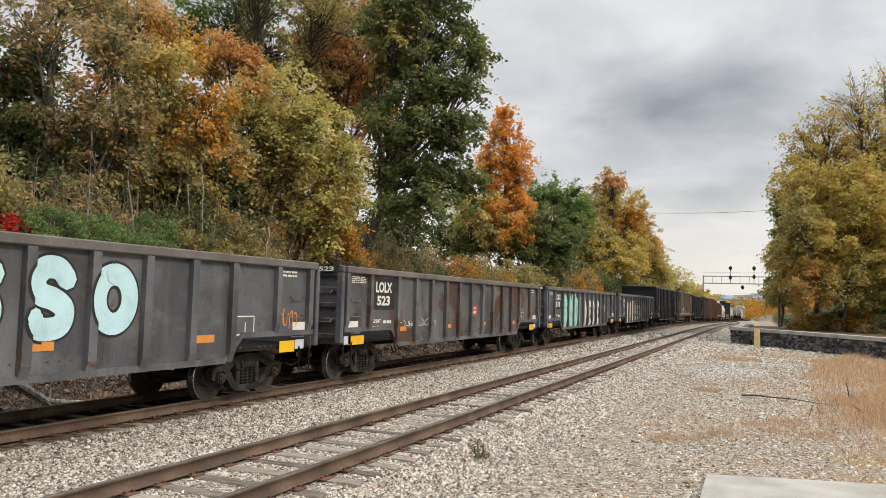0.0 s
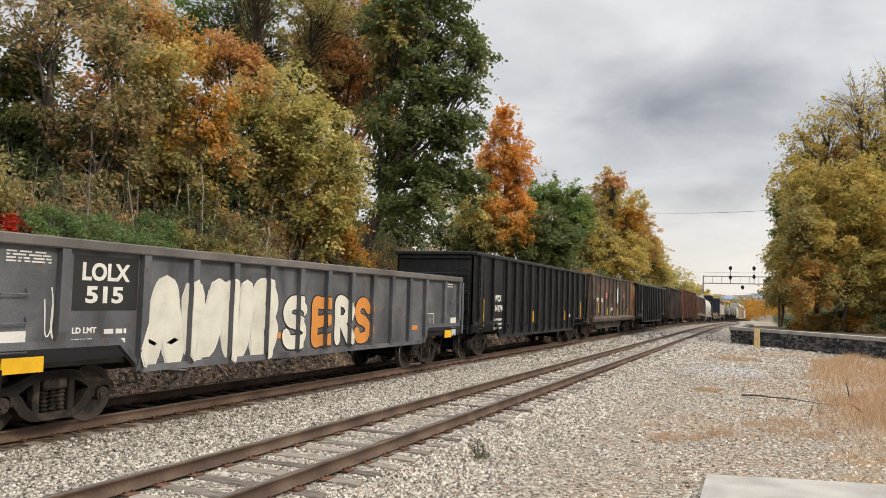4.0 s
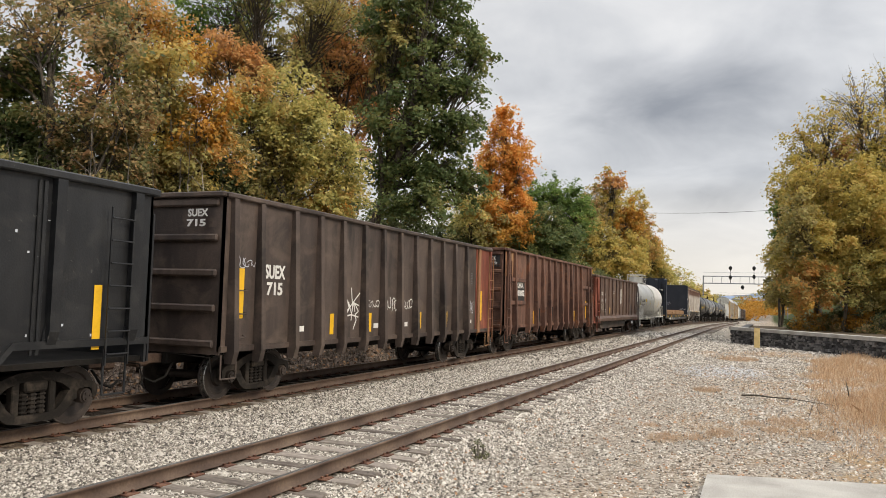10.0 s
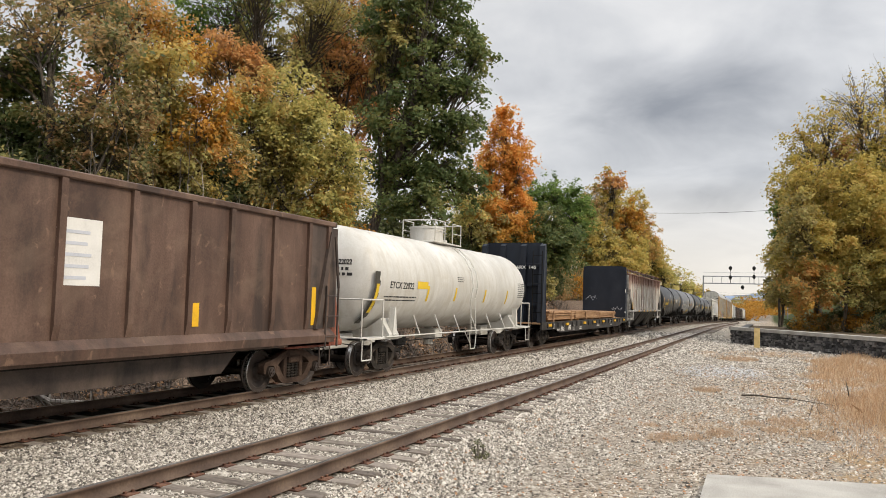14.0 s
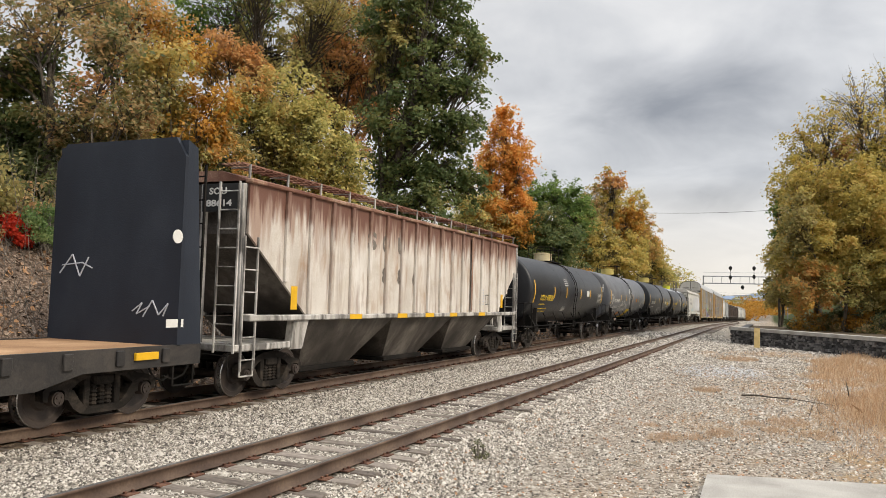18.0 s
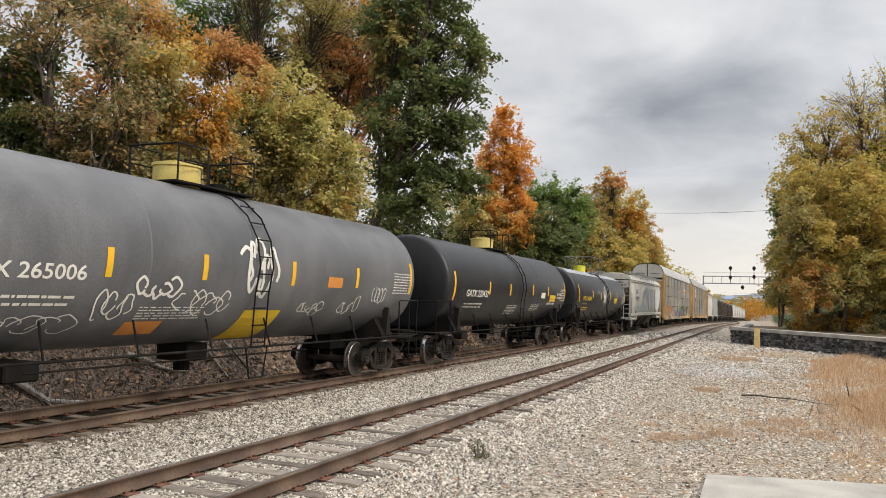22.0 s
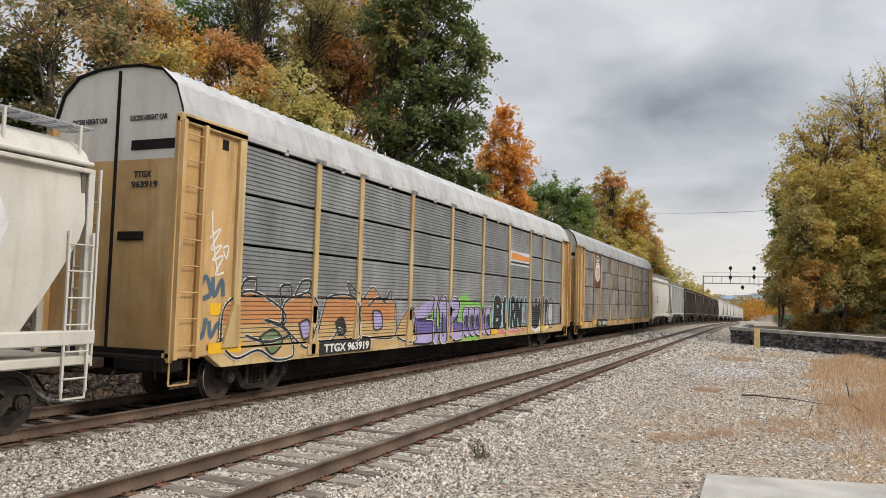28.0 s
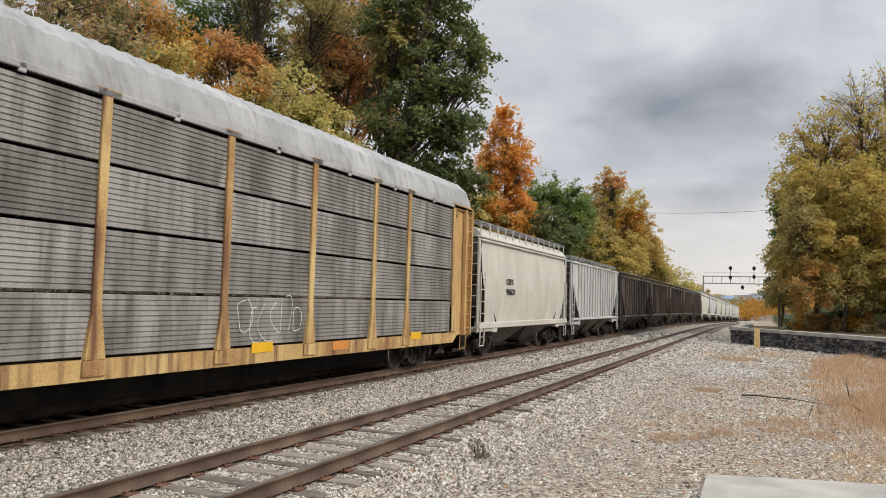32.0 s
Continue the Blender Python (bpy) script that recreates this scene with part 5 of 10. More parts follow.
I_DULLSPRAY = ink("dull_grey_spray", (0.13, 0.13, 0.135))
I_WHITE, I_BLACK, I_YELLOW = ink("white_lettering", (0.62, 0.61, 0.58)), ink("black_lettering", (0.02, 0.02, 0.02)), ink("yellow_reflector", (0.70, 0.40, 0.02), 0.4)
I_GOLD, I_RED, I_BLUE = ink("yellow_lettering", (0.62, 0.42, 0.03)), ink("red_placard", (0.48, 0.05, 0.035)), ink("blue_mark", (0.05, 0.18, 0.45))
I_PALEBLUE, I_TEAL, I_CREAM = ink("pale_blue_spray", (0.42, 0.62, 0.68)), ink("teal_spray", (0.28, 0.55, 0.49)), ink("cream_spray", (0.58, 0.565, 0.49))
I_ORANGESPRAY, I_PURPLE, I_GREENSPRAY, I_GREYSPRAY = ink("orange_spray", (0.55, 0.22, 0.05)), ink("purple_spray", (0.24, 0.20, 0.46)), ink("green_spray", (0.15, 0.42, 0.08)), ink("grey_blue_spray", (0.46, 0.48, 0.53))
I_DARKBLUE, I_MAROON = ink("dark_blue_grey_spray", (0.07, 0.11, 0.15)), ink("maroon_plate", (0.09, 0.025, 0.018))

SHARED = {}


def shared(name, key, make, material, parent, at=None, smooth=False):
    """A part whose mesh is made once and used again by every like part."""
    if key not in SHARED:
        g = make()
        me = g.mesh(name, smooth) if isinstance(g, Geo) else g
        if material and not me.materials:
            me.materials.append(material)
        SHARED[key] = me
    return part(name, SHARED[key], None, parent, at=at)


SIDE_TURN = Matrix(((0, 0, 1, 0), (1, 0, 0, 0), (0, 1, 0, 0), (0, 0, 0, 1)))
END_TURN = Matrix(((1, 0, 0, 0), (0, 0, -1, 0), (0, 1, 0, 0), (0, 0, 0, 1)))


def letter(car, words, x, y, z, size, ink_mat, bold=0.0, stretch=1.0, name="lettering", end=False, label="", shear=0.0):
    """Writing that lies on the side (or near end) of a car, from y (or x) on; baseline z."""
    me = text_mesh(words, size, bold, shear).copy()
    me.materials.clear()
    me.materials.append(ink_mat)
    turn = END_TURN if end else SIDE_TURN
    return part(name, me, None, car, label, at=Matrix.Translation((x, y, z)) @ turn @ Matrix.Diagonal((stretch, 1, 1, 1)))


def bars(car, x, y, z, w, h, rows, ink_mat, seed=1, gap=0.5, name="lettering", end=False):
    """Small print that cannot be read: broken bars."""
    rng = random.Random(seed)
    g = Geo()
    for r in range(rows):
        zz = z + h - (r + 1) * h / rows
        t = 0.0
        while t < w - 0.04:
            q = rng.uniform(0.05, 0.22)
            e = min(w, t + q)
            if end:
                g.box(x + t, x + e, y - 0.003, y, zz, zz + h / rows * gap)
            else:
                g.box(x, x + 0.003, y + t, y + e, zz, zz + h / rows * gap)
            t = e + rng.uniform(0.02, 0.06)
    return part(name, g, ink_mat, car)


def stripe(car, x, y, z, w, h, ink_mat=None, name="reflector"):
    return part(name, Geo().box(x, x + 0.004, y, y + w, z, z + h), ink_mat or I_YELLOW, car)


def scrawl(car, x, y, z, w, h, ink_mat, seed, strokes=7, thick=0.03, name="graffiti", label=""):
    """Loops and slashes of spray paint lying on the side sheet."""
    rng = random.Random(seed)
    g = Geo()
    for s in range(strokes):
        cx, cz = y + w * (s + 0.5) / strokes, z + h * rng.uniform(0.35, 0.65)
        a0, a1 = rng.uniform(0, 6.28), rng.uniform(3.0, 6.0)
        rw, rh = w / strokes * rng.uniform(0.45, 0.8), h * rng.uniform(0.3, 0.5)
        pts = []
        for k in range(15):
            t = a0 + a1 * k / 14
            pts.append((cx + rw * math.cos(t) + 0.25 * rw * math.sin(2.3 * t + s), cz + rh * math.sin(t) + 0.2 * rh * math.cos(1.7 * t)))
        ribbon(g, pts, x, thick * rng.uniform(0.7, 1.2))
    return part(name, g, ink_mat, car, label)


def ribbon(g, pts, x, width):
    """A flat brush stroke through (y, z) points at the plane x; its pieces lie a hair over one another."""
    rail = []
    for i, p in enumerate(pts):
        a, b = pts[max(0, i - 1)], pts[min(len(pts) - 1, i + 1)]
        dx, dz = b[0] - a[0], b[1] - a[1]
        q = math.hypot(dx, dz) or 1
        ox, oz = -dz / q * width / 2, dx / q * width / 2
        rail.append(((p[0] + ox, p[1] + oz), (p[0] - ox, p[1] - oz)))
    n = max(1, len(rail) - 1)
    vs = [(x + 0.008 * i / n, *q) for i, pair in enumerate(rail) for q in pair]
    g.add(vs, [(2 * i - 2, 2 * i - 1, 2 * i + 1, 2 * i) for i in range(1, len(rail))])


# ---- running gear ----
WHEELSETS = []
WR = 0.457


def wheelset_geo():
    me_all = []
    g = Geo()
    g.cyl((-1.02, 0, 0), (1.02, 0, 0), 0.085, 12)
    for s in (-1, 1):
        g2 = [(s * 0.69, 0.10), (s * 0.70, 0.17), (s * 0.735, 0.2), (s * 0.755, 0.36), (s * 0.80, 0.38), (s * 0.81, WR - 0.012)]
        g.lathe(g2, 28), g.lathe([(s * 0.81, 0.36), (s * 0.79, 0.34), (s * 0.775, 0.2), (s * 0.82, 0.17), (s * 0.83, 0.09)], 28)
        # roller bearing with bolted cap
        g.cyl((s * 0.95, 0, 0), (s * 1.12, 0, 0), 0.115, 14)
        g.cyl((s * 1.12, 0, 0), (s * 1.15, 0, 0), 0.09, 14)
        for k in range(3):
            t = k * 2.0944
            g.cyl((s * 1.15, 0.05 * math.cos(t), 0.05 * math.sin(t)), (s * 1.168, 0.05 * math.cos(t), 0.05 * math.sin(t)), 0.018, 6)
    n1 = len(g.f)
    for s in (-1, 1):
        g.lathe([(s * 0.81, 0.36), (s * 0.815, WR - 0.015), (s * 0.805, WR), (s * 0.72, WR + 0.004), (s * 0.70, WR + 0.025), (s * 0.672, WR + 0.022), (s * 0.665, 0.37), (s * 0.69, 0.36)], 28)
    me = bpy.data.meshes.new("wheelset")
    me.from_pydata(g.v, [], g.f)
    bm = bmesh.new()
    bm.from_mesh(me)
    bmesh.ops.recalc_face_normals(bm, faces=bm.faces)
    bm.to_mesh(me)
    bm.free()
    me.materials.append(P_WHEEL), me.materials.append(P_TREAD)
    mi = [0] * len(me.polygons)
    for k in range(n1, len(mi)):
        seg = (k - n1) % (7 * 28) // 28
        mi[k] = 1 if seg in (1, 2) else 0
    me.polygons.foreach_set("material_index", mi)
    me.polygons.foreach_set("use_smooth", [True] * len(mi))
    me.set_sharp_from_angle(angle=radians(35))
    return me


def side_frame_geo(s):
    """A cast side frame: pedestal jaws over the bearings, a bowed top member and a hanging tension member."""
    g = Geo()
    x0, x1 = (s * 0.93, s * 1.09) if s > 0 else (s * 1.09, s * 0.93)
    for m in (-1, 1):
        top = [(m * 0.0, 0.90), (m * 0.30, 0.885), (m * 0.52, 0.82), (m * 0.72, 0.735), (m * 0.92, 0.70), (m * 1.08, 0.66), (m * 1.14, 0.58), (m * 1.13, 0.44), (m * 1.05, 0.42), (m * 1.03, 0.55), (m * 0.98, 0.585), (m * 0.80, 0.585), (m * 0.75, 0.55), (m * 0.74, 0.42), (m * 0.68, 0.43), (m * 0.60, 0.60), (m * 0.46, 0.69), (m * 0.28, 0.745), (m * 0.0, 0.755)]
        g.prism(top, "x", x0, x1)
        low = [(m * 0.71, 0.45), (m * 0.66, 0.58), (m * 0.58, 0.56), (m * 0.47, 0.40), (m * 0.37, 0.31), (m * 0.28, 0.28), (m * 0.0, 0.275), (m * 0.0, 0.165), (m * 0.30, 0.165), (m * 0.44, 0.19), (m * 0.58, 0.28)]
        g.prism(low, "x", x0 - 0.004, x1 + 0.004)
        g.box(x0 + 0.012, x1 - 0.012, m * 0.31 - 0.06, m * 0.31 + 0.06, 0.27, 0.80, 0.015)
    return g


def spring_geo():
    prof = [(0.27, 0.0), (0.27, 0.05)]
    for k in range(5):
        z = 0.29 + k * 0.062
        prof += [(z, 0.05), (z + 0.012, 0.068), (z + 0.03, 0.068), (z + 0.042, 0.05)]
    prof += [(0.62, 0.05), (0.62, 0.0)]
    g = Geo().lathe(prof, 8, "y")
    g.v = [(x, z, y) for x, y, z in g.v]
    return g


def bogie(car, y, steel=None, first=0.0):
    steel = steel or P_TRUCK
    b = shared("bogie", ("bolster", steel.name), lambda: Geo().box(-1.12, 1.12, -0.2, 0.2, 0.6, 0.76, 0.03).box(-0.3, 0.3, -0.3, 0.3, 0.72, 0.9, 0.03), steel, car, pose(0, y, 0))
    for s in (-1, 1):
        shared("side_frame", ("sf", s, steel.name), lambda: side_frame_geo(s), steel, b)
    for q in (-0.15, 0.0, 0.15):
        shared("spring", "spring", spring_geo, P_TRUCK, b, pose(1.02, q, 0))
    for m in (-1, 1):
        w = shared("wheelset", "wheelset", wheelset_geo, None, b, pose(0, m * 0.89, WR))
        WHEELSETS.append((w, car, m * 0.89))
    for m in (-1, 1):
        shared("brake_beam", "brake_beam", lambda: Geo().box(-0.7, 0.7, -0.035, 0.035, 0.3, 0.42, 0.01), P_UNDER, b, pose(0, m * 0.415, 0))
    return b


def coupler(car, y, s):
    g = Geo()
    g.box(-0.12, 0.12, min(y, y + s * 0.55), max(y, y + s * 0.55), 0.74, 0.92, 0.02)
    g.box(-0.17, 0.17, min(y + s * 0.42, y + s * 0.72), max(y + s * 0.42, y + s * 0.72), 0.70, 1.0, 0.04)
    part("coupler", g, P_TRUCKRUST, car)
    part("air_hose", Geo().tube([(0.35, y, 0.75), (0.36, y + s * 0.2, 0.5), (0.33, y + s * 0.45, 0.42), (0.28, y + s * 0.65, 0.5)], 0.022, 6), P_UNDER, car)
    part("uncoupling_lever", Geo().tube([(0.2, y + s * 0.1, 0.95), (1.3, y + s * 0.1, 0.9), (1.36, y + s * 0.12, 0.62)], 0.012, 5), P_UNDER, car)


def rung(parent, mat, length, at, along="y"):
    def make():
        return Geo().cyl((0, 0, 0), (0, length, 0) if along == "y" else (length, 0, 0), 0.014, 6)
    return shared("rung", ("rung", round(length, 3), along, mat.name), make, mat, parent, at)


def ladder(car, x, y0, y1, z0, z1, n, mat, name="ladder", rail=0.02, tread=True):
    g = Geo()
    for y in (y0, y1):
        g.box(x - rail, x + rail, y - rail, y + rail, z0, z1, 0.004)
    lad = part(name, g, mat, car)
    for k in range(n):
        z = z0 + (k + 0.5) * (z1 - z0) / n
        rung(lad, mat, y1 - y0, pose(x + 0.02, y0, z))
    return lad


def end_ladder(car, y, x0, x1, z0, z1, n, mat):
    g = Geo()
    for x in (x0, x1):
        g.box(x - 0.02, x + 0.02, y - 0.02, y + 0.02, z0, z1, 0.004)
    lad = part("ladder", g, mat, car)
    for k in range(n):
        z = z0 + (k + 0.5) * (z1 - z0) / n
        rung(lad, mat, x1 - x0, pose(x0, y, z), "x")
    return lad


def stirrup(car, y, mat, w=0.42, x=1.46, z1=0.98):
    part("stirrup_step", Geo().tube([(x, y - w / 2, z1), (x, y - w / 2, 0.5), (x, y + w / 2, 0.5), (x, y + w / 2, z1)], 0.018, 6), mat, car)


CARS = []
# how far the couplings are run in (or drawn out), by the place along the train
SLACK_AT = [6.45, 25, 43.75, 62.4, 81.2, 99.25, 117.5, 136, 153.3, 170.6, 187.5, 207.95, 229.35, 247.65, 265.15, 282.75, 300.25, 318.5, 342.4, 371.9, 393.7]
SLACK = [0.0, 0.05, 0.14, 0.16, 0.21, 0.21, 0.23, 0.28, 0.33, 0.38, 0.43, 0.34, 0.26, 0.01, -0.29, -0.68, -1.05, -1.82, -2.37, -3.0, -3.0]


def start_car(name, a, b, label, category, truck_in=1.75, steel=None, rear_out=0.0):
    """A car whose body runs from a to b along the line at the start; returns its root and half length."""
    root = thing(name, pose(XM, (a + b) / 2, 0), label, category, "cars of the passing freight train")
    h = (b - a) / 2
    for s in (-1, 1):
        bogie(root, s * (h - truck_in) + (rear_out if s > 0 else 0.0), steel)
        coupler(root, s * (h - 0.05), s)
    CARS.append((root, (a + b) / 2 - float(np.interp((a + b) / 2, SLACK_AT, SLACK)), h - truck_in))
    return root, h


def side_outline(h, zb, zt, cut=None, cut_z=1.25, cut_slope=0.5):
    if cut is None:
        return [(-h, zb), (h, zb), (h, zt), (-h, zt)]
    return [(-h, cut_z), (-h + cut, cut_z), (-h + cut + cut_slope, zb), (h - cut - cut_slope, zb), (h - cut, cut_z), (h, cut_z), (h, zt), (-h, zt)]


def gondola(a, b, label, body, chord, zb, zt, ribs, name="gondola_car", sheet=1.46, rib=0.11, rib_w=0.11, cut=None, chord_h=0.16, steel=None, rib_low=None, floor=1.05, gusset=False, ledge=None, end_mat=None, end_style="corrugated", taper=0.0, truck_in=1.75, flare=0.0):
    car, h = start_car(name, a, b, label, "freight car", truck_in, steel)
    top = zt - chord_h
    for s in (1, -1):
        x0, x1 = sorted((s * (sheet - 0.05), s * sheet))
        part("side_sheet", Geo().prism(side_outline(h, zb, top, cut), "x", x0, x1), body, car)
        x0, x1 = sorted((s * (sheet - 0.07), s * (sheet + rib + 0.01)))
        part("top_chord", Geo().box(x0, x1, -h, h, top, zt, 0.02), chord, car)
        if ledge:
            x0, x1 = sorted((s * (sheet - 0.02), s * (sheet + rib + 0.03)))
            part("side_sill", Geo().prism([(s * q, z) for q, z in ((sheet - 0.03, ledge[0] + 0.06), (sheet + 0.14, ledge[0] + 0.06), (sheet + 0.16, ledge[0] + 0.22), (sheet + 0.02, ledge[1]), (sheet - 0.03, ledge[1]))], "y", -h, h), body, car)
        else:
            x0, x1 = sorted((s * (sheet - 0.02), s * (sheet + 0.05)))
            low = Geo()
            pts = side_outline(h, zb, top, cut)[:-2]
            for p, q in zip(pts, pts[1:]):
                low.prism([p, q, (q[0], q[1] + 0.11), (p[0], p[1] + 0.11)], "x", x0, x1)
            part("bottom_chord", low, body, car)
        for y in ribs:
            if abs(y) > h - 0.05:
                continue
            lo = rib_low if rib_low is not None else zb + 0.02
            if cut and abs(y) > h - cut - 0.3:
                lo = max(lo, 1.27)
            if ledge:
                lo = ledge[1] + 0.002

            def make(lo=lo, s=s):
                g = Geo()
                w = rib_w / 2
                xo = sheet + rib
                # a post that narrows at its foot
                prof = [(sheet, lo), (sheet + rib * 0.35 + flare, lo), (xo + flare, lo + 0.22), (xo, top - 0.002), (sheet, top - 0.002)]
                g.prism([(s * q, z) for q, z in prof], "y", -w, w)
                if gusset:
                    g.prism([(-w - 0.07, lo + 0.0), (w + 0.07, lo + 0.0), (w, lo + 0.35), (-w, lo + 0.35)], "x", *sorted((s * (sheet + 0.003), s * (sheet + 0.03))))
                return g
            shared("side_post", ("post", s, round(lo, 2), round(top, 2), sheet, rib, rib_w, gusset, flare, body.name), make, body, car, pose(0, y, 0))
        if gusset:
            for y in ribs[2:-1]:
                for off, w in ((-0.30, 0.022), (-0.20, 0.03)):
                    shared("side_bead", ("bead", s, w, body.name), lambda s=s, w=w: Geo().box(*sorted((s * sheet, s * (sheet + 0.028))), -w, w, zb + 0.45, top - 0.05, 0.008), body, car, pose(0, y + off, 0))
    em = end_mat or body
    for s in (-1, 1):
        ey = s * (h - taper)
        if end_style == "corrugated":
            g = Geo().box(-sheet, sheet, min(ey, ey - s * 0.05), max(ey, ey - s * 0.05), 0.95, zt - 0.01)
            n = 5
            for k in range(n):
                z = 1.15 + k * (zt - 1.35) / (n - 1)
                part("end_rib", Geo().box(-sheet + 0.1, sheet - 0.1, min(ey, ey + s * 0.09), max(ey, ey + s * 0.09), z - 0.07, z + 0.07, 0.03), em, car)
            part("end_wall", g, em, car)
        else:
            # sloped end sheet over an open platform, with braces
            g = Geo()
            g.prism([(s * (h - 1.6), 1.15), (s * (h - 1.55), 1.15), (s * (h - 0.06), zt - 1.45), (s * (h - 0.06), zt - 0.02), (s * (h - 0.12), zt - 0.02), (s * (h - 0.12), zt - 1.41)], "x", -sheet + 0.05, sheet - 0.05)
            part("end_wall", g, em, car)
            part("end_rib", Geo().box(-sheet + 0.06, sheet - 0.06, *sorted((s * (h - 0.055), s * (h + 0.02))), zt - 1.48, zt - 1.36, 0.02), em, car)
            for x in (-1.38, 1.38):
                part("end_brace", Geo().prism([(s * (h - 0.02), 1.1), (s * (h + 0.62), 1.1), (s * (h + 0.55), 1.3), (s * (h + 0.03), zt - 0.5), (s * (h - 0.02), zt - 0.5)], "x", x - 0.025, x + 0.025), em, car)
                part("corner_post", Geo().box(x - 0.07, x + 0.07, *sorted((s * (h - 0.1), s * (h + 0.03))), 1.1, zt - 0.13, 0.02), em, car)
            part("end_gusset", Geo().prism([(s * (h - 1.5), 1.1), (s * (h + 0.6), 1.1), (s * (h - 0.1), zt - 1.5)], "x", -0.03, 0.03), em, car)
            part("end_platform", Geo().box(-sheet, sheet, min(s * (h + 0.62), s * (h - 1.7)), max(s * (h + 0.62), s * (h - 1.7)), 0.95, 1.1, 0.02), em, car)
        part("end_chord", Geo().box(-sheet - 0.05, sheet + 0.05, min(ey, ey + s * 0.13), max(ey, ey + s * 0.13), top + 0.005, zt + 0.005, 0.02), chord, car)
    part("floor", Geo().box(-sheet + 0.06, sheet - 0.06, -h + 0.06 + taper, h - 0.06 - taper, floor - 0.08, floor), P_UNDER, car)
    part("centre_sill", Geo().box(-0.25, 0.25, -h, h, 0.72, floor - 0.08, 0.02), P_UNDER, car)
    return car, h


def even(h, n, inset=0.5):
    return [(-h + inset) + k * (2 * h - 2 * inset) / (n - 1) for k in range(n)]


# ---- tank cars ----
def dish(f):
    """How far a jacketed tank's end falls back at the share f of its radius: a shallow dish with a tight knuckle."""
    return 0.16 * f * f + 0.15 * max(0.0, (f - 0.93) / 0.07) ** 3


# how far the jacketed heads stand back from the deck at one end
NEAR_HEAD = 0.28


def tank(a, b, label, shell_mat, dome_mat, R=1.52, zc=2.62, name="tank_car", platform=None, ladder_mat=None, head=0.62, rear_out=0.35, small_dome=False, steel=None):
    """head: depth of a rounded head; 0 for the shallow dished end of a jacketed tank."""
    car, h = start_car(name, a - 0.35, b + 0.35, label, "tank car", 1.95, steel, rear_out)
    h = (b - a) / 2
    if head:
        body = [(-h, 0.0)] + [(-h + head * (1 - math.cos(math.pi / 2 * k / 8)), R * math.sin(math.pi / 2 * k / 8)) for k in range(1, 9)]
    else:
        body = [(-h + dish(f), f * R) for f in (0.0, 0.25, 0.5, 0.75, 0.88, 0.93, 0.96, 0.98, 0.992, 1.0)]
    near = 0.0 if head else NEAR_HEAD
    full = [(y + near, r) for y, r in body] + [(0.0, R)] + [(-y, r) for y, r in body[::-1]]
    g = Geo().lathe(full, 48, "y")
    g.v = [(x, y, z + zc) for x, y, z in g.v]
    part("tank_shell", g, shell_mat, car, smooth=True)
    for y in (-h * 0.33, h * 0.02, h * 0.36):
        w = Geo().lathe([(y - 0.02, R), (y - 0.008, R + 0.003), (y + 0.008, R + 0.003), (y + 0.02, R)], 48, "y")
        w.v = [(x, yy, z + zc) for x, yy, z in w.v]
        part("weld_band", w, shell_mat, car)
    pm = platform or P_UNDER
    for s in (-1, 1):
        e = h + 0.35
        y0, y1 = sorted((s * (e - 3.0), s * e))
        part("stub_sill", Geo().box(-0.3, 0.3, y0, y1, 0.72, 1.12, 0.02), pm, car)
        ys = s * (e - 1.95)
        part("saddle", Geo().prism([(-1.42, 0.98), (1.42, 0.98), (1.42, 1.12), (1.15, 1.55), (0.7, 1.25), (-0.7, 1.25), (-1.15, 1.55), (-1.42, 1.12)], "y", ys - 0.3, ys + 0.3), pm, car)
        part("saddle_brace", Geo().prism([(ys - 0.12, 1.1), (ys + 0.12, 1.1), (ys + 0.03, 1.85), (ys - 0.03, 1.85)], "x", 1.28, 1.45), pm, car)
        part("end_deck", Geo().box(-1.45, 1.45, *sorted((s * (e - 0.35), s * e)), 1.0, 1.08, 0.01).box(1.05, 1.45, *sorted((s * (e - 2.4), s * e)), 1.0, 1.06, 0.01), pm, car)
        rails = Geo()
        yo, yi = s * (e - 0.08), s * (e - 1.25)
        rails.tube([(-1.42, yo, 1.05), (-1.42, yo, 2.05), (1.42, yo, 2.05), (1.42, yo, 1.05)], 0.022, 6)
        rails.tube([(1.42, yo, 2.05), (1.42, yi, 2.05), (1.42, yi, 1.05)], 0.022, 6)
        rails.tube([(0.5, yo, 1.05), (0.5, yo, 2.05)], 0.022, 6)
        part("end_handrail", rails, pm, car)
        stirrup(car, s * (e - 0.35), pm, 0.5, 1.44, 1.02)
    # side rail with struts
    g = Geo().tube([(1.48, -h + 1.0, 1.06), (1.48, h - 1.0, 1.06)], 0.022, 6)
    for k in range(8):
        y = -h + 1.6 + k * (2 * h - 3.2) / 7
        g.cyl((1.48, y, 1.06), (1.2, y + 0.12, 1.62), 0.02, 5)
    part("side_rail", g, pm, car)
    g = Geo().tube([(-1.48, -h + 1.0, 1.06), (-1.48, h - 1.0, 1.06)], 0.022, 6)
    part("side_rail", g, pm, car)
    # side ladder following the shell, foot braces below
    lm = ladder_mat or pm
    ly = 1.05 if small_dome else 0.45
    arc = [(zc - 1.62, 1.5)] + [(zc + R * math.sin(t), R * math.cos(t) + 0.09) for t in [radians(q) for q in (-20, 0, 20, 40, 60, 75)]]
    lad = part("ladder", Geo().tube([(x, ly - 0.22, z) for z, x in arc], 0.018, 5), lm, car)
    part("stile", Geo().tube([(x, ly + 0.22, z) for z, x in arc], 0.018, 5), lm, lad)
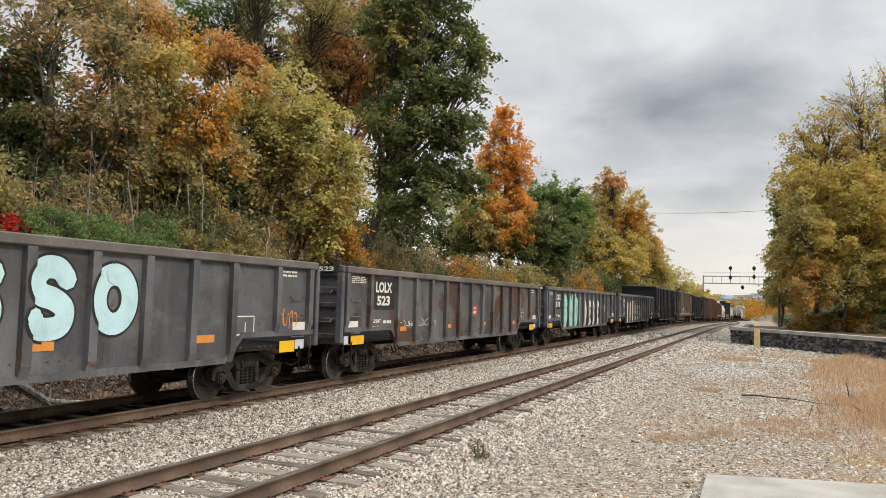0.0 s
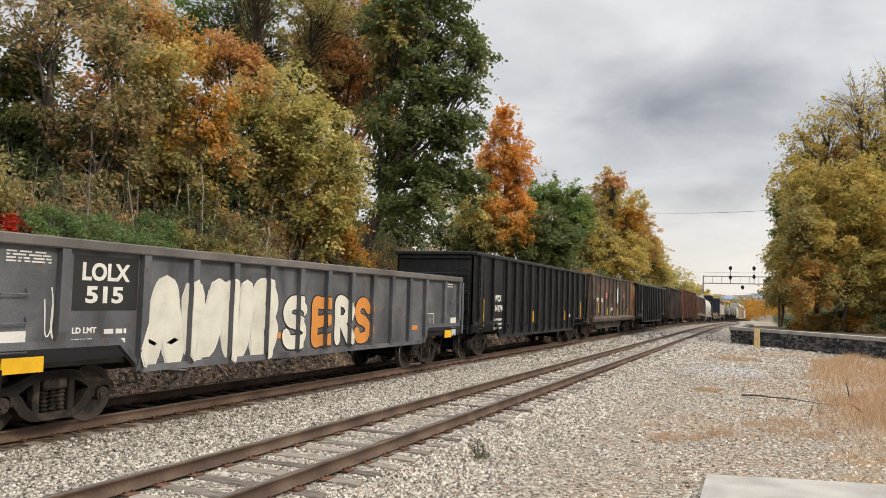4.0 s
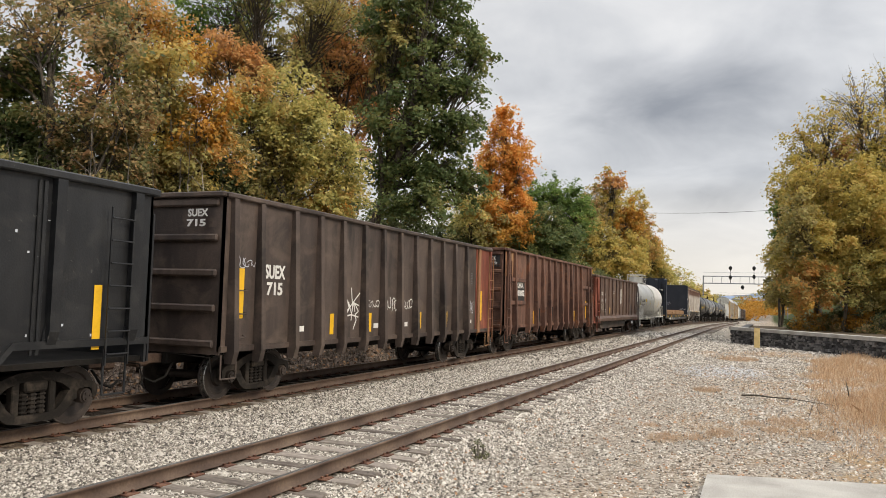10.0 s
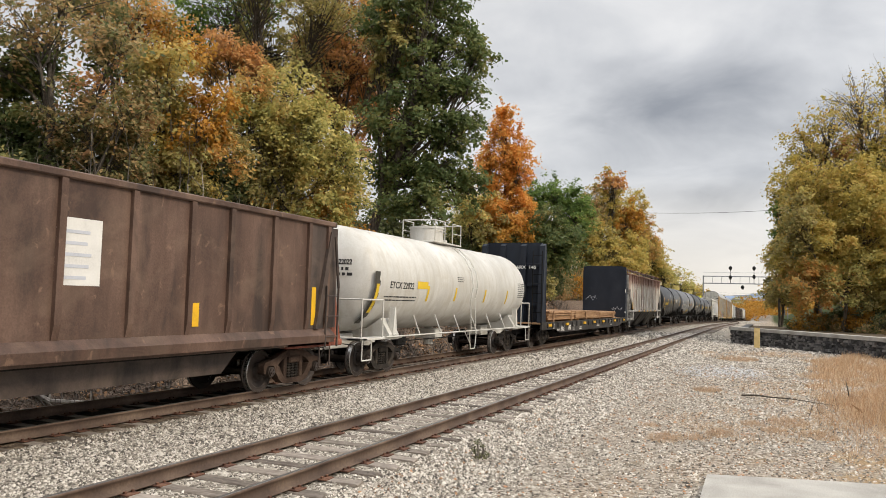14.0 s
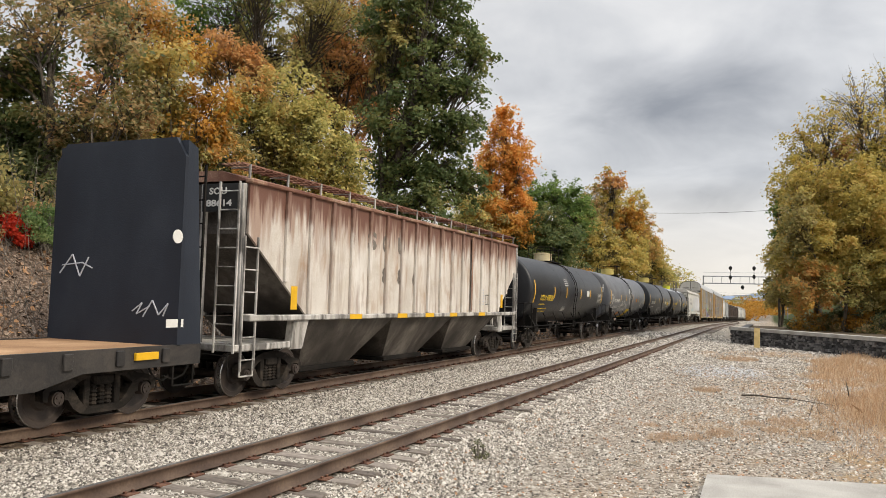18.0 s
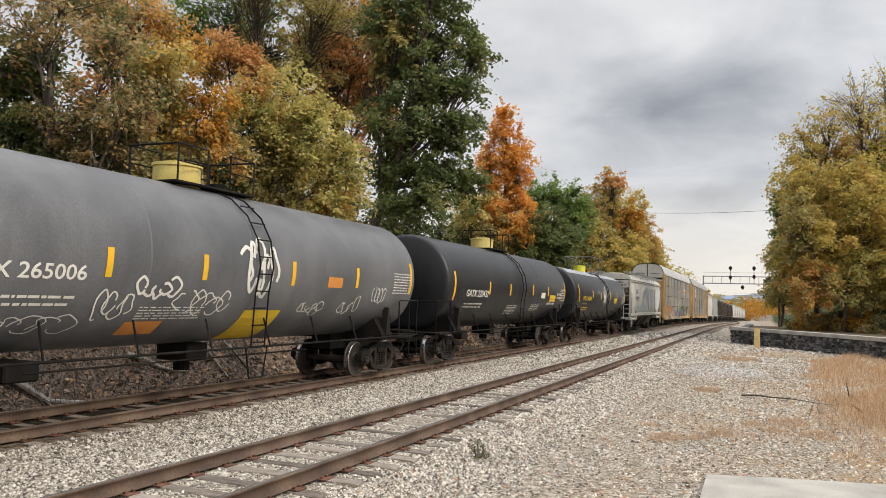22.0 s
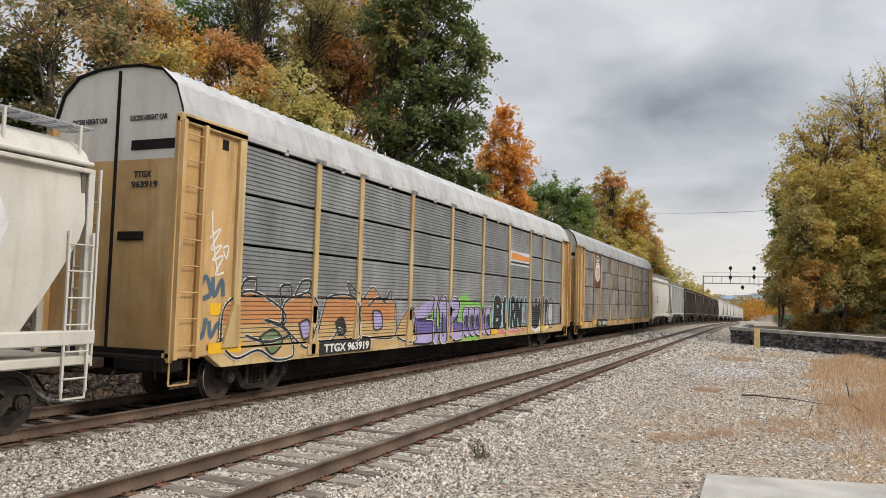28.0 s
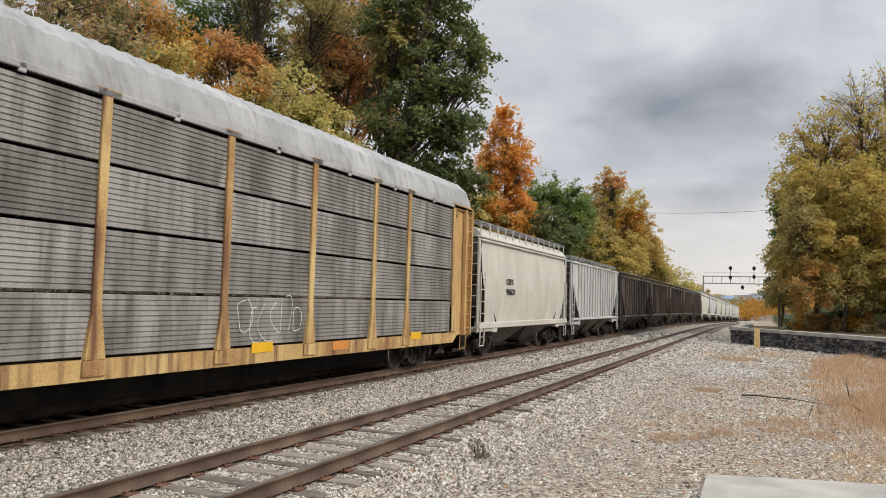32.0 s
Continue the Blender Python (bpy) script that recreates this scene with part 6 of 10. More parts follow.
    for k in range(9):
        z = 1.15 + k * 0.34
        t = math.asin(max(-1, min(1, (z - zc) / (R + 0.06))))
        x = (R + 0.09) * math.cos(t) if z > zc - 0.5 else 1.5
        rung(lad, lm, 0.44, pose(x, ly - 0.22, z))
    g = Geo()
    g.tube([(1.48, ly - 0.35, 1.06), (1.48, ly - 0.22, 0.45), (1.48, ly + 0.22, 0.45), (1.48, ly + 0.35, 1.06)], 0.018, 5)
    g.tube([(1.48, ly - 0.8, 1.06), (1.48, ly - 0.22, 0.6)], 0.015, 5)
    part("ladder_foot", g, lm, car)
    # top platform
    zt = zc + R
    if small_dome:
        # a small dome at the head of a long walkway with tall rails
        part("top_platform", Geo().box(-0.78, 0.78, -0.55, 2.4, zt - 0.12, zt - 0.06, 0.008).box(0.3, 0.8, 0.2, 2.4, zt - 0.02, zt + 0.015, 0.008), GALV, car)
        for x in (-0.82, 0.82):
            hoop = part("top_railing", Geo().tube([(x, -0.65, zt - 0.2), (x, -0.65, zt + 0.9), (x, 2.4, zt + 0.9), (x, 2.4, zt - 0.2)], 0.026, 6), P_RAILGREY, car)
            part("rail_post", Geo().tube([(x, 1.1, zt - 0.2), (x, 1.1, zt + 0.9)], 0.024, 6).tube([(x, 1.75, zt - 0.2), (x, 1.75, zt + 0.86)], 0.02, 6), P_RAILGREY, hoop)
        part("cross_rail", Geo().tube([(-0.82, -0.65, zt + 0.9), (0.82, -0.65, zt + 0.9)], 0.024, 6), P_RAILGREY, car)
        part("manway_housing", Geo().cyl((0, -0.25, zt - 0.05), (0, -0.25, zt + 0.30), 0.37, 24).cyl((0, -0.25, zt + 0.30), (0, -0.25, zt + 0.36), 0.39, 24).cyl((0, -0.25, zt + 0.36), (0, -0.25, zt + 0.39), 0.2, 18), dome_mat, car, smooth=True)
    else:
        dr, dh = (0.58, 0.46) if head else (0.46, 0.36)
        part("top_platform", Geo().box(-0.62, 0.62, -1.1, 1.35, zt - 0.03, zt + 0.015, 0.008), pm, car)
        for x in (-0.6, 0.6):
            for u, w in ((-1.05, -0.2), (0.5, 1.3)):
                hoop = part("top_railing", Geo().tube([(x, u, zt), (x, u, zt + 0.72), (x, w, zt + 0.72), (x, w, zt)], 0.02, 6), pm, car)
                part("mid_rail", Geo().tube([(x, u, zt + 0.38), (x, w, zt + 0.38)], 0.015, 5), pm, hoop)
        for y in (-1.05, 1.3):
            part("cross_rail", Geo().tube([(-0.6, y, zt + 0.72), (0.6, y, zt + 0.72)], 0.02, 6), pm, car)
        part("manway_housing", Geo().cyl((0, -0.4, zt - 0.05), (0, -0.4, zt + dh), dr, 24).cyl((0, -0.4, zt + dh), (0, -0.4, zt + dh + 0.06), dr + 0.03, 24).cyl((0, -0.4, zt + dh + 0.06), (0, -0.4, zt + dh + 0.1), 0.3, 18), dome_mat, car, smooth=True)
    part("valve_cover", Geo().cyl((0.1, 0.75, zt - 0.05), (0.1, 0.75, zt + 0.18), 0.18, 12), pm, car, smooth=True)
    part("bottom_outlet", Geo().cyl((0, 0, zc - R + 0.1), (0, 0, 0.55), 0.16, 10).box(-0.4, 0.4, -0.3, 0.3, 0.75, 1.1, 0.03), pm, car)
    part("brake_gear", Geo().box(-0.6, 0.9, -h * 0.5 - 0.7, -h * 0.5 - 0.1, 0.72, 1.02, 0.03).tube([(0.9, -h * 0.5 - 0.4, 0.85), (0.9, h * 0.4, 0.85)], 0.018, 5), P_UNDER, car)
    return car, h, R, zc


def tank_stripe(car, R, zc, y, t0, t1, w=0.075, mat=None):
    """A reflector strip that follows the shell from angle t0 to t1."""
    g = Geo()
    n = 6
    vs = []
    for k in range(n + 1):
        t = radians(t0 + (t1 - t0) * k / n)
        for q in (y, y + w):
            vs.append(((R + 0.006) * math.cos(t), q, zc + (R + 0.006) * math.sin(t)))
    g.add(vs, [(2 * k, 2 * k + 1, 2 * k + 3, 2 * k + 2) for k in range(n)])
    part("reflector", g, mat or I_YELLOW, car)


def on_tank(me, R, zc, y, ang):
    """Wraps flat writing round the shell."""
    me = me.copy()
    for v in me.vertices:
        t = radians(ang) + v.co.y / R
        r = R + 0.004 + v.co.z
        v.co = Vector((r * math.cos(t), y + v.co.x, zc + r * math.sin(t)))
    return me


def tank_bars(car, R, zc, y, ang, w, h, rows, mat, seed):
    rng = random.Random(seed)
    vs, fs = [], []
    for r in range(rows):
        a0 = radians(ang) + (h - (r + 1) * h / rows) / R
        a1 = a0 + h / rows * 0.36 / R
        t = 0.0
        while t < w - 0.04:
            e = min(w, t + rng.uniform(0.05, 0.22))
            k = len(vs)
            for q, s in ((a0, t), (a0, e), (a1, e), (a1, t)):
                vs.append(((R + 0.005) * math.cos(q), y + s, zc + (R + 0.005) * math.sin(q)))
            fs.append((k, k + 1, k + 2, k + 3))
            t = e + rng.uniform(0.02, 0.06)
    part("lettering", Geo().add(vs, fs), mat, car)


def tank_scrawl(car, R, zc, y, ang, w, h, mat, seed, strokes=5, thick=0.04):
    rng = random.Random(seed)
    for s in range(strokes):
        g = Geo()
        cx, cz = w * (s + 0.5) / strokes, h * rng.uniform(0.3, 0.6)
        a0, a1 = rng.uniform(0, 6.28), rng.uniform(3.0, 6.0)
        rw, rh = w / strokes * rng.uniform(0.45, 0.85), h * rng.uniform(0.3, 0.55)
        ribbon(g, [(cx + rw * math.cos(a0 + a1 * k / 14) * (1 + 0.3 * math.sin(k)), cz + rh * math.sin(a0 + a1 * k / 14)) for k in range(15)], 0.0, thick)
        g.v = [((R + 0.006 + a) * math.cos(radians(ang) + c / R), y + b, zc + (R + 0.006 + a) * math.sin(radians(ang) + c / R)) for a, b, c in g.v]
        part("graffiti", g, mat, car)


# ---- covered hoppers ----
def hopper(a, b, label, body, low_mat, zt=4.3, zb=1.65, slope=2.3, ribs=17, bays=3, roof_mat=None, curved=0.0, frame_mat=None, name="covered_hopper_car", walk_mat=None, eave=None, post_w=0.1, side_slope=None):
    car, h = start_car(name, a, b, label, "hopper car")
    side_slope = slope if side_slope is None else side_slope
    fm = frame_mat or body
    W = 1.46
    for s in (1, -1):
        # side sheet with its cut-back lower corners
        if curved:
            n = 9
            prof = [(W - 0.12 + curved * math.sin(math.pi * (0.12 + 0.76 * k / n)) - 0.04, zb + (zt - zb) * k / n) for k in range(n + 1)]
            ring = [(s * x, z) for x, z in prof] + [(s * (x - 0.06), z) for x, z in prof[::-1]]
            g = Geo()
            vs, fs = [], []
            cols = 2
            for k, (x, z) in enumerate(prof):
                f = (z - zb) / (zt - zb)
                inset = side_slope * max(0.0, 1 - f / 0.62)
                for e in (-1, 1):
                    vs.append((s * x, e * (h - 0.25 - inset), z))
            for k in range(n):
                fs.append((2 * k, 2 * k + 1, 2 * k + 3, 2 * k + 2))
            g.add(vs, fs)
            part("side_sheet", g, body, car, smooth=True)
            part("side_sill", Geo().box(*sorted((s * (W - 0.16), s * (W + 0.06))), -h, h, zb - 0.2, zb + 0.02, 0.02), fm, car)
            part("roof_eave", Geo().box(*sorted((s * (W - 0.2), s * (W + 0.02))), -h + 0.15, h - 0.15, zt + 0.01, zt + 0.08, 0.02), fm, car)
            part("eave_lip", Geo().box(*sorted((s * (W - 0.16), s * (W + 0.03))), -h + 0.2, h - 0.2, zt - 0.10, zt - 0.03, 0.015), fm, car)
        else:
            poly = [(-h + 0.25 + slope, zb), (h - 0.25 - slope, zb), (h - 0.25, zb + (zt - zb) * 0.62), (h - 0.25, zt), (-h + 0.25, zt), (-h + 0.25, zb + (zt - zb) * 0.62)]
            part("side_sheet", Geo().prism(poly, "x", *sorted((s * (W - 0.05), s * W))), body, car)
            part("side_sill", Geo().box(*sorted((s * (W - 0.12), s * (W + 0.10))), -h + 0.3, h - 0.3, zb - 0.09, zb + 0.03, 0.02), fm, car)
            for y in even(h, ribs, 1.55) if ribs > 2 else ():
                lo = zb + 0.04
                dist = h - 0.25 - abs(y)
                if dist < slope:
                    lo = zb + (zt - zb) * 0.62 * (1 - dist / slope) + 0.05
                shared("side_post", ("hpost", s, round(lo, 2), round(zt, 2), post_w, body.name), lambda lo=lo, s=s: Geo().box(*sorted((s * W, s * (W + 0.075))), -post_w / 2, post_w / 2, lo, zt - 0.003, 0.012), body, car, pose(0, y, 0))
            part("roof_eave", Geo().box(*sorted((s * (W - 0.1), s * (W + 0.08))), -h + 0.2, h - 0.2, zt, zt + 0.09, 0.02), roof_mat or body, car)
    rm = roof_mat or body
    lift = 0.22 if curved else 0.0
    half = [(W, zt + 0.05), (0.75, zt + 0.27)] if not curved else [(W - 0.02, zt + 0.05), (W - 0.1, zt + 0.2), (W - 0.26, zt + 0.34), (1.0, zt + 0.44), (0.5, zt + 0.48)]
    part("roof", Geo().prism(half + [(-x, z) for x, z in half[::-1]], "y", -h + 0.22, h - 0.22), rm, car)
    wz = zt + lift
    for k in range(4):
        y = -h + 2.2 + k * (2 * h - 4.4) / 3
        part("hatch", Geo().box(-0.45, 0.45, y - 0.9, y + 0.9, wz + 0.265, wz + 0.36, 0.02), rm, car)
    wm = walk_mat or GALV
    for s in (1, -1):
        x = s * 1.12
        g = Geo()
        n = 14
        for q in range(5):
            g.box(x - 0.26 + q * 0.115, x - 0.21 + q * 0.115, -h + 0.1, h - 0.1, wz + 0.37, wz + 0.40)
        for q in range(int(2 * h / 0.3)):
            g.box(x - 0.26, x + 0.26, -h + 0.2 + q * 0.3, -h + 0.23 + q * 0.3, wz + 0.345, wz + 0.368)
        part("running_board", g, wm, car)
        for k in range(n):
            y = -h + 0.35 + k * (2 * h - 0.7) / (n - 1)
            shared("roof_stanchion", ("stan", s, round(zt, 2), lift, rm.name), lambda s=s: Geo().box(s * 1.36 - 0.022, s * 1.36 + 0.022, -0.022, 0.022, zt + 0.05, wz + 0.40, 0.005).box(min(s * 0.9, s * 1.36), max(s * 0.9, s * 1.36), -0.02, 0.02, wz + 0.32, wz + 0.345), fm, car, pose(0, y, 0))
    # sloped end sheets, end posts and platforms
    for s in (-1, 1):
        part("end_sheet", Geo().prism([(s * (h - 0.25 - slope), zb), (s * (h - 0.32 - slope), zb), (s * (h - 0.32), zb + (zt - zb) * 0.62), (s * (h - 0.32), zt), (s * (h - 0.25), zt), (s * (h - 0.25), zb + (zt - zb) * 0.62)], "x", -W + 0.05, W - 0.05), low_mat, car)
        for x in (-1.38, 1.38, -0.45, 0.45):
            part("end_post", Geo().box(x - 0.05, x + 0.05, *sorted((s * (h - 0.2), s * (h - 0.08))), 1.1, zt - 0.02, 0.01), fm, car)
        part("end_platform", Geo().box(-W, W, *sorted((s * (h - slope - 0.2), s * h)), 0.98, 1.12, 0.02), fm, car)
        end_ladder(car, s * (h + 0.02), 0.95, 1.42, 0.95, zt, 9, fm)
        ladder(car, W + 0.03, *sorted((s * (h - 0.12), s * (h - 0.55))), 0.6, zb + (zt - zb) * 0.6, 6, fm)
        stirrup(car, s * (h - 0.33), fm, 0.42, W + 0.02, 0.95)
        part("jacking_pad", Geo().prism([(s * (h - slope - 0.1), 0.95), (s * (h - slope + 0.35), 0.95), (s * (h - slope + 0.25), zb - 0.05), (s * (h - slope - 0.35), zb - 0.05)], "x", W - 0.15, W + 0.02), fm, car)
    # discharge hoppers
    span = 2 * h - 2 * slope - 0.6
    for k in range(bays):
        yc = -span / 2 + (k + 0.5) * span / bays
        w = span / bays
        zz = zb - 0.1
        vs = []
        for z, hx, hy in ((zz, W - 0.06, w / 2), (0.42, 0.62, w * 0.27)):
            vs += [(-hx, yc - hy, z), (hx, yc - hy, z), (hx, yc + hy, z), (-hx, yc + hy, z)]
        part("hopper_bay", Geo().add(vs, [(0, 1, 5, 4), (1, 2, 6, 5), (2, 3, 7, 6), (3, 0, 4, 7), (4, 5, 6, 7), (3, 2, 1, 0)]), low_mat, car)
        part("outlet_gate", Geo().box(-0.75, 0.75, yc - w * 0.3, yc + w * 0.3, 0.30, 0.42, 0.02), P_UNDER, car)
    part("centre_sill", Geo().box(-0.25, 0.25, -h, h, 0.75, 1.05, 0.02), P_UNDER, car)
    return car, h


# ---- autoracks ----
def corrugated(w, z0, z1, n):
    """A panel of horizontal corrugations."""
    g = Geo()
    vs, fs = [], []
    for k in range(n):
        za, zb2 = z0 + (z1 - z0) * k / n, z0 + (z1 - z0) * (k + 1) / n
        d = zb2 - za
        for dx, z in ((0.008, za), (0.03, za + 0.10 * d), (0.03, za + 0.78 * d), (0.008, za + 0.88 * d)):
            vs += [(dx, 0, z), (dx, w, z)]
    vs += [(0, 0, z1), (0, w, z1), (-0.02, 0, z1), (-0.02, w, z1), (-0.02, 0, z0), (-0.02, w, z0)]
    m = len(vs) // 2
    fs = [(2 * k, 2 * k + 1, 2 * k + 3, 2 * k + 2) for k in range(m - 1)]
    return g.add(vs, fs)


RACK_FOLDS = 11
RACK_BANDS = [(0.72, 1.055, 0.0175)]
for r in range(4):
    for k in range(RACK_FOLDS):
        z = 1.10 + 0.99 * r + 0.95 * k / RACK_FOLDS
        RACK_BANDS.append((z + 0.05 * 0.95 / RACK_FOLDS, z + 0.84 * 0.95 / RACK_FOLDS, 0.0))


def autorack(a, b, label, panel, post, end_mat, roof_mat, name="autorack_car", post_ys=None):
    car, h = start_car(name, a, b, label, "autorack", 3.15)
    ze, zb, W = 5.20, 1.08, 1.50
    end_w, far_w = 1.85, 1.65
    ys = [-h + end_w] + post_ys + [h - far_w]
    rows = 4
    for s in (1, -1):
        for i, (y0, y1) in enumerate(zip(ys, ys[1:])):
            for r in range(rows):
                za = zb + (ze - 0.16 - zb) * r / rows + 0.025
                zc = zb + (ze - 0.16 - zb) * (r + 1) / rows - 0.025
                w = round(y1 - y0 - 0.02, 2)
                m = pose(s * W, y0 + 0.01 if s > 0 else y1 - 0.01, 0, 0, 0, 0 if s > 0 else 180)
                shared("side_panel", ("corr", w, r, panel.name), lambda w=w, za=za, zc=zc: corrugated(w, za, zc, RACK_FOLDS), panel, car, m)
        for y in ys[1:-1]:
            shared("side_post", ("rackpost", s, post.name), lambda s=s: Geo().box(*sorted((s * (W + 0.02), s * (W + 0.085))), -0.09, 0.09, zb - 0.12, ze - 0.1, 0.012).prism([(-0.2, zb - 0.02), (0.2, zb - 0.02), (0.07, zb + 0.8), (-0.07, zb + 0.8)], "x", *sorted((s * (W + 0.02), s * (W + 0.092)))).prism([(-0.24, ze - 0.02), (0.24, ze - 0.02), (0.22, ze - 0.12), (-0.22, ze - 0.12)], "x", *sorted((s * (W + 0.02), s * (W + 0.10)))), post, car, pose(0, y, 0))
        # end bays: flat plates with a corner ladder
        for e, w in ((-1, end_w), (1, far_w)):
            y0, y1 = sorted((e * h, e * (h - w)))
            part("corner_panel", Geo().box(*sorted((s * (W - 0.05), s * (W + 0.01))), y0, y1, 0.95, ze - 0.02, 0.01), end_mat, car)
            part("corner_post", Geo().box(*sorted((s * W, s * (W + 0.09))), *sorted((e * (h - w), e * (h - w + 0.2))), 1.1, ze - 0.1, 0.012), post, car)
            part("corner_post", Geo().box(*sorted((s * (W - 0.02), s * (W + 0.06))), *sorted((e * h, e * (h - 0.1))), 0.9, ze - 0.05, 0.012), end_mat, car)
            part("header_beam", Geo().box(*sorted((s * (W - 0.03), s * (W + 0.10))), y0, y1, ze - 0.16, ze + 0.02, 0.02), post, car)
            ladder(car, s * (W + 0.10), *sorted((e * (h - 0.06), e * (h - 0.62))), 0.95, ze - 0.1, 9, end_mat, rail=0.045)
            part("vent_hole", Geo().box(*sorted((s * (W + 0.008), s * (W + 0.014))), *sorted((e * (h - 1.2), e * (h - 1.38))), ze - 0.42, ze - 0.22), P_UNDER, car)
            part("corner_foot", Geo().prism([(e * (h - w), 1.1), (e * (h - w + 0.5), 1.1), (e * (h - w + 0.2), 1.9), (e * (h - w), 1.9)], "x", *sorted((s * (W + 0.02), s * (W + 0.1)))), post, car)
            stirrup(car, e * (h - 0.35), end_mat, 0.5, s * (W - 0.02), 0.95)
        part("side_sill", Geo().prism([(-h, 0.98), (-h + 1.0, 0.98), (-h + 1.4, 0.74), (h - 1.4, 0.74), (h - 1.0, 0.98), (h, 0.98), (h, zb - 0.02), (-h, zb - 0.02)], "x", *sorted((s * (W - 0.1), s * (W + 0.05)))), post, car)
        for y in ys[1:-1]:
            part("sill_bracket", Geo().box(*sorted((s * (W + 0.05), s * (W + 0.09))), y - 0.22, y + 0.22, 0.80, zb - 0.03, 0.01), post, car)
        part("eave", Geo().box(*sorted((s * (W - 0.02), s * (W + 0.04))), -h + 0.1, h - 0.1, ze - 0.14, ze - 0.10), P_UNDER, car)
    # ribbed roof
    prof = [(1.56, ze - 0.08), (1.52, ze + 0.12), (1.36, ze + 0.55), (1.02, ze + 0.85), (0.5, ze + 0.96), (0, ze + 0.98)]
    prof = prof + [(-x, z) for x, z in prof[-2::-1]]
    n = int(2 * h / 0.17)
    vs, fs = [], []
    m = len(prof)
    for k in range(2 * n):
        y = -h + 0.08 + k * (2 * h - 0.16) / (2 * n - 1)
        q = 0.0 if (k // 2) % 2 else 0.02
        for x, z in prof:
            r = math.hypot(x, z - 3.6)
            vs.append((x + q * x / r, y, z + q * (z - 3.6) / r))
    for k in range(2 * n - 1):
        fs += [(k * m + i, k * m + i + 1, (k + 1) * m + i + 1, (k + 1) * m + i) for i in range(m - 1)]
    part("roof", Geo().add(vs, fs), roof_mat, car)
    for s in (-1, 1):
        part("eave_strip", Geo().box(*sorted((s * 1.545, s * 1.60)), -h + 0.08, h - 0.08, ze - 0.13, ze - 0.03, 0.01), roof_mat, car)
        ye = s * (h - 0.14)
        y0, y1 = sorted((ye, ye - s * 0.05))
        up = [(x * 0.97, z - 0.02) for x, z in prof] + [(-1.5, 4.45), (1.5, 4.45)]
        part("end_gable", Geo().prism(up, "y", y0, y1), P_HOPWHITE, car, "white upper end")
        for x0, x1 in ((-1.47, -0.03), (0.03, 1.47)):
            part("end_door", Geo().prism([(x0, 1.0), (x1, 1.0), (x1, 4.45), (x0, 4.45)], "y", y0, y1), end_mat, car)
        part("door_seam", Geo().box(-0.03, 0.03, *sorted((ye, ye + s * 0.02)), 1.0, ze + 0.9), P_UNDER, car)
        part("gable_seal", Geo().tube([(x * 0.985, ye + s * 0.02, z) for x, z in prof], 0.028, 5), P_UNDER, car)
        part("gable_slot", Geo().box(0.35, 1.45, *sorted((ye, ye + s * 0.012)), 4.62, 4.80), P_UNDER, car)
        part("bumper_beam", Geo().box(-1.45, 1.45, *sorted((s * h, s * (h - 0.5))), 0.72, 1.0, 0.03), P_UNDER, car)
    part("deck", Geo().box(-1.45, 1.45, -h + 0.1, h - 0.1, 0.95, 1.1), P_UNDER, car)
    part("centre_sill", Geo().box(-0.75, 0.75, -h + 4.4, h - 4.4, 0.30, 0.95, 0.02), P_UNDER, car)
    part("draft_sill", Geo().box(-0.35, 0.35, -h, h, 0.62, 0.94, 0.02), P_UNDER, car)
    return car, h, W, ze


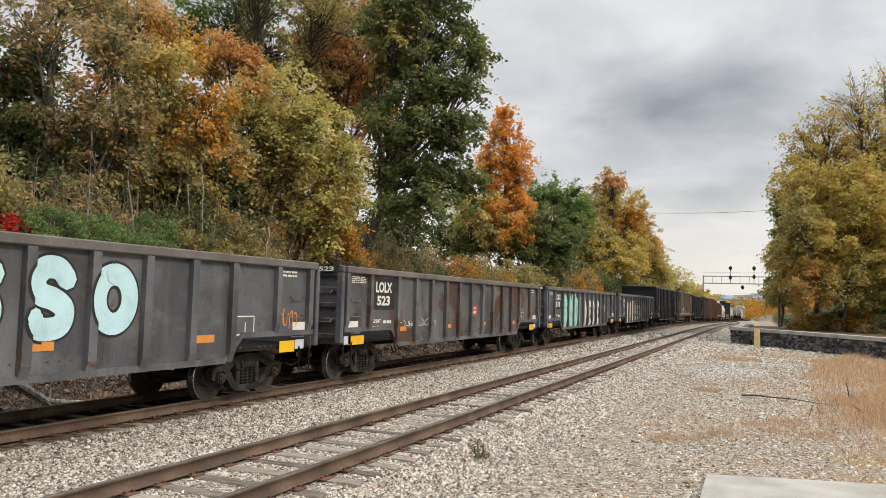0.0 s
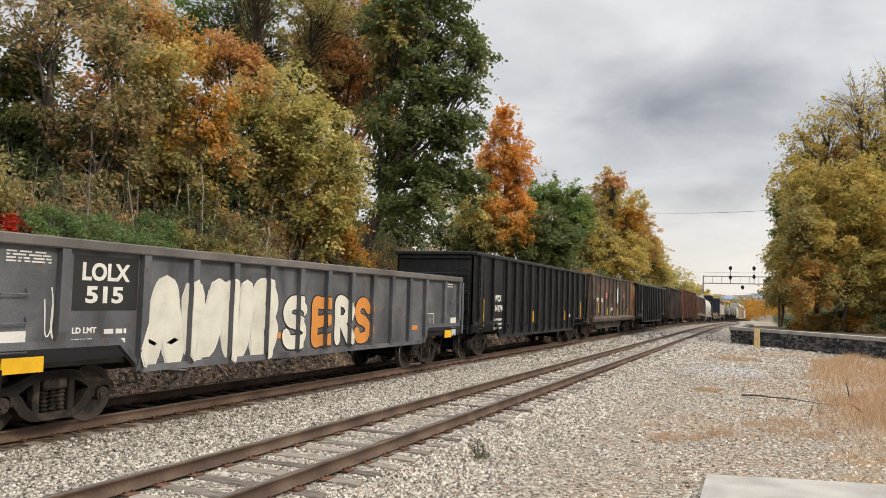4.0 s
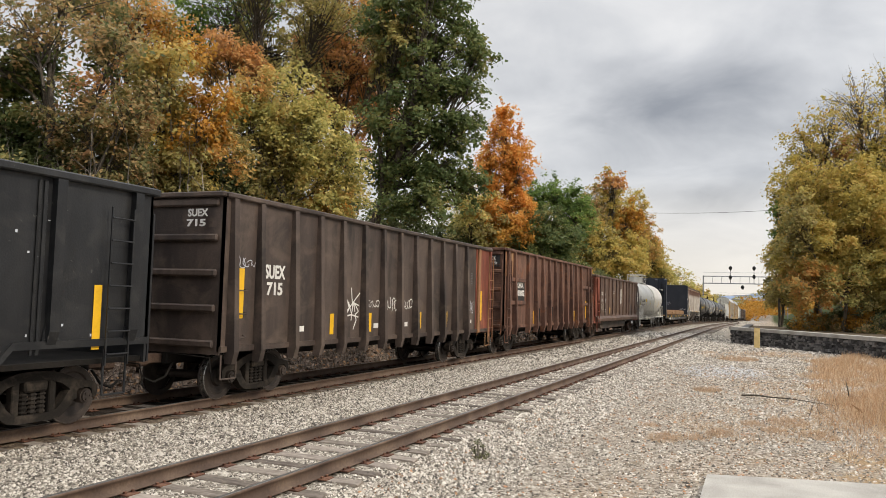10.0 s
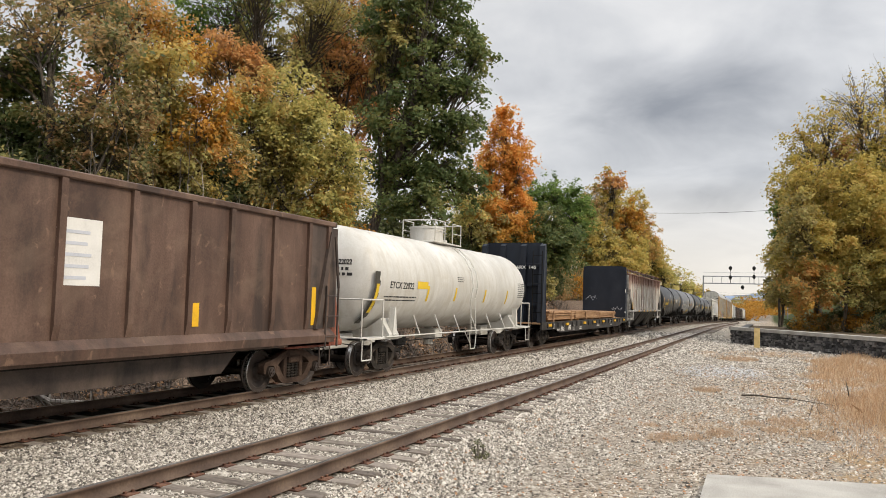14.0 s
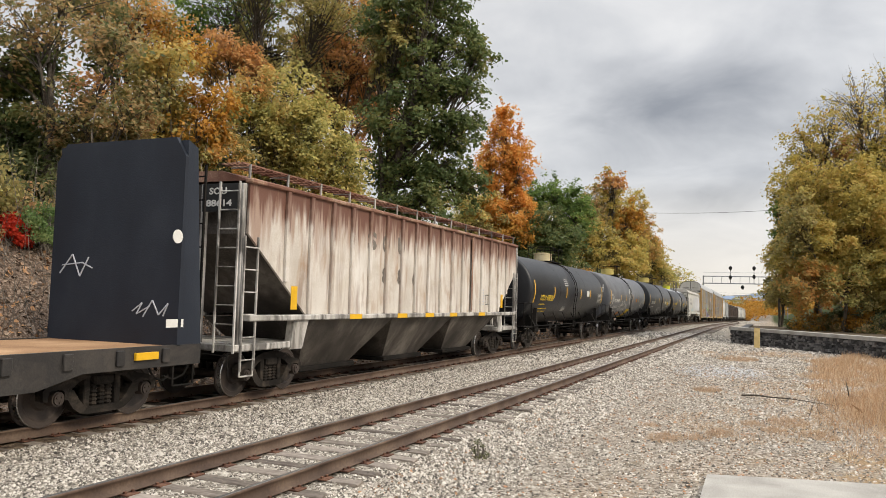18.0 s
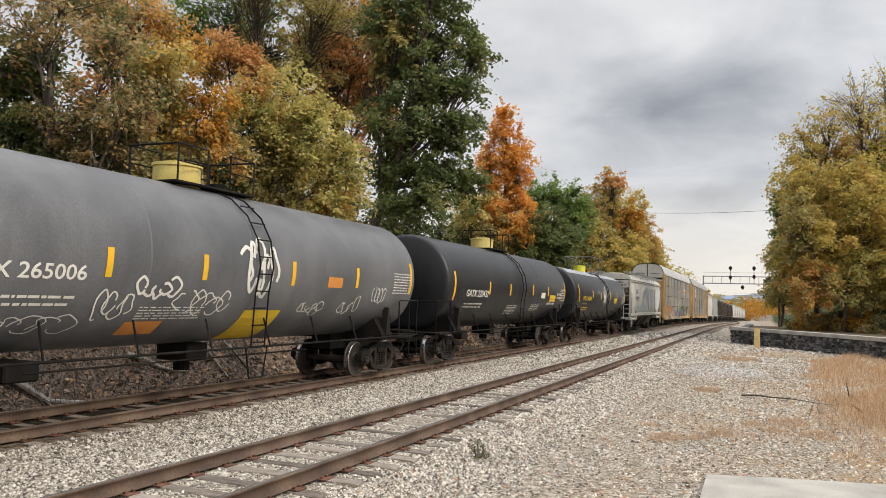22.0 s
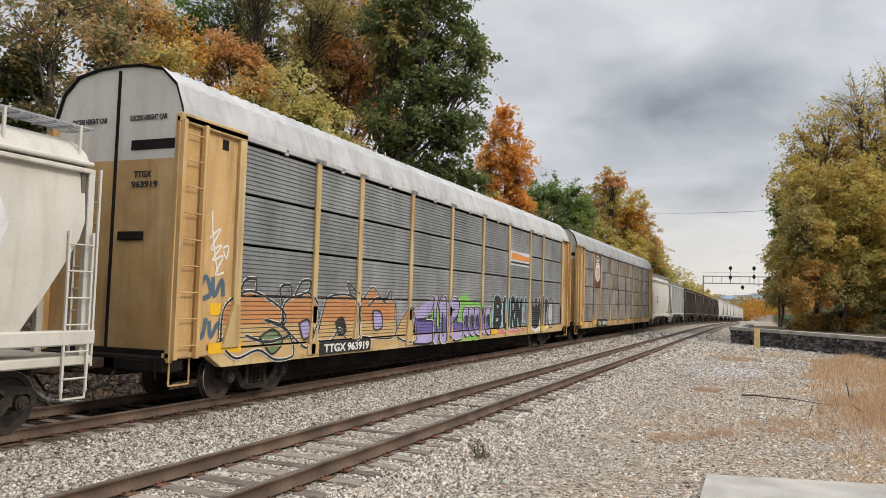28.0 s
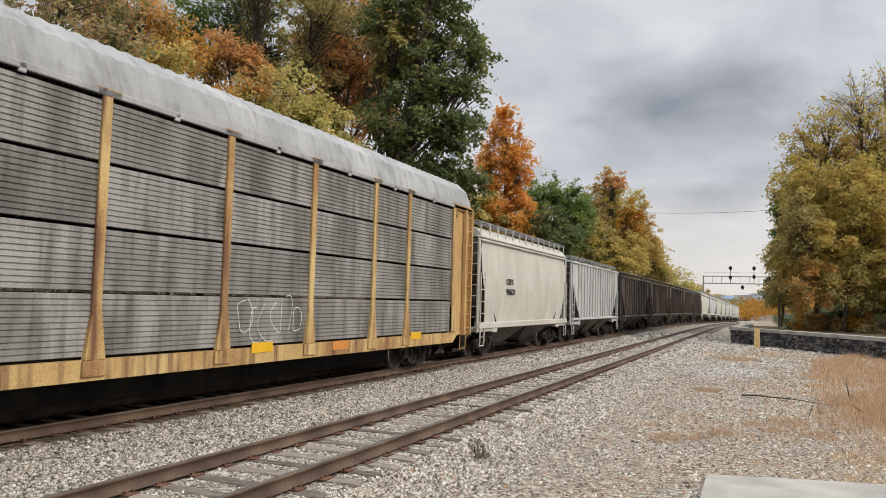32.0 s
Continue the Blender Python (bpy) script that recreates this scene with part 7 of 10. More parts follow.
# ---- bulkhead flat ----
def bulkhead_flat(a, b, label):
    car, h = start_car("bulkhead_flat_car", a, b, label, "flat car")
    part("deck", Geo().box(-1.5, 1.5, -h, h, 1.10, 1.18, 0.01), P_LUMBER, car)
    for s in (1, -1):
        poly = [(-h, 0.85), (-h + 2.6, 0.85), (-h + 3.4, 0.66), (h - 3.4, 0.66), (h - 2.6, 0.85), (h, 0.85), (h, 1.2), (-h, 1.2)]
        part("side_sill", Geo().prism(poly, "x", *sorted((s * 1.44, s * 1.53))), P_SILL, car)
        for y in even(h, 22, 0.9):
            shared("stake_pocket", ("stake", s), lambda s=s: Geo().box(*sorted((s * 1.53, s * 1.58)), -0.08, 0.08, 0.92, 1.16, 0.01), P_SILL, car, pose(0, y, 0))
    for s in (-1, 1):
        g = Geo()
        y0, y1 = sorted((s * (h - 0.62), s * (h - 0.54)))
        zt = 4.83
        g.prism([(-1.53, 1.18), (1.53, 1.18), (1.53, zt - 0.35), (1.30, zt), (-1.30, zt), (-1.53, zt - 0.35)], "y", y0, y1)
        part("bulkhead", g, P_BULK, car)
        for x in (-1.40, -0.5, 0.5, 1.40):
            part("bulkhead_post", Geo().prism([(s * (h - 0.55), 1.18), (s * h, 1.18), (s * (h - 0.3), zt - 0.15), (s * (h - 0.55), zt - 0.05)], "x", x - 0.12, x + 0.12), P_BULK, car)
        for z in (2.0, 2.9, 3.8):
            part("bulkhead_beam", Geo().box(-1.4, 1.4, *sorted((s * (h - 0.55), s * (h - 0.38))), z - 0.07, z + 0.07, 0.01), P_BULK, car)
        end_ladder(car, s * (h - 0.02), 1.05, 1.48, 1.0, zt - 0.4, 8, P_UNDER)
        stirrup(car, s * (h - 0.4), P_UNDER, 0.5, 1.5, 0.9)
    part("centre_sill", Geo().prism([(-h, 0.62), (-h + 3.6, 0.62), (-h + 5.2, 0.3), (h - 5.2, 0.3), (h - 3.6, 0.62), (h, 0.62), (h, 1.1), (-h, 1.1)], "x", -0.4, 0.4), P_UNDER, car)
    for y in even(h, 9, 2.2):
        part("cross_bearer", Geo().prism([(-1.44, 0.95), (-0.4, 0.5), (0.4, 0.5), (1.44, 0.95), (1.44, 1.1), (-1.44, 1.1)], "y", y - 0.1, y + 0.1), P_UNDER, car)
    return car, h


RACK_POSTS = [-9.78, -7.75, -4.73, -1.70, 1.30, 4.28, 7.23, 9.27]
RED_RIBS = [-6.59, -5.19, -3.79, -2.52, -1.14, 0.11, 1.5, 2.88, 3.98, 5.38, 6.7, 7.5]
BROWN_RIBS = [-7.36, -6.16, -4.81, -3.41, -2.04, -0.64, 0.54, 1.89, 3.06, 4.49, 6.04, 7.35]
LOW_RIBS = [-8.42, -7.2, -5.6, -4.42, -3.28, -2.12, -0.99, 0.15, 1.27, 2.40, 3.50, 4.62, 5.74, 7.2, 8.42]
TALL_RIBS = [-8.3, -6.85, -5.25, -4.13, -3.01, -1.89, -0.74, 0.38, 1.49, 2.6, 3.74, 4.82, 5.95, 7.1, 8.6]


def build_train():
    # four low gondolas
    for k, (a, b) in enumerate(((-2.2, 15.1), (16.5, 33.5), (35.1, 52.4), (53.8, 71.0))):
        labels = ("low charcoal gondola with pale blue graffiti", "low rust-stained charcoal gondola with a red placard", "low charcoal gondola with teal and cream graffiti", "low charcoal gondola with sprawling cream graffiti")
        car, h = gondola(a, b, labels[k], (P_GREY, P_GREY2, P_GREY, P_GREY)[k], P_CHORD, 0.79, 2.85, LOW_RIBS, rib_w=0.16, cut=2.55, steel=P_TRUCK)
        LOW.append((car, h))
    for a, b, k in ((72.3, 90.1, 0), (108.5, 126.5, 1)):
        TALL.append(gondola(a, b, "tall black gondola with yellow reflectors", P_BLACK, P_BLACK, 0.72, 3.80, TALL_RIBS, rib_w=0.17, cut=2.5, chord_h=0.12, gusset=True))
    for a, b in ((91.72, 106.78), (162.86, 178.34)):
        red = a > 120
        BROWN.append(gondola(a, b, "brown scrap gondola with red oxide ends" if red else "dusty brown scrap gondola with a dented side", P_BROWNRED if red else P_BROWN, P_BROWNRED if red else P_BROWN2, 1.0, 3.84, RED_RIBS if red else BROWN_RIBS, rib_w=0.12, rib=0.07, truck_in=0.85, ledge=(1.0, 1.36), chord_h=0.12, end_style="sloped", end_mat=P_OXIDE if red else P_BROWN2, steel=P_TRUCKRUST))
    OTHER.append(gondola(128.4, 143.6, "tall dark brown gondola with white scrawls", P_BROWN2, P_BROWN2, 1.0, 4.02, [-7.35, -6.5, -5.28, -4.25, -3.22, -2.13, -1.09, -0.06, 0.98, 2.0, 3.0, 4.03, 5.07], rib_w=0.14, rib=0.09, chord_h=0.1, rib_low=0.78, flare=0.13))
    OTHER.append(gondola(145.4, 161.2, "tall rusted gondola with a black number panel", P_RUST, P_RUST, 1.05, 4.18, [-7.6, -6.75, -4.9, -3.68, -2.56, -1.41, -0.28, 0.78, 1.84, 2.94, 4.06, 5.2, 6.9, 7.65], rib_w=0.16, rib=0.10, chord_h=0.1, rib_low=0.80, flare=0.12))
    TANKS.append(tank(180.3, 194.7, "white tank car with yellow reflectors", P_WHITETANK, P_WHITETANK, 1.45, 2.60, platform=P_WHITETANK, rear_out=0.0))
    FLAT.append(bulkhead_flat(196.6, 219.3, "black bulkhead flat car loaded with plates"))
    HOPS.append(hopper(220.3, 238.4, "cream covered hopper streaked with rust", P_CREAM, P_HOPDIRT, 4.3, 1.66, 2.2, 17, 3, P_CREAMRUST, frame_mat=P_CREAMEND, post_w=0.13, walk_mat=P_CREAMRUST))
    TANKS.append(tank(239.6, 255.7, "black tank car with yellow lettering", P_TANKBLACK, P_DOMECREAM, 1.56, 2.66, head=0))
    TANKS.append(tank(257.2, 273.1, "grey tank car with white graffiti", P_TANKGREY, P_DOME, 1.56, 2.66, head=0))
    TANKS.append(tank(274.7, 290.8, "black tank car with white lettering", P_TANKBLACK, P_DOME, 1.56, 2.66, head=0))
    TANKS.append(tank(292.3, 308.2, "black tank car with a sky sheen painted along its top and white tag", P_TANKBLACK, P_DOMEGREEN, 1.52, 2.56, head=0, small_dome=True, steel=P_TRUCKRUST))
    HOPS.append(hopper(309.9, 327.1, "off-white covered hopper with grey graffiti", P_HOPWHITE, P_HOPDIRT, 3.95, 1.48, 2.6, 0, 3, P_HOPWHITE, 0.16, side_slope=0.95))
    RACKS.append(autorack(328.1, 356.7, "galvanised autorack with orange and purple graffiti", P_PANEL, P_RACKCREAM, P_RACKYELLOW, P_ROOF, post_ys=RACK_POSTS))
    RACKS.append(autorack(357.7, 386.1, "dirty galvanised autorack with a maroon shield plate", P_PANELDARK, P_RACKRUST, P_RACKYELLOW, P_ROOFGREY, post_ys=RACK_POSTS))
    # the rest, only ever seen down the line
    HOPS.append(hopper(387.3, 400.2, "white covered hopper with rounded sides", P_HOPWHITE, P_HOPDIRT, 4.35, 1.3, 1.9, 0, 2, P_HOPWHITE, 0.18, side_slope=0.7))
    HOPS.append(hopper(401.3, 414.8, "pale grey ribbed covered hopper", P_HOPGREY, P_HOPDIRT, 4.2, 1.3, 1.9, 15, 3, P_HOPGREY))
    at = 416.1
    for k, (n, lab, m) in enumerate(((13.4, "dark brown ribbed open hopper", P_BROWN2), (12.8, "dusty brown ribbed open hopper", P_BROWN), (12.8, "dark brown ribbed open hopper", P_BROWN2), (12.4, "dusty brown ribbed open hopper", P_BROWN), (12.4, "dusty grey-brown ribbed hopper", P_BROWN2))):
        hopper(at, at + n, lab, m, P_HOPDIRT, 4.0, 1.3, 1.8, 13, 3, m)
        at += n + 1.3
    for k in range(9):
        w = 17.0
        m = (P_HOPWHITE, P_HOPGREY, P_HOPWHITE, P_HOPWHITE, P_HOPGREY)[k % 5]
        hopper(at, at + w, "white covered hopper far down the train" if m is P_HOPWHITE else "pale grey covered hopper far down the train", m, P_HOPDIRT, 4.3, 1.5, 2.4, 0, 3, m, 0.16)
        at += w + 1.4


LOW, TALL, BROWN, OTHER, TANKS, FLAT, HOPS, RACKS = [], [], [], [], [], [], [], []


# ---- slope litter, dead wood and grass ----
def bank_litter():
    rng = np.random.default_rng(8)
    n = 26000
    x, y = rng.uniform(-19.5, -13.2, n), 6 + 60 * rng.uniform(0, 1, n) ** 1.3
    z = ground_height(x, y) + 0.02
    C = np.stack([x, y, z], -1)
    u = rng.normal(0, 1, (n, 3)) * np.array([1, 1, 0.5])
    u /= np.linalg.norm(u, axis=1, keepdims=True)
    v = np.cross(u, rng.normal(0, 0.4, (n, 3)) + np.array([0.6, 0, 0.8]))
    v /= np.linalg.norm(v, axis=1, keepdims=True)
    s = (rng.uniform(0.04, 0.09, n) * (0.8 + y / 40))[:, None]
    V = np.stack([C - u * s, C + v * s * 0.6 + np.array([0, 0, 0.02]), C + u * s, C - v * s * 0.6], 1)
    me = array_mesh("leaf_litter", V.reshape(-1, 3), np.arange(4 * n).reshape(-1, 4))
    me.materials.append(surf("fallen_leaves", leaf_ramp((0.08, 0.055, 0.04), (0.19, 0.14, 0.11), (0.33, 0.25, 0.19), (0.36, 0.20, 0.10)), 0.9, 0, 1, island=0.7, bump=0))
    tagged(new("leaf_litter", me), "fallen brown leaves over the slope", "leaf litter", kind="stuff")
    # dead stalks and thin stems standing on the slope and its crest
    n = 5200
    x, y = rng.uniform(-20.5, -13.9, n), 6 + 62 * rng.uniform(0, 1, n) ** 1.2
    a = np.stack([x, y, ground_height(x, y) - 0.03], -1)
    up = rng.normal(0, 0.35, (n, 3)) + np.array([0.1, 0, 1.0])
    ln = rng.uniform(0.2, 0.9, n) * np.where(x < -17.5, 2.4, 1.0)
    b = a + up * ln[:, None]
    v1, f1 = sticks(a, b, np.full(n, 0.008) * (1 + y / 40), np.full(n, 0.003))
    # brush lying on the ground
    m = 3600
    x, y = rng.uniform(-18.0, -13.4, m), 6 + 50 * rng.uniform(0, 1, m) ** 1.2
    a = np.stack([x, y, ground_height(x, y) + 0.03], -1)
    d = rng.normal(0, 1, (m, 3)) * np.array([0.5, 0.8, 0.1])
    bx = a[:, :2] + d[:, :2] * 0.5
    b = np.concatenate([bx, (ground_height(bx[:, 0], bx[:, 1]) + 0.06 + rng.uniform(0, 0.15, m))[:, None]], 1)
    v2, f2 = sticks(a, b, np.full(m, 0.009), np.full(m, 0.004))
    me = array_mesh("dry_brush", np.concatenate([v1, v2]), np.concatenate([f1, f2 + len(v1)]))
    me.materials.append(TWIG)
    tagged(new("dry_brush", me), "dry stalks and brushwood on the slope", "brushwood", kind="stuff")
    # fallen boughs
    logs = (((-15.9, 10.6), (-14.5, 12.6), (-14.2, 14.6), (0.09, 0.04)), ((-15.3, 15.6), (-14.9, 16.4), (-14.7, 17.2), (0.07, 0.03)), ((-17.0, 17.4), (-15.6, 18.2), (-14.6, 19.0), (0.05, 0.02)), ((-16.8, 18.2), (-15.4, 18.4), (-14.4, 18.6), (0.045, 0.02)), ((-16.4, 19.0), (-15.2, 19.4), (-14.3, 20.1), (0.045, 0.02)), ((-17.9, 19.2), (-17.0, 20.4), (-16.2, 21.6), (0.07, 0.03)), ((-15.2, 12.0), (-14.6, 12.5), (-14.2, 12.7), (0.03, 0.015)))
    for p0, p1, p2, (r0, r1) in logs:
        g = Geo()
        pts = [Vector((q[0], q[1], float(ground_height(*q)) + 0.10)) for q in (p0, p1, p2)]
        mid = [(pts[0] + pts[1]) / 2 + Vector((0, 0, 0.06)), (pts[1] + pts[2]) / 2 + Vector((0, 0, -0.03))]
        seq = [pts[0], mid[0], pts[1], mid[1], pts[2]]
        for i in range(4):
            g.cyl(seq[i], seq[i + 1], r0 + (r1 - r0) * i / 4, 7, r0 + (r1 - r0) * (i + 1) / 4)
        for q in (1, 2, 3):
            g.cyl(seq[q], seq[q] + Vector((rng.uniform(-0.3, 0.3), rng.uniform(-0.2, 0.5), rng.uniform(0.1, 0.4))), r1 * 0.6, 5, r1 * 0.2)
        ob = part("fallen_branch", g, PALEBARK, smooth=True)
        tagged(ob, "pale bare fallen branch lying on the slope", "branch")
    # bare pale saplings at the edge of the woods
    for k in range(26):
        x, y = -17.4 - rng.uniform(0, 1.6), 9 + 30 * rng.uniform(0, 1)
        h = rng.uniform(1.8, 4.2)
        z = float(ground_height(x, y)) - 0.1
        root = thing("sapling", pose(x, y, z), "thin bare pale sapling at the edge of the woods", "sapling")
        g = Geo()
        p = Vector((0, 0, 0))
        for i in range(5):
            q = p + Vector((rng.normal(0, 0.09), rng.normal(0, 0.09), h / 5))
            g.cyl(p, q, 0.035 * (1 - i / 5.5), 6, 0.035 * (1 - (i + 1) / 5.5))
            if i > 1:
                g.cyl(q, q + Vector((rng.normal(0, 0.3), rng.normal(0, 0.3), 0.45)), 0.012, 4, 0.004)
            p = q
        part("stem", g, PALEBARK if k % 3 == 0 else TWIG, root)


def blades(name, label, spots, per, h, seed, mat, spread=1.0):
    """Tufts of grass blades; spots: (x, y, radius)."""
    rng = np.random.default_rng(seed)
    sp = np.array(spots)
    w = sp[:, 2] ** 2
    n = per * len(spots)
    k = rng.choice(len(sp), n, p=w / w.sum())
    ang, q = rng.uniform(0, 6.283, n), rng.uniform(0, 1, n) ** 0.6
    x, y = sp[k, 0] + sp[k, 2] * q * np.cos(ang), sp[k, 1] + sp[k, 2] * 1.7 * q * np.sin(ang)
    a = np.stack([x, y, ground_height(x, y) - 0.02], -1)
    d = rng.normal(0, 0.32 * spread, (n, 3)) + np.array([0, 0, 1.0])
    ln = (h * rng.uniform(0.35, 1.25, n))[:, None]
    b = a + d * ln
    side = np.cross(d, rng.normal(0, 1, (n, 3)))
    side /= np.linalg.norm(side, axis=1, keepdims=True)
    wd = (0.0016 * (1 + y / 22))[:, None]
    m = (a + b) / 2 + rng.normal(0, 0.09, (n, 3)) * ln
    V = np.stack([a - side * wd, a + side * wd, m + side * wd * 0.8, b, m - side * wd * 0.8], 1)
    me = array_mesh(name, V.reshape(-1, 3), np.arange(5 * n).reshape(-1, 5))
    me.materials.append(mat)
    tagged(new(name, me), label, "grass", kind="stuff")


LEAF_WEED = leaf_mat("dull_olive_weed_leaves", (0.06, 0.07, 0.035), (0.12, 0.13, 0.065), (0.20, 0.20, 0.10), (0.30, 0.27, 0.15))


DEADGRASS = surf("dead_brown_grass", leaf_ramp((0.36, 0.23, 0.14), (0.56, 0.38, 0.24), (0.66, 0.50, 0.35)), 0.9, 0, 1.5, island=0.6, bump=0, through_light=0.3)


def grasses():
    spots = []
    rng = random.Random(3)
    for k in range(110):
        y = rng.uniform(15, 46)
        x = rng.uniform(1.3 + 0.02 * y, 5.5 + 0.1 * y)
        spots.append((x, y, rng.uniform(0.5, 1.2)))
    blades("dry_grass", "tall dry orange-tan grass in front of the dock", spots, 560, 0.15, 4, DRYGRASS, 2.0)
    dense = []
    for k in range(70):
        y = 17.5 + 30 * rng.uniform(0, 1) ** 1.3
        dense.append((rng.uniform(0.95 + 0.035 * (y - 18), 4.2 + 0.13 * (y - 18)), y, rng.uniform(0.3, 0.8)))
    blades("orange_grass", "dense dry orange-tan grass beside the gravel", dense, 520, 0.2, 24, DRYGRASS, 1.2)
    pats = [(-1.74, 14.8, 0.32), (-0.84, 15.9, 0.3), (0.38, 18.2, 0.45), (-1.63, 23.9, 0.4), (-1.3, 39.0, 0.9), (0.91, 16.7, 0.35), (-0.3, 17.6, 0.25), (-2.2, 16.2, 0.2), (-1.2, 15.2, 0.25), (0.1, 16.9, 0.25)]
    blades("flat_grass", "low orange-brown grass patches on the gravel", pats, 3200, 0.045, 26, DEADGRASS, 2.4)
    low = [(-1.6, 15.0, 0.45), (-0.6, 14.4, 0.3), (-2.0, 17.5, 0.4), (-0.9, 19.0, 0.5), (0.2, 16.2, 0.5), (1.6, 14.6, 0.5), (-0.2, 25.0, 0.8), (-1.8, 40.0, 1.2), (-0.6, 44.0, 1.4), (1.0, 45.0, 1.4), (2.4, 13.6, 0.4), (1.2, 18.2, 0.5), (-3.0, 43.0, 1.0)]
    blades("short_dry_grass", "short dry tan grass tufts in the gravel", low, 620, 0.06, 6, DRYGRASS, 2.6)
    tufts = [(-1.5 + 0.43 * (k % 5) + 0.13 * (k % 3), 15.2 + 0.8 * (k // 5) + 0.3 * (k % 2), 0.14 + 0.09 * (k % 4)) for k in range(18)]
    blades("brown_grass_tufts", "flattened orange-brown dead grass on the gravel", tufts, 120, 0.05, 16, DEADGRASS, 3.0)
    stalks = [(0.9 + 0.25 * k, 19.5 + 0.9 * (k % 5), 0.25) for k in range(14)]
    blades("dead_weed_stalks", "thin dead brown weed stalks by the gravel", stalks, 9, 0.55, 7, TWIG, 0.5)
    # a green weed in the ballast
    g = shrub(-4.05, 11.3, 0.13, 0.4, LEAF_WEED, "small wispy olive-green weed growing in the ballast", 77, 20, 16, 0.034, name="weed")
    for x, y in ((-1.65, 12.9), (-1.3, 13.2)):
        shrub(x, y, 0.16, 0.1, LEAF_UNDER, "flat dark weed on the gravel", int(y * 9), 14, 30, 0.05, name="weed")
    g = Geo()
    pts = [Vector((-0.67, 22.54, -0.22)), Vector((-0.3, 22.5, -0.19)), Vector((0.1, 22.33, -0.2)), Vector((0.53, 22.28, -0.2)), Vector((1.05, 21.85, -0.21)), Vector((1.5, 21.6, -0.22))]
    for k, (p, q) in enumerate(zip(pts, pts[1:])):
        g.cyl(p, q, 0.026 - 0.004 * k, 6, 0.022 - 0.004 * k)
    tagged(part("fallen_stick", g, BARK), "dark bare stick lying on the gravel", "stick")


bank_litter()
grasses()
stones("pale_gravel_patch", "patch of bluish white gravel spilt on the ground", 2600, -3.4, 0.2, 27.5, 34.8, 0.022, 12, 1.0, 0.0, surf("white_gravel", leaf_ramp((0.26, 0.27, 0.28), (0.40, 0.41, 0.425), (0.52, 0.53, 0.545)), 0.9, 0, 3, island=0.7, bump=0.2), oval=True)
# a few fallen leaves and red-brown scraps on the gravel
stones("fallen_leaf_scraps", "scattered brown leaf scraps on the gravel", 5200, -4.6, 4.6, 8, 34, 0.016, 14, 1.3, 0.012, surf("leaf_scraps", leaf_ramp((0.10, 0.06, 0.035), (0.26, 0.14, 0.07), (0.42, 0.22, 0.12)), 0.9, 0, 3, island=0.7, bump=0))


# ---- stone dock, slab, post ----
def dock():
    A, B, C = Vector((-2.38, 57.0)), Vector((5.45, 45.0)), Vector((14.5, 31.2))
    top, foot = 0.80, -0.45
    root = tagged(new("stone_dock"), "low dark rubble stone dock with a pale concrete cap", "dock")
    d = (C - A).normalized()
    nrm = Vector((-d.y, d.x)) * -1
    if nrm.y > 0:
        nrm = -nrm
    L = (C - A).length
    rng = random.Random(6)
    back = -nrm
    core = Geo().prism([tuple(A + back * 0.06), tuple(C + back * 0.06), tuple(C + back * 0.7), tuple(A + back * 0.7)], "z", foot, top - 0.2)
    part("wall_core", core, WALLSTONE, root)
    g = Geo()
    z = foot + 0.1
    while z < top - 0.22:
        h = rng.uniform(0.08, 0.17)
        h = min(h, top - 0.2 - z)
        s = 0.0
        while s < L:
            w = rng.uniform(0.1, 0.34)
            p0, p1 = A + d * (s + 0.012), A + d * min(L, s + w - 0.012)
            o = rng.uniform(0.0, 0.09)
            j = lambda: rng.uniform(-0.025, 0.025)
            f0, f1 = p0 + nrm * o, p1 + nrm * o
            q0, q1 = p0 + back * 0.08, p1 + back * 0.08
            vs = [(f0.x + j(), f0.y + j(), z + 0.012 + j()), (f1.x + j(), f1.y + j(), z + 0.012 + j()), (f1.x + j(), f1.y + j(), z + h - 0.012 + j()), (f0.x + j(), f0.y + j(), z + h - 0.012 + j()), (q0.x, q0.y, z), (q1.x, q1.y, z), (q1.x, q1.y, z + h), (q0.x, q0.y, z + h)]
            g.add(vs, [(0, 1, 2, 3), (4, 7, 6, 5), (0, 4, 5, 1), (1, 5, 6, 2), (2, 6, 7, 3), (3, 7, 4, 0)])
            s += w
        z += h
    part("rubble_face", g, WALLSTONE, root)
    cap = Geo().prism([tuple(A + nrm * 0.10 - d * 0.1), tuple(C + nrm * 0.10), tuple(C + back * 0.75), tuple(A + back * 0.75 - d * 0.1)], "z", top - 0.2, top)
    part("concrete_cap", cap, CONCRETE, root)
    E = A + back * 0.7
    # end return and earth behind
    part("end_wall", Geo().prism([tuple(E), tuple(E + Vector((0.5, 0.0))), (A.x + 1.2, A.y + 12), (A.x + 0.7, A.y + 12)], "z", foot, top - 0.02), WALLSTONE, root)
    part("earth_fill", Geo().prism([tuple(E + Vector((0.45, 0))), tuple(C + back * 0.7), (26, 44), (16, 72), (A.x + 1.1, A.y + 12)], "z", foot, top - 0.12), surf("dark_bank_soil", leaf_ramp((0.05, 0.035, 0.022), (0.11, 0.08, 0.05), (0.20, 0.15, 0.09)), 0.95, 0, 3, bump=0.5, fine=12), root)


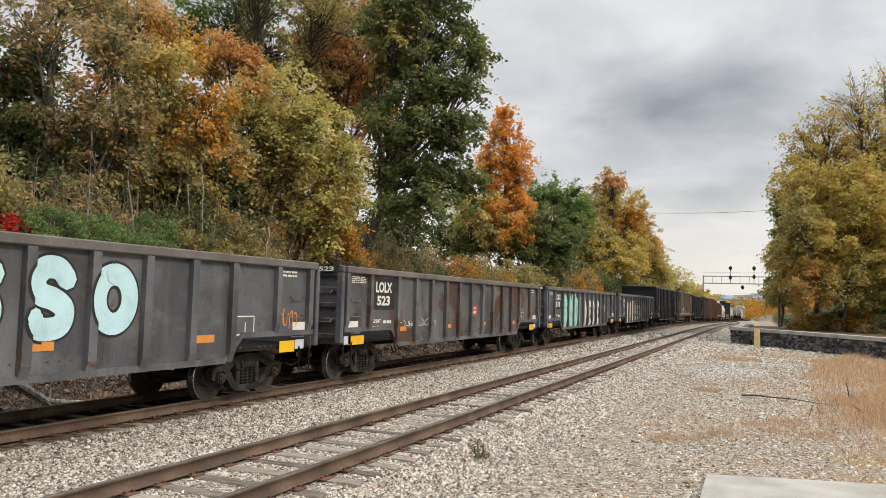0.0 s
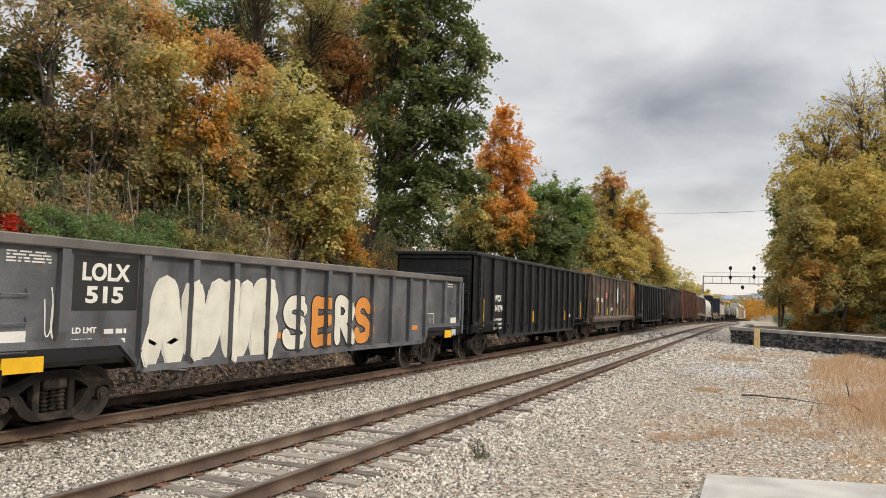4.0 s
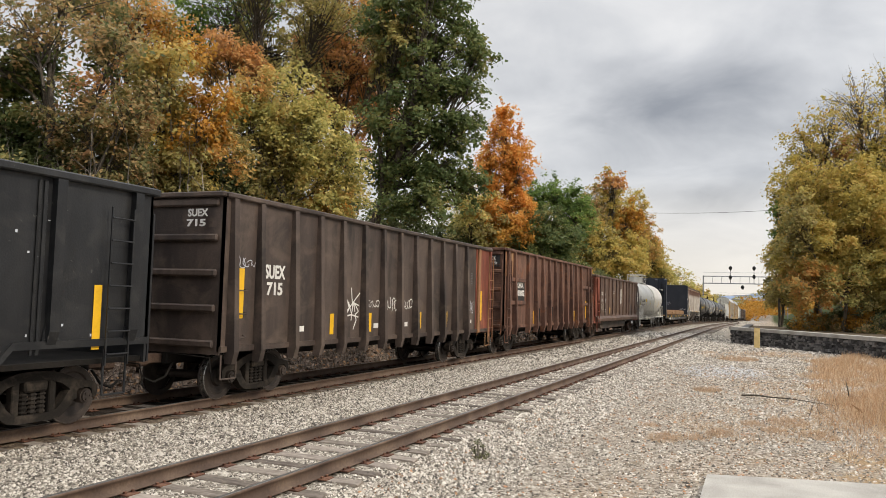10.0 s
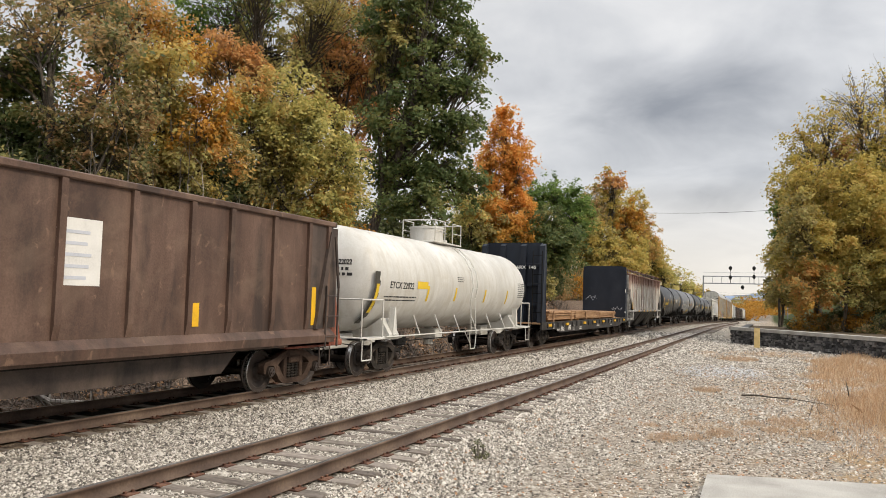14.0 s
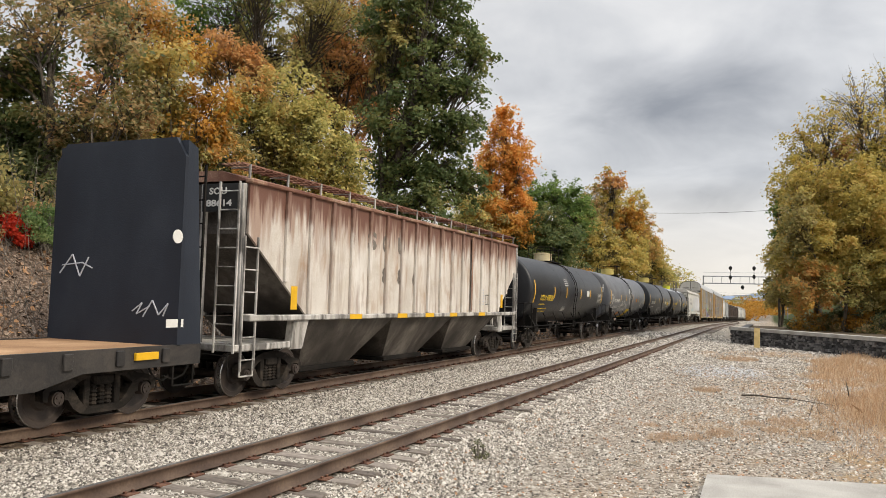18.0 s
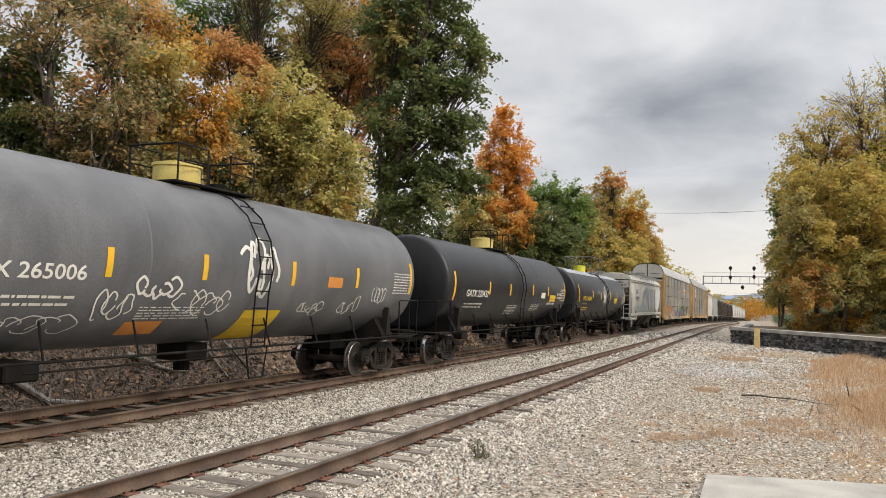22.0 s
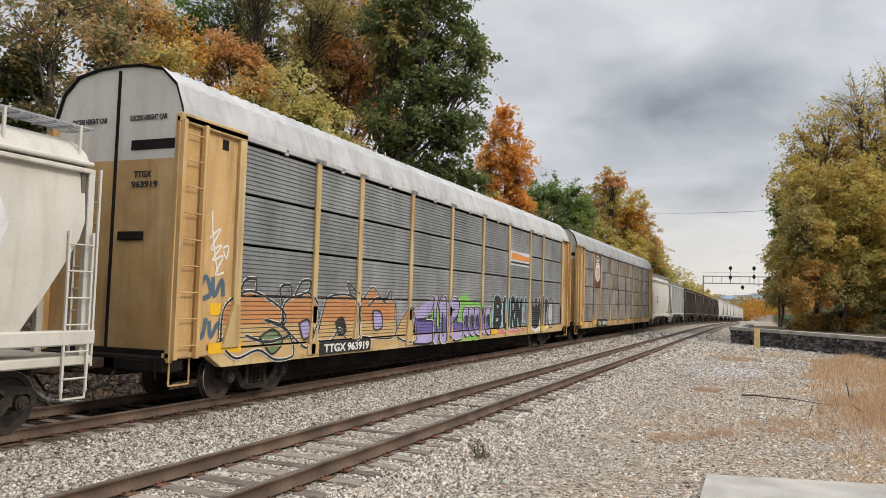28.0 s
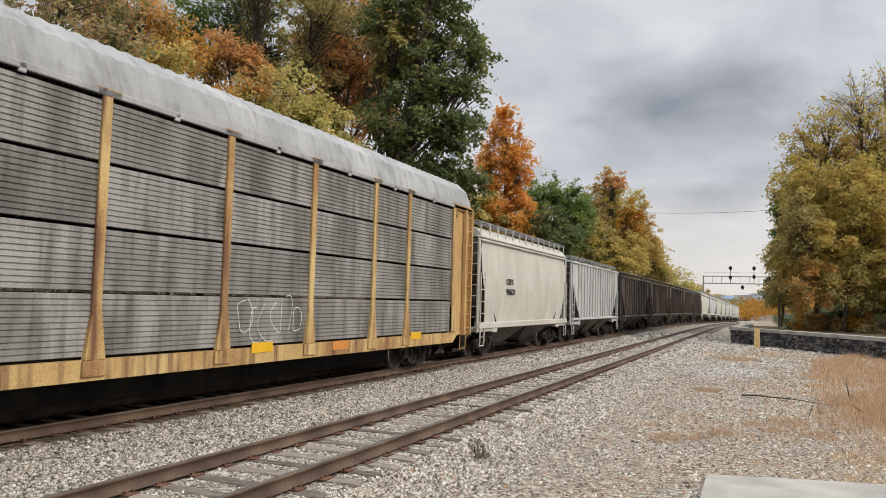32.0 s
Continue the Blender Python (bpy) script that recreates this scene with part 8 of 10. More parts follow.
dock()
slab = Geo()
slab.prism([(-0.80, 11.75), (0.6, 12.12), (4.6, 13.1), (5.6, 9.0), (-0.85, 7.6), (-0.78, 10.3)], "z", -0.46, -0.235)
tagged(part("concrete_slab", slab, CONCRETE), "worn pale concrete slab with a rough edge", "slab")
post = thing("marker_post", pose(-0.66, 51.5, -0.35), "short faded yellow wooden marker post", "post")
part("shaft", Geo().box(-0.16, 0.16, -0.1, 0.1, 0.0, 1.22, 0.02), YPOST, post)
part("cap", Geo().box(-0.17, 0.17, -0.11, 0.11, 1.222, 1.26, 0.01), YPOST, post)


# ---- signal bridges, cable and distance ----
def signal_bridge(y, x0, x1, zlo, zhi, heads, label):
    z0 = float(grade(y)) - 0.3
    root = thing("signal_bridge", pose(0, y, z0), label, "signal bridge")
    for x in (x0, x1):
        for dy in (-0.45, 0.45):
            part("mast", Geo().box(x - 0.13, x + 0.13, dy - 0.1, dy + 0.1, 0, zhi - z0 + 0.15, 0.02), GALV, root)
    for dy in (-0.45, 0.45):
        for z in (zlo - z0, zhi - z0):
            part("chord", Geo().box(x0, x1, dy - 0.08, dy + 0.08, z - 0.09, z + 0.09, 0.02), GALV, root)
    n = int((x1 - x0) / 1.9)
    for k in range(n + 1):
        x = x0 + (x1 - x0) * k / n
        part("web_post", Geo().box(x - 0.04, x + 0.04, -0.05, 0.05, zlo - z0, zhi - z0), GALV, root)
    part("walkway", Geo().box(x0, x1, -0.4, 0.4, zlo - z0 + 0.09, zlo - z0 + 0.13), GALV, root)
    part("handrail", Geo().tube([(x0, -0.5, zhi - z0 + 0.9), (x1, -0.5, zhi - z0 + 0.9)], 0.03, 5), GALV, root)
    for x, zz, two in heads:
        h = part("signal_head", Geo().cyl((x, -0.55, zz - z0), (x, -0.7, zz - z0), 0.4, 18).box(x - 0.2, x + 0.22, -0.5, -0.1, zz - z0 - 0.5, zz - z0 + 0.5, 0.03), BLACKSIG, root)
        part("hood", Geo().cyl((x, -0.7, zz - z0), (x, -1.05, zz - z0 - 0.03), 0.2, 12, caps=False), BLACKSIG, h)
        if two:
            part("signal_post", Geo().cyl((x, -0.3, zlo - z0), (x, -0.3, zz - z0 + 0.5), 0.06, 8), BLACKSIG, root)
    return root


signal_bridge(197.0, -14.5, 4.0, 7.75, 9.45, [(-8.4, 11.4, True), (-8.4, 9.2, True), (-3.2, 11.4, True), (-3.2, 9.4, True), (-5.7, 6.9, False)], "grey steel signal bridge with black signal heads")
signal_bridge(345.0, -19.0, 6.0, 5.4, 7.2, [], "grey steel signal bridge far down the line")
cable = Geo()
ends = [Vector((-20.3, 118, 15.9)), Vector((8.2, 110, 15.4))]
pts = [ends[0].lerp(ends[1], k / 8) - Vector((0, 0, 0.45 * math.sin(math.pi * k / 8))) for k in range(9)]
for k, e in enumerate(ends):
    foot = float(ground_height(e.x, e.y)) - 0.6
    pole = thing("utility_pole", pose(e.x, e.y, foot), "grey wooden utility pole standing among the trees", "pole")
    part("pole", Geo().cyl((0, 0, 0), (0, 0, e.z - foot + 0.4), 0.16, 10, 0.11), TWIG, pole)
    part("crossarm", Geo().box(-0.9, 0.9, -0.06, 0.06, e.z - foot - 0.12, e.z - foot - 0.01), TWIG, pole)
cable.tube(pts, 0.024, 5)
tagged(part("overhead_cable", cable, BLACKSIG), "thin dark cable slung across the line", "cable")


def distance():
    rng = np.random.default_rng(21)
    for name, label, mat, n, x0, x1, y0, y1, h, size in (("far_woods", "autumn woods far beyond the line", LEAF_GOLDRUST, 420, -120, 40, 430, 560, 11, 1.1), ("far_green_woods", "green woods far beyond the line", LEAF_OLIVEGREEN, 520, -160, 70, 560, 760, 15, 1.5)):
        cx, cy = rng.uniform(x0, x1, n), rng.uniform(y0, y1, n)
        hh = h * rng.uniform(0.4, 1.0, n)
        C = np.stack([cx, cy, ground_height(cx, cy) + hh * rng.uniform(0.2, 1.0, n)], -1)
        V = leaves(C, np.full(n, h * 0.3), 60, size, rng)
        me = array_mesh(name, V, np.arange(len(V)).reshape(-1, 4))
        me.materials.append(mat)
        tagged(new(name, me), label, "woods", kind="stuff")
    # blue ridge on the horizon
    xs = np.linspace(-3500, 2500, 121)
    top = 52 + 30 * np.sin(xs / 420.0) + 16 * np.sin(xs / 170.0 + 1) + 8 * np.sin(xs / 60.0)
    verts, rows = [], 4
    for j in range(rows):
        f = j / (rows - 1)
        verts.append(np.stack([xs, np.full_like(xs, 3200 + 500 * f), -30 + (top + 45) * math.sin(f * 1.5708)], -1))
    V = np.concatenate(verts)
    m = len(xs)
    idx = np.arange(rows * m).reshape(rows, m)
    Q = np.stack([idx[:-1, :-1], idx[:-1, 1:], idx[1:, 1:], idx[1:, :-1]], -1).reshape(-1, 4)
    me = array_mesh("ridge", V, Q)
    me.materials.append(surf("hazy_blue_ridge", flat3((0.20, 0.26, 0.36), (0.25, 0.31, 0.41), (0.31, 0.36, 0.45)), 1.0, 0, 0.004, bump=0, fine=0.02, spec=0.0))
    tagged(new("backdrop", me), "hazy blue ridge on the horizon", "hills", kind="structure")


distance()
build_train()


# ---- what is written and sprayed on the cars ----
def fit_word(words, w, h, bold=0.035):
    me = text_mesh(words, 1.0, bold).copy()
    co = np.array([v.co for v in me.vertices])
    lo, hi = co.min(0), co.max(0)
    for v in me.vertices:
        v.co = Vector(((v.co.x - lo[0]) * w / (hi[0] - lo[0]), (v.co.y - lo[1]) * h / (hi[1] - lo[1]), v.co.z + 0.0015))
    return me


def word(car, words, y0, y1, z0, z1, mat, x=1.466, name="lettering"):
    me = fit_word(words, y1 - y0, z1 - z0)
    me.materials.clear()
    me.materials.append(mat)
    return part(name, me, None, car, at=Matrix.Translation((x, y0, z0)) @ SIDE_TURN)


def end_word(car, words, x0, x1, y, z0, z1, mat):
    me = fit_word(words, x1 - x0, z1 - z0)
    me.materials.clear()
    me.materials.append(mat)
    return part("lettering", me, None, car, at=Matrix.Translation((x0, y, z0)) @ END_TURN)


def tank_word(car, words, R, zc, y0, y1, a0, a1, mat):
    me = fit_word(words, y1 - y0, radians(a1 - a0) * R, 0.012)
    me = on_tank(me, R, zc, y0, a0)
    me.materials.clear()
    me.materials.append(mat)
    return part("lettering", me, None, car)


GLYPHS = {
    "I": [[(0.5, 1.0), (0.5, 0.5), (0.5, 0.0)]],
    "L": [[(0.15, 1.0), (0.13, 0.5), (0.13, 0.03), (0.5, 0.02), (0.95, 0.06)]],
    "S": [[(0.95, 0.82), (0.7, 0.98), (0.3, 0.98), (0.06, 0.78), (0.2, 0.57), (0.6, 0.48), (0.92, 0.32), (0.85, 0.08), (0.5, 0.0), (0.15, 0.03), (0.02, 0.18)]],
    "O": [[(0.5 + 0.48 * math.cos(1.5708 + 6.2832 * k / 12), 0.5 + 0.49 * math.sin(1.5708 + 6.2832 * k / 12)) for k in range(13)]],
    "D": [[(0.12, 0.0), (0.12, 0.5), (0.12, 1.0), (0.55, 0.98), (0.92, 0.7), (0.92, 0.3), (0.55, 0.02), (0.12, 0.0)]],
    "E": [[(0.95, 0.97), (0.5, 0.98), (0.12, 0.97), (0.1, 0.5), (0.12, 0.03), (0.5, 0.02), (0.95, 0.05)], [(0.12, 0.5), (0.45, 0.5), (0.8, 0.54)]],
    "C": [[(0.95, 0.8), (0.7, 0.97), (0.35, 0.95), (0.1, 0.7), (0.08, 0.35), (0.3, 0.06), (0.65, 0.03), (0.95, 0.2), (0.9, 0.42), (0.6, 0.42)]],
    "B": [[(0.12, 0.0), (0.12, 0.5), (0.12, 1.0), (0.6, 1.0), (0.85, 0.78), (0.6, 0.54), (0.15, 0.52)], [(0.55, 0.54), (0.95, 0.3), (0.7, 0.02), (0.12, 0.0)]],
    "U": [[(0.08, 1.0), (0.08, 0.4), (0.3, 0.03), (0.7, 0.03), (0.92, 0.4), (0.92, 1.0)]],
    "R": [[(0.12, 0.0), (0.12, 0.5), (0.12, 1.0), (0.6, 1.0), (0.88, 0.76), (0.6, 0.52), (0.15, 0.5)], [(0.45, 0.5), (0.7, 0.25), (0.98, 0.0)]],
    "N": [[(0.1, 0.0), (0.1, 0.5), (0.1, 1.0), (0.5, 0.5), (0.9, 0.0), (0.9, 0.5), (0.9, 1.0)]],
    "F": [[(0.95, 0.97), (0.5, 0.98), (0.12, 0.97), (0.1, 0.5), (0.14, 0.0)], [(0.12, 0.52), (0.45, 0.52), (0.8, 0.56)]],
    "1": [[(0.5, 1.0), (0.5, 0.5), (0.5, 0.0)]],
    "b": [[(0.1, 1.0), (0.1, 0.5), (0.1, 0.1), (0.5, 0.0), (0.92, 0.25), (0.85, 0.6), (0.45, 0.66), (0.12, 0.5)]],
    "W": [[(0.05, 0.95), (0.15, 0.4), (0.3, 0.05), (0.45, 0.55), (0.6, 0.1), (0.8, 0.45), (0.95, 1.0)]],
    "A": [[(0.05, 0.0), (0.3, 0.6), (0.5, 1.0), (0.7, 0.6), (0.95, 0.0)], [(0.2, 0.35), (0.5, 0.4), (0.8, 0.35)]],
    "K": [[(0.1, 1.0), (0.1, 0.5), (0.1, 0.0)], [(0.9, 1.0), (0.5, 0.6), (0.15, 0.45), (0.5, 0.3), (0.95, 0.0)]],
}


def smooth_line(pts, step=0.035):
    out = []
    n = len(pts)
    for i in range(n - 1):
        p0, p1, p2, p3 = pts[max(0, i - 1)], pts[i], pts[i + 1], pts[min(n - 1, i + 2)]
        k = max(2, int(math.hypot(p2[0] - p1[0], p2[1] - p1[1]) / step))
        for j in range(k):
            t = j / k
            out.append(tuple(0.5 * ((2 * b) + (c - a) * t + (2 * a - 5 * b + 4 * c - d) * t * t + (3 * b - a - 3 * c + d) * t * t * t) for a, b, c, d in zip(p0, p1, p2, p3)))
    return out + [pts[-1]]


def clipped(g, lo, hi, x, axis=0):
    """The faces of g between two values of y (or of z, axis 1), laid at the plane x."""
    out = Geo()
    for f in g.f:
        poly = [(g.v[i][1], g.v[i][2]) for i in f]
        for lim, sgn in ((lo, 1), (hi, -1)):
            cut = []
            for p, q in zip(poly, poly[1:] + poly[:1]):
                dp, dq = sgn * (p[axis] - lim), sgn * (q[axis] - lim)
                if dp >= 0:
                    cut.append(p)
                if dp * dq < 0:
                    t = dp / (dp - dq)
                    cut.append((p[0] + (q[0] - p[0]) * t, p[1] + (q[1] - p[1]) * t))
            poly = cut
            if len(poly) < 3:
                break
        if len(poly) >= 3:
            out.add([(x + g.v[f[0]][0], u, v) for u, v in poly], [tuple(range(len(poly)))])
    return out


def drape(g, off, ribs, sheet, proud, rib_w, bands=None):
    """Lays flat faces on the sheet (or only on its raised bands, each (z0, z1, proud)) and, again, on the faces of the posts they cross."""
    ys = [q[1] for q in g.v]
    base = Geo()
    base.v, base.f = list(g.v), list(g.f)
    if bands:
        g.v, g.f = [], []
        for z0, z1, more in bands:
            top = clipped(base, z0, z1, sheet + off + more, 1)
            g.add(top.v, top.f)
    else:
        g.v = [(sheet + off + a2, b2, c2) for a2, b2, c2 in g.v]
    for q in ribs:
        if min(ys) - rib_w < q < max(ys) + rib_w:
            top = clipped(base, q - rib_w / 2, q + rib_w / 2, sheet + proud + off)
            g.add(top.v, top.f)


def blob(car, pts, mat, off=0.003, bands=None, ribs=(), sheet=1.461, proud=0.111, rib_w=0.15):
    """A sprayed shape with a rounded outline through the (y, z) points."""
    line = smooth_line(list(pts) + [pts[0]], 0.09)[:-1]
    g = Geo().add([(0, a, b) for a, b in line], [tuple(range(len(line)))])
    drape(g, off, ribs, sheet, proud, rib_w, bands)
    return part("graffiti", g, mat, car)


def brush(car, lines, mat, width, off=0.012, bands=None, ribs=(), sheet=1.461, proud=0.111, rib_w=0.15):
    """Sprayed lines through (y, z) points."""
    g = Geo()
    for pl in lines:
        ribbon(g, smooth_line(list(pl), 0.07), 0.0, width)
    drape(g, off, ribs, sheet, proud, rib_w, bands)
    return part("graffiti", g, mat, car)


def smear(car, y0, y1, z0, z1, mat, seed, ribs=(), sheet=1.461, proud=0.111, rib_w=0.15, off=0.001, rough=0.25, bands=None):
    """A sprayed ground of paint with an uneven edge."""
    rng = random.Random(seed)
    n = max(8, int((y1 - y0) / 0.12))
    g = Geo()
    vs = []
    a, b = 0.0, 0.0
    for k in range(n + 1):
        y = y0 + (y1 - y0) * k / n
        a, b = 0.7 * a + rng.uniform(-1, 1) * rough, 0.7 * b + rng.uniform(-1, 1) * rough
        f = min(1.0, 4.0 * min(k, n - k) / n)
        mid = (z0 + z1) / 2
        lo, hi = z0 + 0.25 * a * (z1 - z0), z1 + 0.25 * b * (z1 - z0)
        vs += [(0, y, max(z0 - 0.1, mid + (lo - mid) * (0.35 + 0.65 * f))), (0, y, mid + (hi - mid) * (0.35 + 0.65 * f))]
    g.add(vs, [(2 * k, 2 * k + 2, 2 * k + 3, 2 * k + 1) for k in range(n)])
    drape(g, off, ribs, sheet, proud, rib_w, bands)
    return part("graffiti", g, mat, car)


def spray(car, glyph, y0, y1, z0, z1, fill, edge=None, wide=0.3, rim=0.05, ribs=(), sheet=1.461, proud=0.111, rib_w=0.15, name="graffiti", slant=0.0, bands=None, lift=0.0):
    """A fat sprayed letter that lies on the sheet and over the posts. wide: stroke as a share of the letter's width."""
    w = wide * (y1 - y0)
    lines = []
    for pl in GLYPHS[glyph]:
        pts = [(y0 + w / 2 + (y1 - y0 - w) * (a + slant * (b - 0.5)), z0 + w / 2 + (z1 - z0 - w) * b) for a, b in pl]
        lines.append(smooth_line(pts))
    for mat, width, off in ((edge, w + 2 * rim, 0.002 + lift), (fill, w, 0.0125 + lift)):
        if mat is None:
            continue
        g = Geo()
        for pl in lines:
            ribbon(g, pl, 0.0, width)
            closed = math.dist(pl[0], pl[-1]) < 0.02
            for e, p in enumerate((pl[0], pl[-1])[closed:]):
                lift = (0.0085, 0.009)[e]
                g.add([(lift, p[0], p[1])] + [(lift, p[0] + width / 2 * math.cos(k * 0.7854), p[1] + width / 2 * math.sin(k * 0.7854)) for k in range(8)], [(0, 1 + k, 1 + (k + 1) % 8) for k in range(8)])
        drape(g, off, ribs, sheet, proud, rib_w, bands)
        part(name, g, mat, car)


def outline_box(car, y0, y1, z0, z1, mat, x=1.466, t=0.025):
    g = Geo()
    for a, b, c, d in ((y0, y1, z0, z0 + t), (y0, y1, z1 - t, z1), (y0, y0 + t, z0, z1), (y1 - t, y1, z0, z1), ((y0 + y1) / 2, (y0 + y1) / 2 + t, z0, (z0 + z1) * 0.52)):
        g.box(x, x + 0.003, a, b, c, d)
    part("stencil_box", g, mat, car)


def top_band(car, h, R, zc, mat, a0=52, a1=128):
    """Sky sheen along the crown of a tank, painted on as a pale band."""
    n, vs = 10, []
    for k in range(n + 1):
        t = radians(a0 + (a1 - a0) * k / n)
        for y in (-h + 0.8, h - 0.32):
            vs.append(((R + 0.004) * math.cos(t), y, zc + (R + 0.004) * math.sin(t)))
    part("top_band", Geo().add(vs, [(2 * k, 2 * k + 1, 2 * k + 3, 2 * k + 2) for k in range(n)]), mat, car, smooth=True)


def dress_train():
    top_band(*TANKS[4], P_TOPSHEEN)
    # low gondolas: stencils, reflectors, sprayed letters
    c1, c2, c3, c4 = [c for c, _ in LOW]
    PATCH = I_BLACK
    for c, num in ((c1, None), (c2, "523"), (c3, "518"), (c4, "515")):
        for y, w, z, h in ((-8.3, 0.85, 0.93, 0.22), (-5.5, 0.55, 1.2, 0.12), (-2.12, 0.55, 1.2, 0.12), (1.2, 0.55, 1.22, 0.13), (4.66, 0.6, 1.2, 0.14), (7.3, 0.62, 0.9, 0.24)):
            stripe(c, 1.466, y + 0.1, z, w - 0.06, h, I_YELLOW if abs(y) > 6 else I_ORANGESPRAY)
        stripe(c, 1.466, 7.86, 1.34, 0.5, 0.19, I_WHITE, "placard")
        stripe(c, 1.466, -8.25, 1.33, 0.52, 0.18, I_WHITE, "placard")
        outline_box(c, 5.9, 6.5, 1.3, 1.68, I_WHITE)
        bars(c, 1.466, 7.4, 2.5, 0.56, 0.16, 2, I_WHITE, 4)
        bars(c, 1.466, -8.1, 2.46, 0.72, 0.18, 4, I_WHITE, 5)
        word(c, "LD LMT", -6.95, -6.5, 1.45, 1.54, I_WHITE, 1.462)
        word(c, "LT WT", -6.95, -6.58, 1.28, 1.37, I_WHITE, 1.462)
        bars(c, 1.462, -6.35, 1.28, 0.5, 0.3, 2, I_WHITE, 6, 0.5)
        for s in (-1, 1):
            for z in (1.22, 1.62, 2.02):
                part("grab_iron", Geo().tube([(1.462, s * 7.75, z + 0.08), (1.53, s * 7.75, z), (1.53, s * 8.2, z), (1.462, s * 8.2, z + 0.08)], 0.014, 5), P_GREY, c)
            for z in (1.5, 2.2):
                part("grab_iron", Geo().tube([(0.85, s * (LOW[0][1] + 0.1), z + 0.06), (0.85, s * (LOW[0][1] + 0.17), z), (1.3, s * (LOW[0][1] + 0.17), z), (1.3, s * (LOW[0][1] + 0.1), z + 0.06)], 0.014, 5), P_CHORD, c)
            part("corner_post", Geo().box(1.40, 1.575, *sorted((s * (LOW[0][1] - 0.03), s * (LOW[0][1] + 0.1))), 1.0, 2.68, 0.02), P_GREY, c)
            stripe(c, 1.466, -8.42 if s < 0 else 7.98, 0.95, 0.34, 0.2, I_GREYSPRAY, "placard")
            stirrup(c, s * 8.3, P_UNDER, 0.4, 1.5, 1.0)
            part("tow_loop", Geo().tube([(1.5, s * 5.9, 0.8), (1.56, s * 5.9, 0.66), (1.56, s * 5.9 + 0.2, 0.66), (1.5, s * 5.9 + 0.2, 0.8)], 0.025, 6), P_UNDER, c)
        g = Geo()
        for k in range(13):
            for q in range(3):
                g.cyl((1.46, -5.3 + k * 1.0 + q * 0.2, 1.06), (1.475, -5.3 + k * 1.0 + q * 0.2, 1.06), 0.016, 6)
        part("rivet_row", g, P_GREY, c)
        if num:
            part("number_panel", Geo().box(1.4605, 1.4635, -6.98, -5.70, 1.79, 2.62), PATCH, c)
            word(c, "LOLX", -6.82, -5.88, 2.24, 2.52, I_WHITE, 1.4645)
            word(c, num, -6.74, -6.0, 1.90, 2.16, I_WHITE, 1.4645)
            part("number_panel", Geo().box(0.05, 1.5, -LOW[0][1] - 0.155, -LOW[0][1] - 0.132, 2.69, 2.85), PATCH, c)
            end_word(c, "LOLX " + num, 0.15, 1.35, -LOW[0][1] - 0.16, 2.71, 2.82, I_WHITE)
    R = LOW_RIBS
    spray(c1, "S", 1.22, 2.14, 1.36, 2.58, I_PALEBLUE, I_BLACK, 0.36, 0.045, R)
    spray(c1, "O", 2.34, 3.36, 1.40, 2.54, I_PALEBLUE, I_BLACK, 0.34, 0.045, R)
    spray(c1, "S", -0.1, 0.96, 1.40, 2.62, I_PALEBLUE, I_BLACK, 0.34, 0.045, R)
    spray(c1, "E", -1.4, -0.3, 1.40, 2.62, I_PALEBLUE, I_BLACK, 0.34, 0.045, R)
    scrawl(c1, 1.466, 7.36, 1.36, 0.62, 0.46, I_ORANGESPRAY, 8, 5, 0.03)
    # red placard, arrow and chalk on the second
    part("placard", Geo().box(1.4605, 1.465, 0.25, 0.82, 1.58, 1.93), I_RED, c2)
    for k, (wd, z0, z1) in enumerate((("DO NOT", 1.79, 1.88), ("HUMP", 1.64, 1.74))):
        word(c2, wd, 0.31, 0.76, z0, z1, I_WHITE, 1.4665)
    g = Geo()
    g.box(1.4605, 1.464, 0.14, 0.19, 0.95, 1.22).prism([(0.03, 1.0), (0.30, 1.0), (0.165, 0.82)], "x", 1.4605, 1.464)
    part("chalk_mark", g, I_WHITE, c2)
    scrawl(c2, 1.466, -5.45, 1.30, 2.6, 0.2, I_WHITE, 31, 11, 0.02, "chalk_mark")
    outline_box(c2, 5.95, 6.5, 1.46, 1.8, I_ORANGESPRAY)
    # teal and cream pieces on the third
    for k, (gl, a, b) in enumerate((("C", -5.5, -4.5), ("R", -4.5, -3.45), ("B", -3.6, -2.75), ("O", -2.85, -2.1), ("1", -2.3, -1.6))):
        spray(c3, gl, a, b, 0.92, 2.5 - 0.08 * (k % 2), I_TEAL, I_CREAM, 0.4, 0.035, R, slant=0.08)
    for gl, a, b, z1 in (("D", -1.02, -0.02, 2.31), ("E", 0.14, 1.15, 2.31), ("C", 1.25, 2.14, 2.33), ("E", 2.28, 3.4, 2.31)):
        spray(c3, gl, a - 0.06, b + 0.06, 0.82, z1 + 0.04, ink("faded_pink_spray", (0.42, 0.30, 0.36)), None, 0.42, 0.0, R, slant=0.06)
        spray(c3, gl, a, b, 0.88, z1 - 0.02, I_CREAM, I_BLACK, 0.34, 0.025, R, slant=0.06, lift=0.014)
    scrawl(c3, 1.466, 4.7, 1.5, 0.66, 0.56, I_CREAM, 41, 5, 0.04)
    scrawl(c3, 1.466, 3.5, 0.9, 0.78, 0.52, ink("dull_pink_spray", (0.32, 0.17, 0.18)), 43, 5, 0.03)
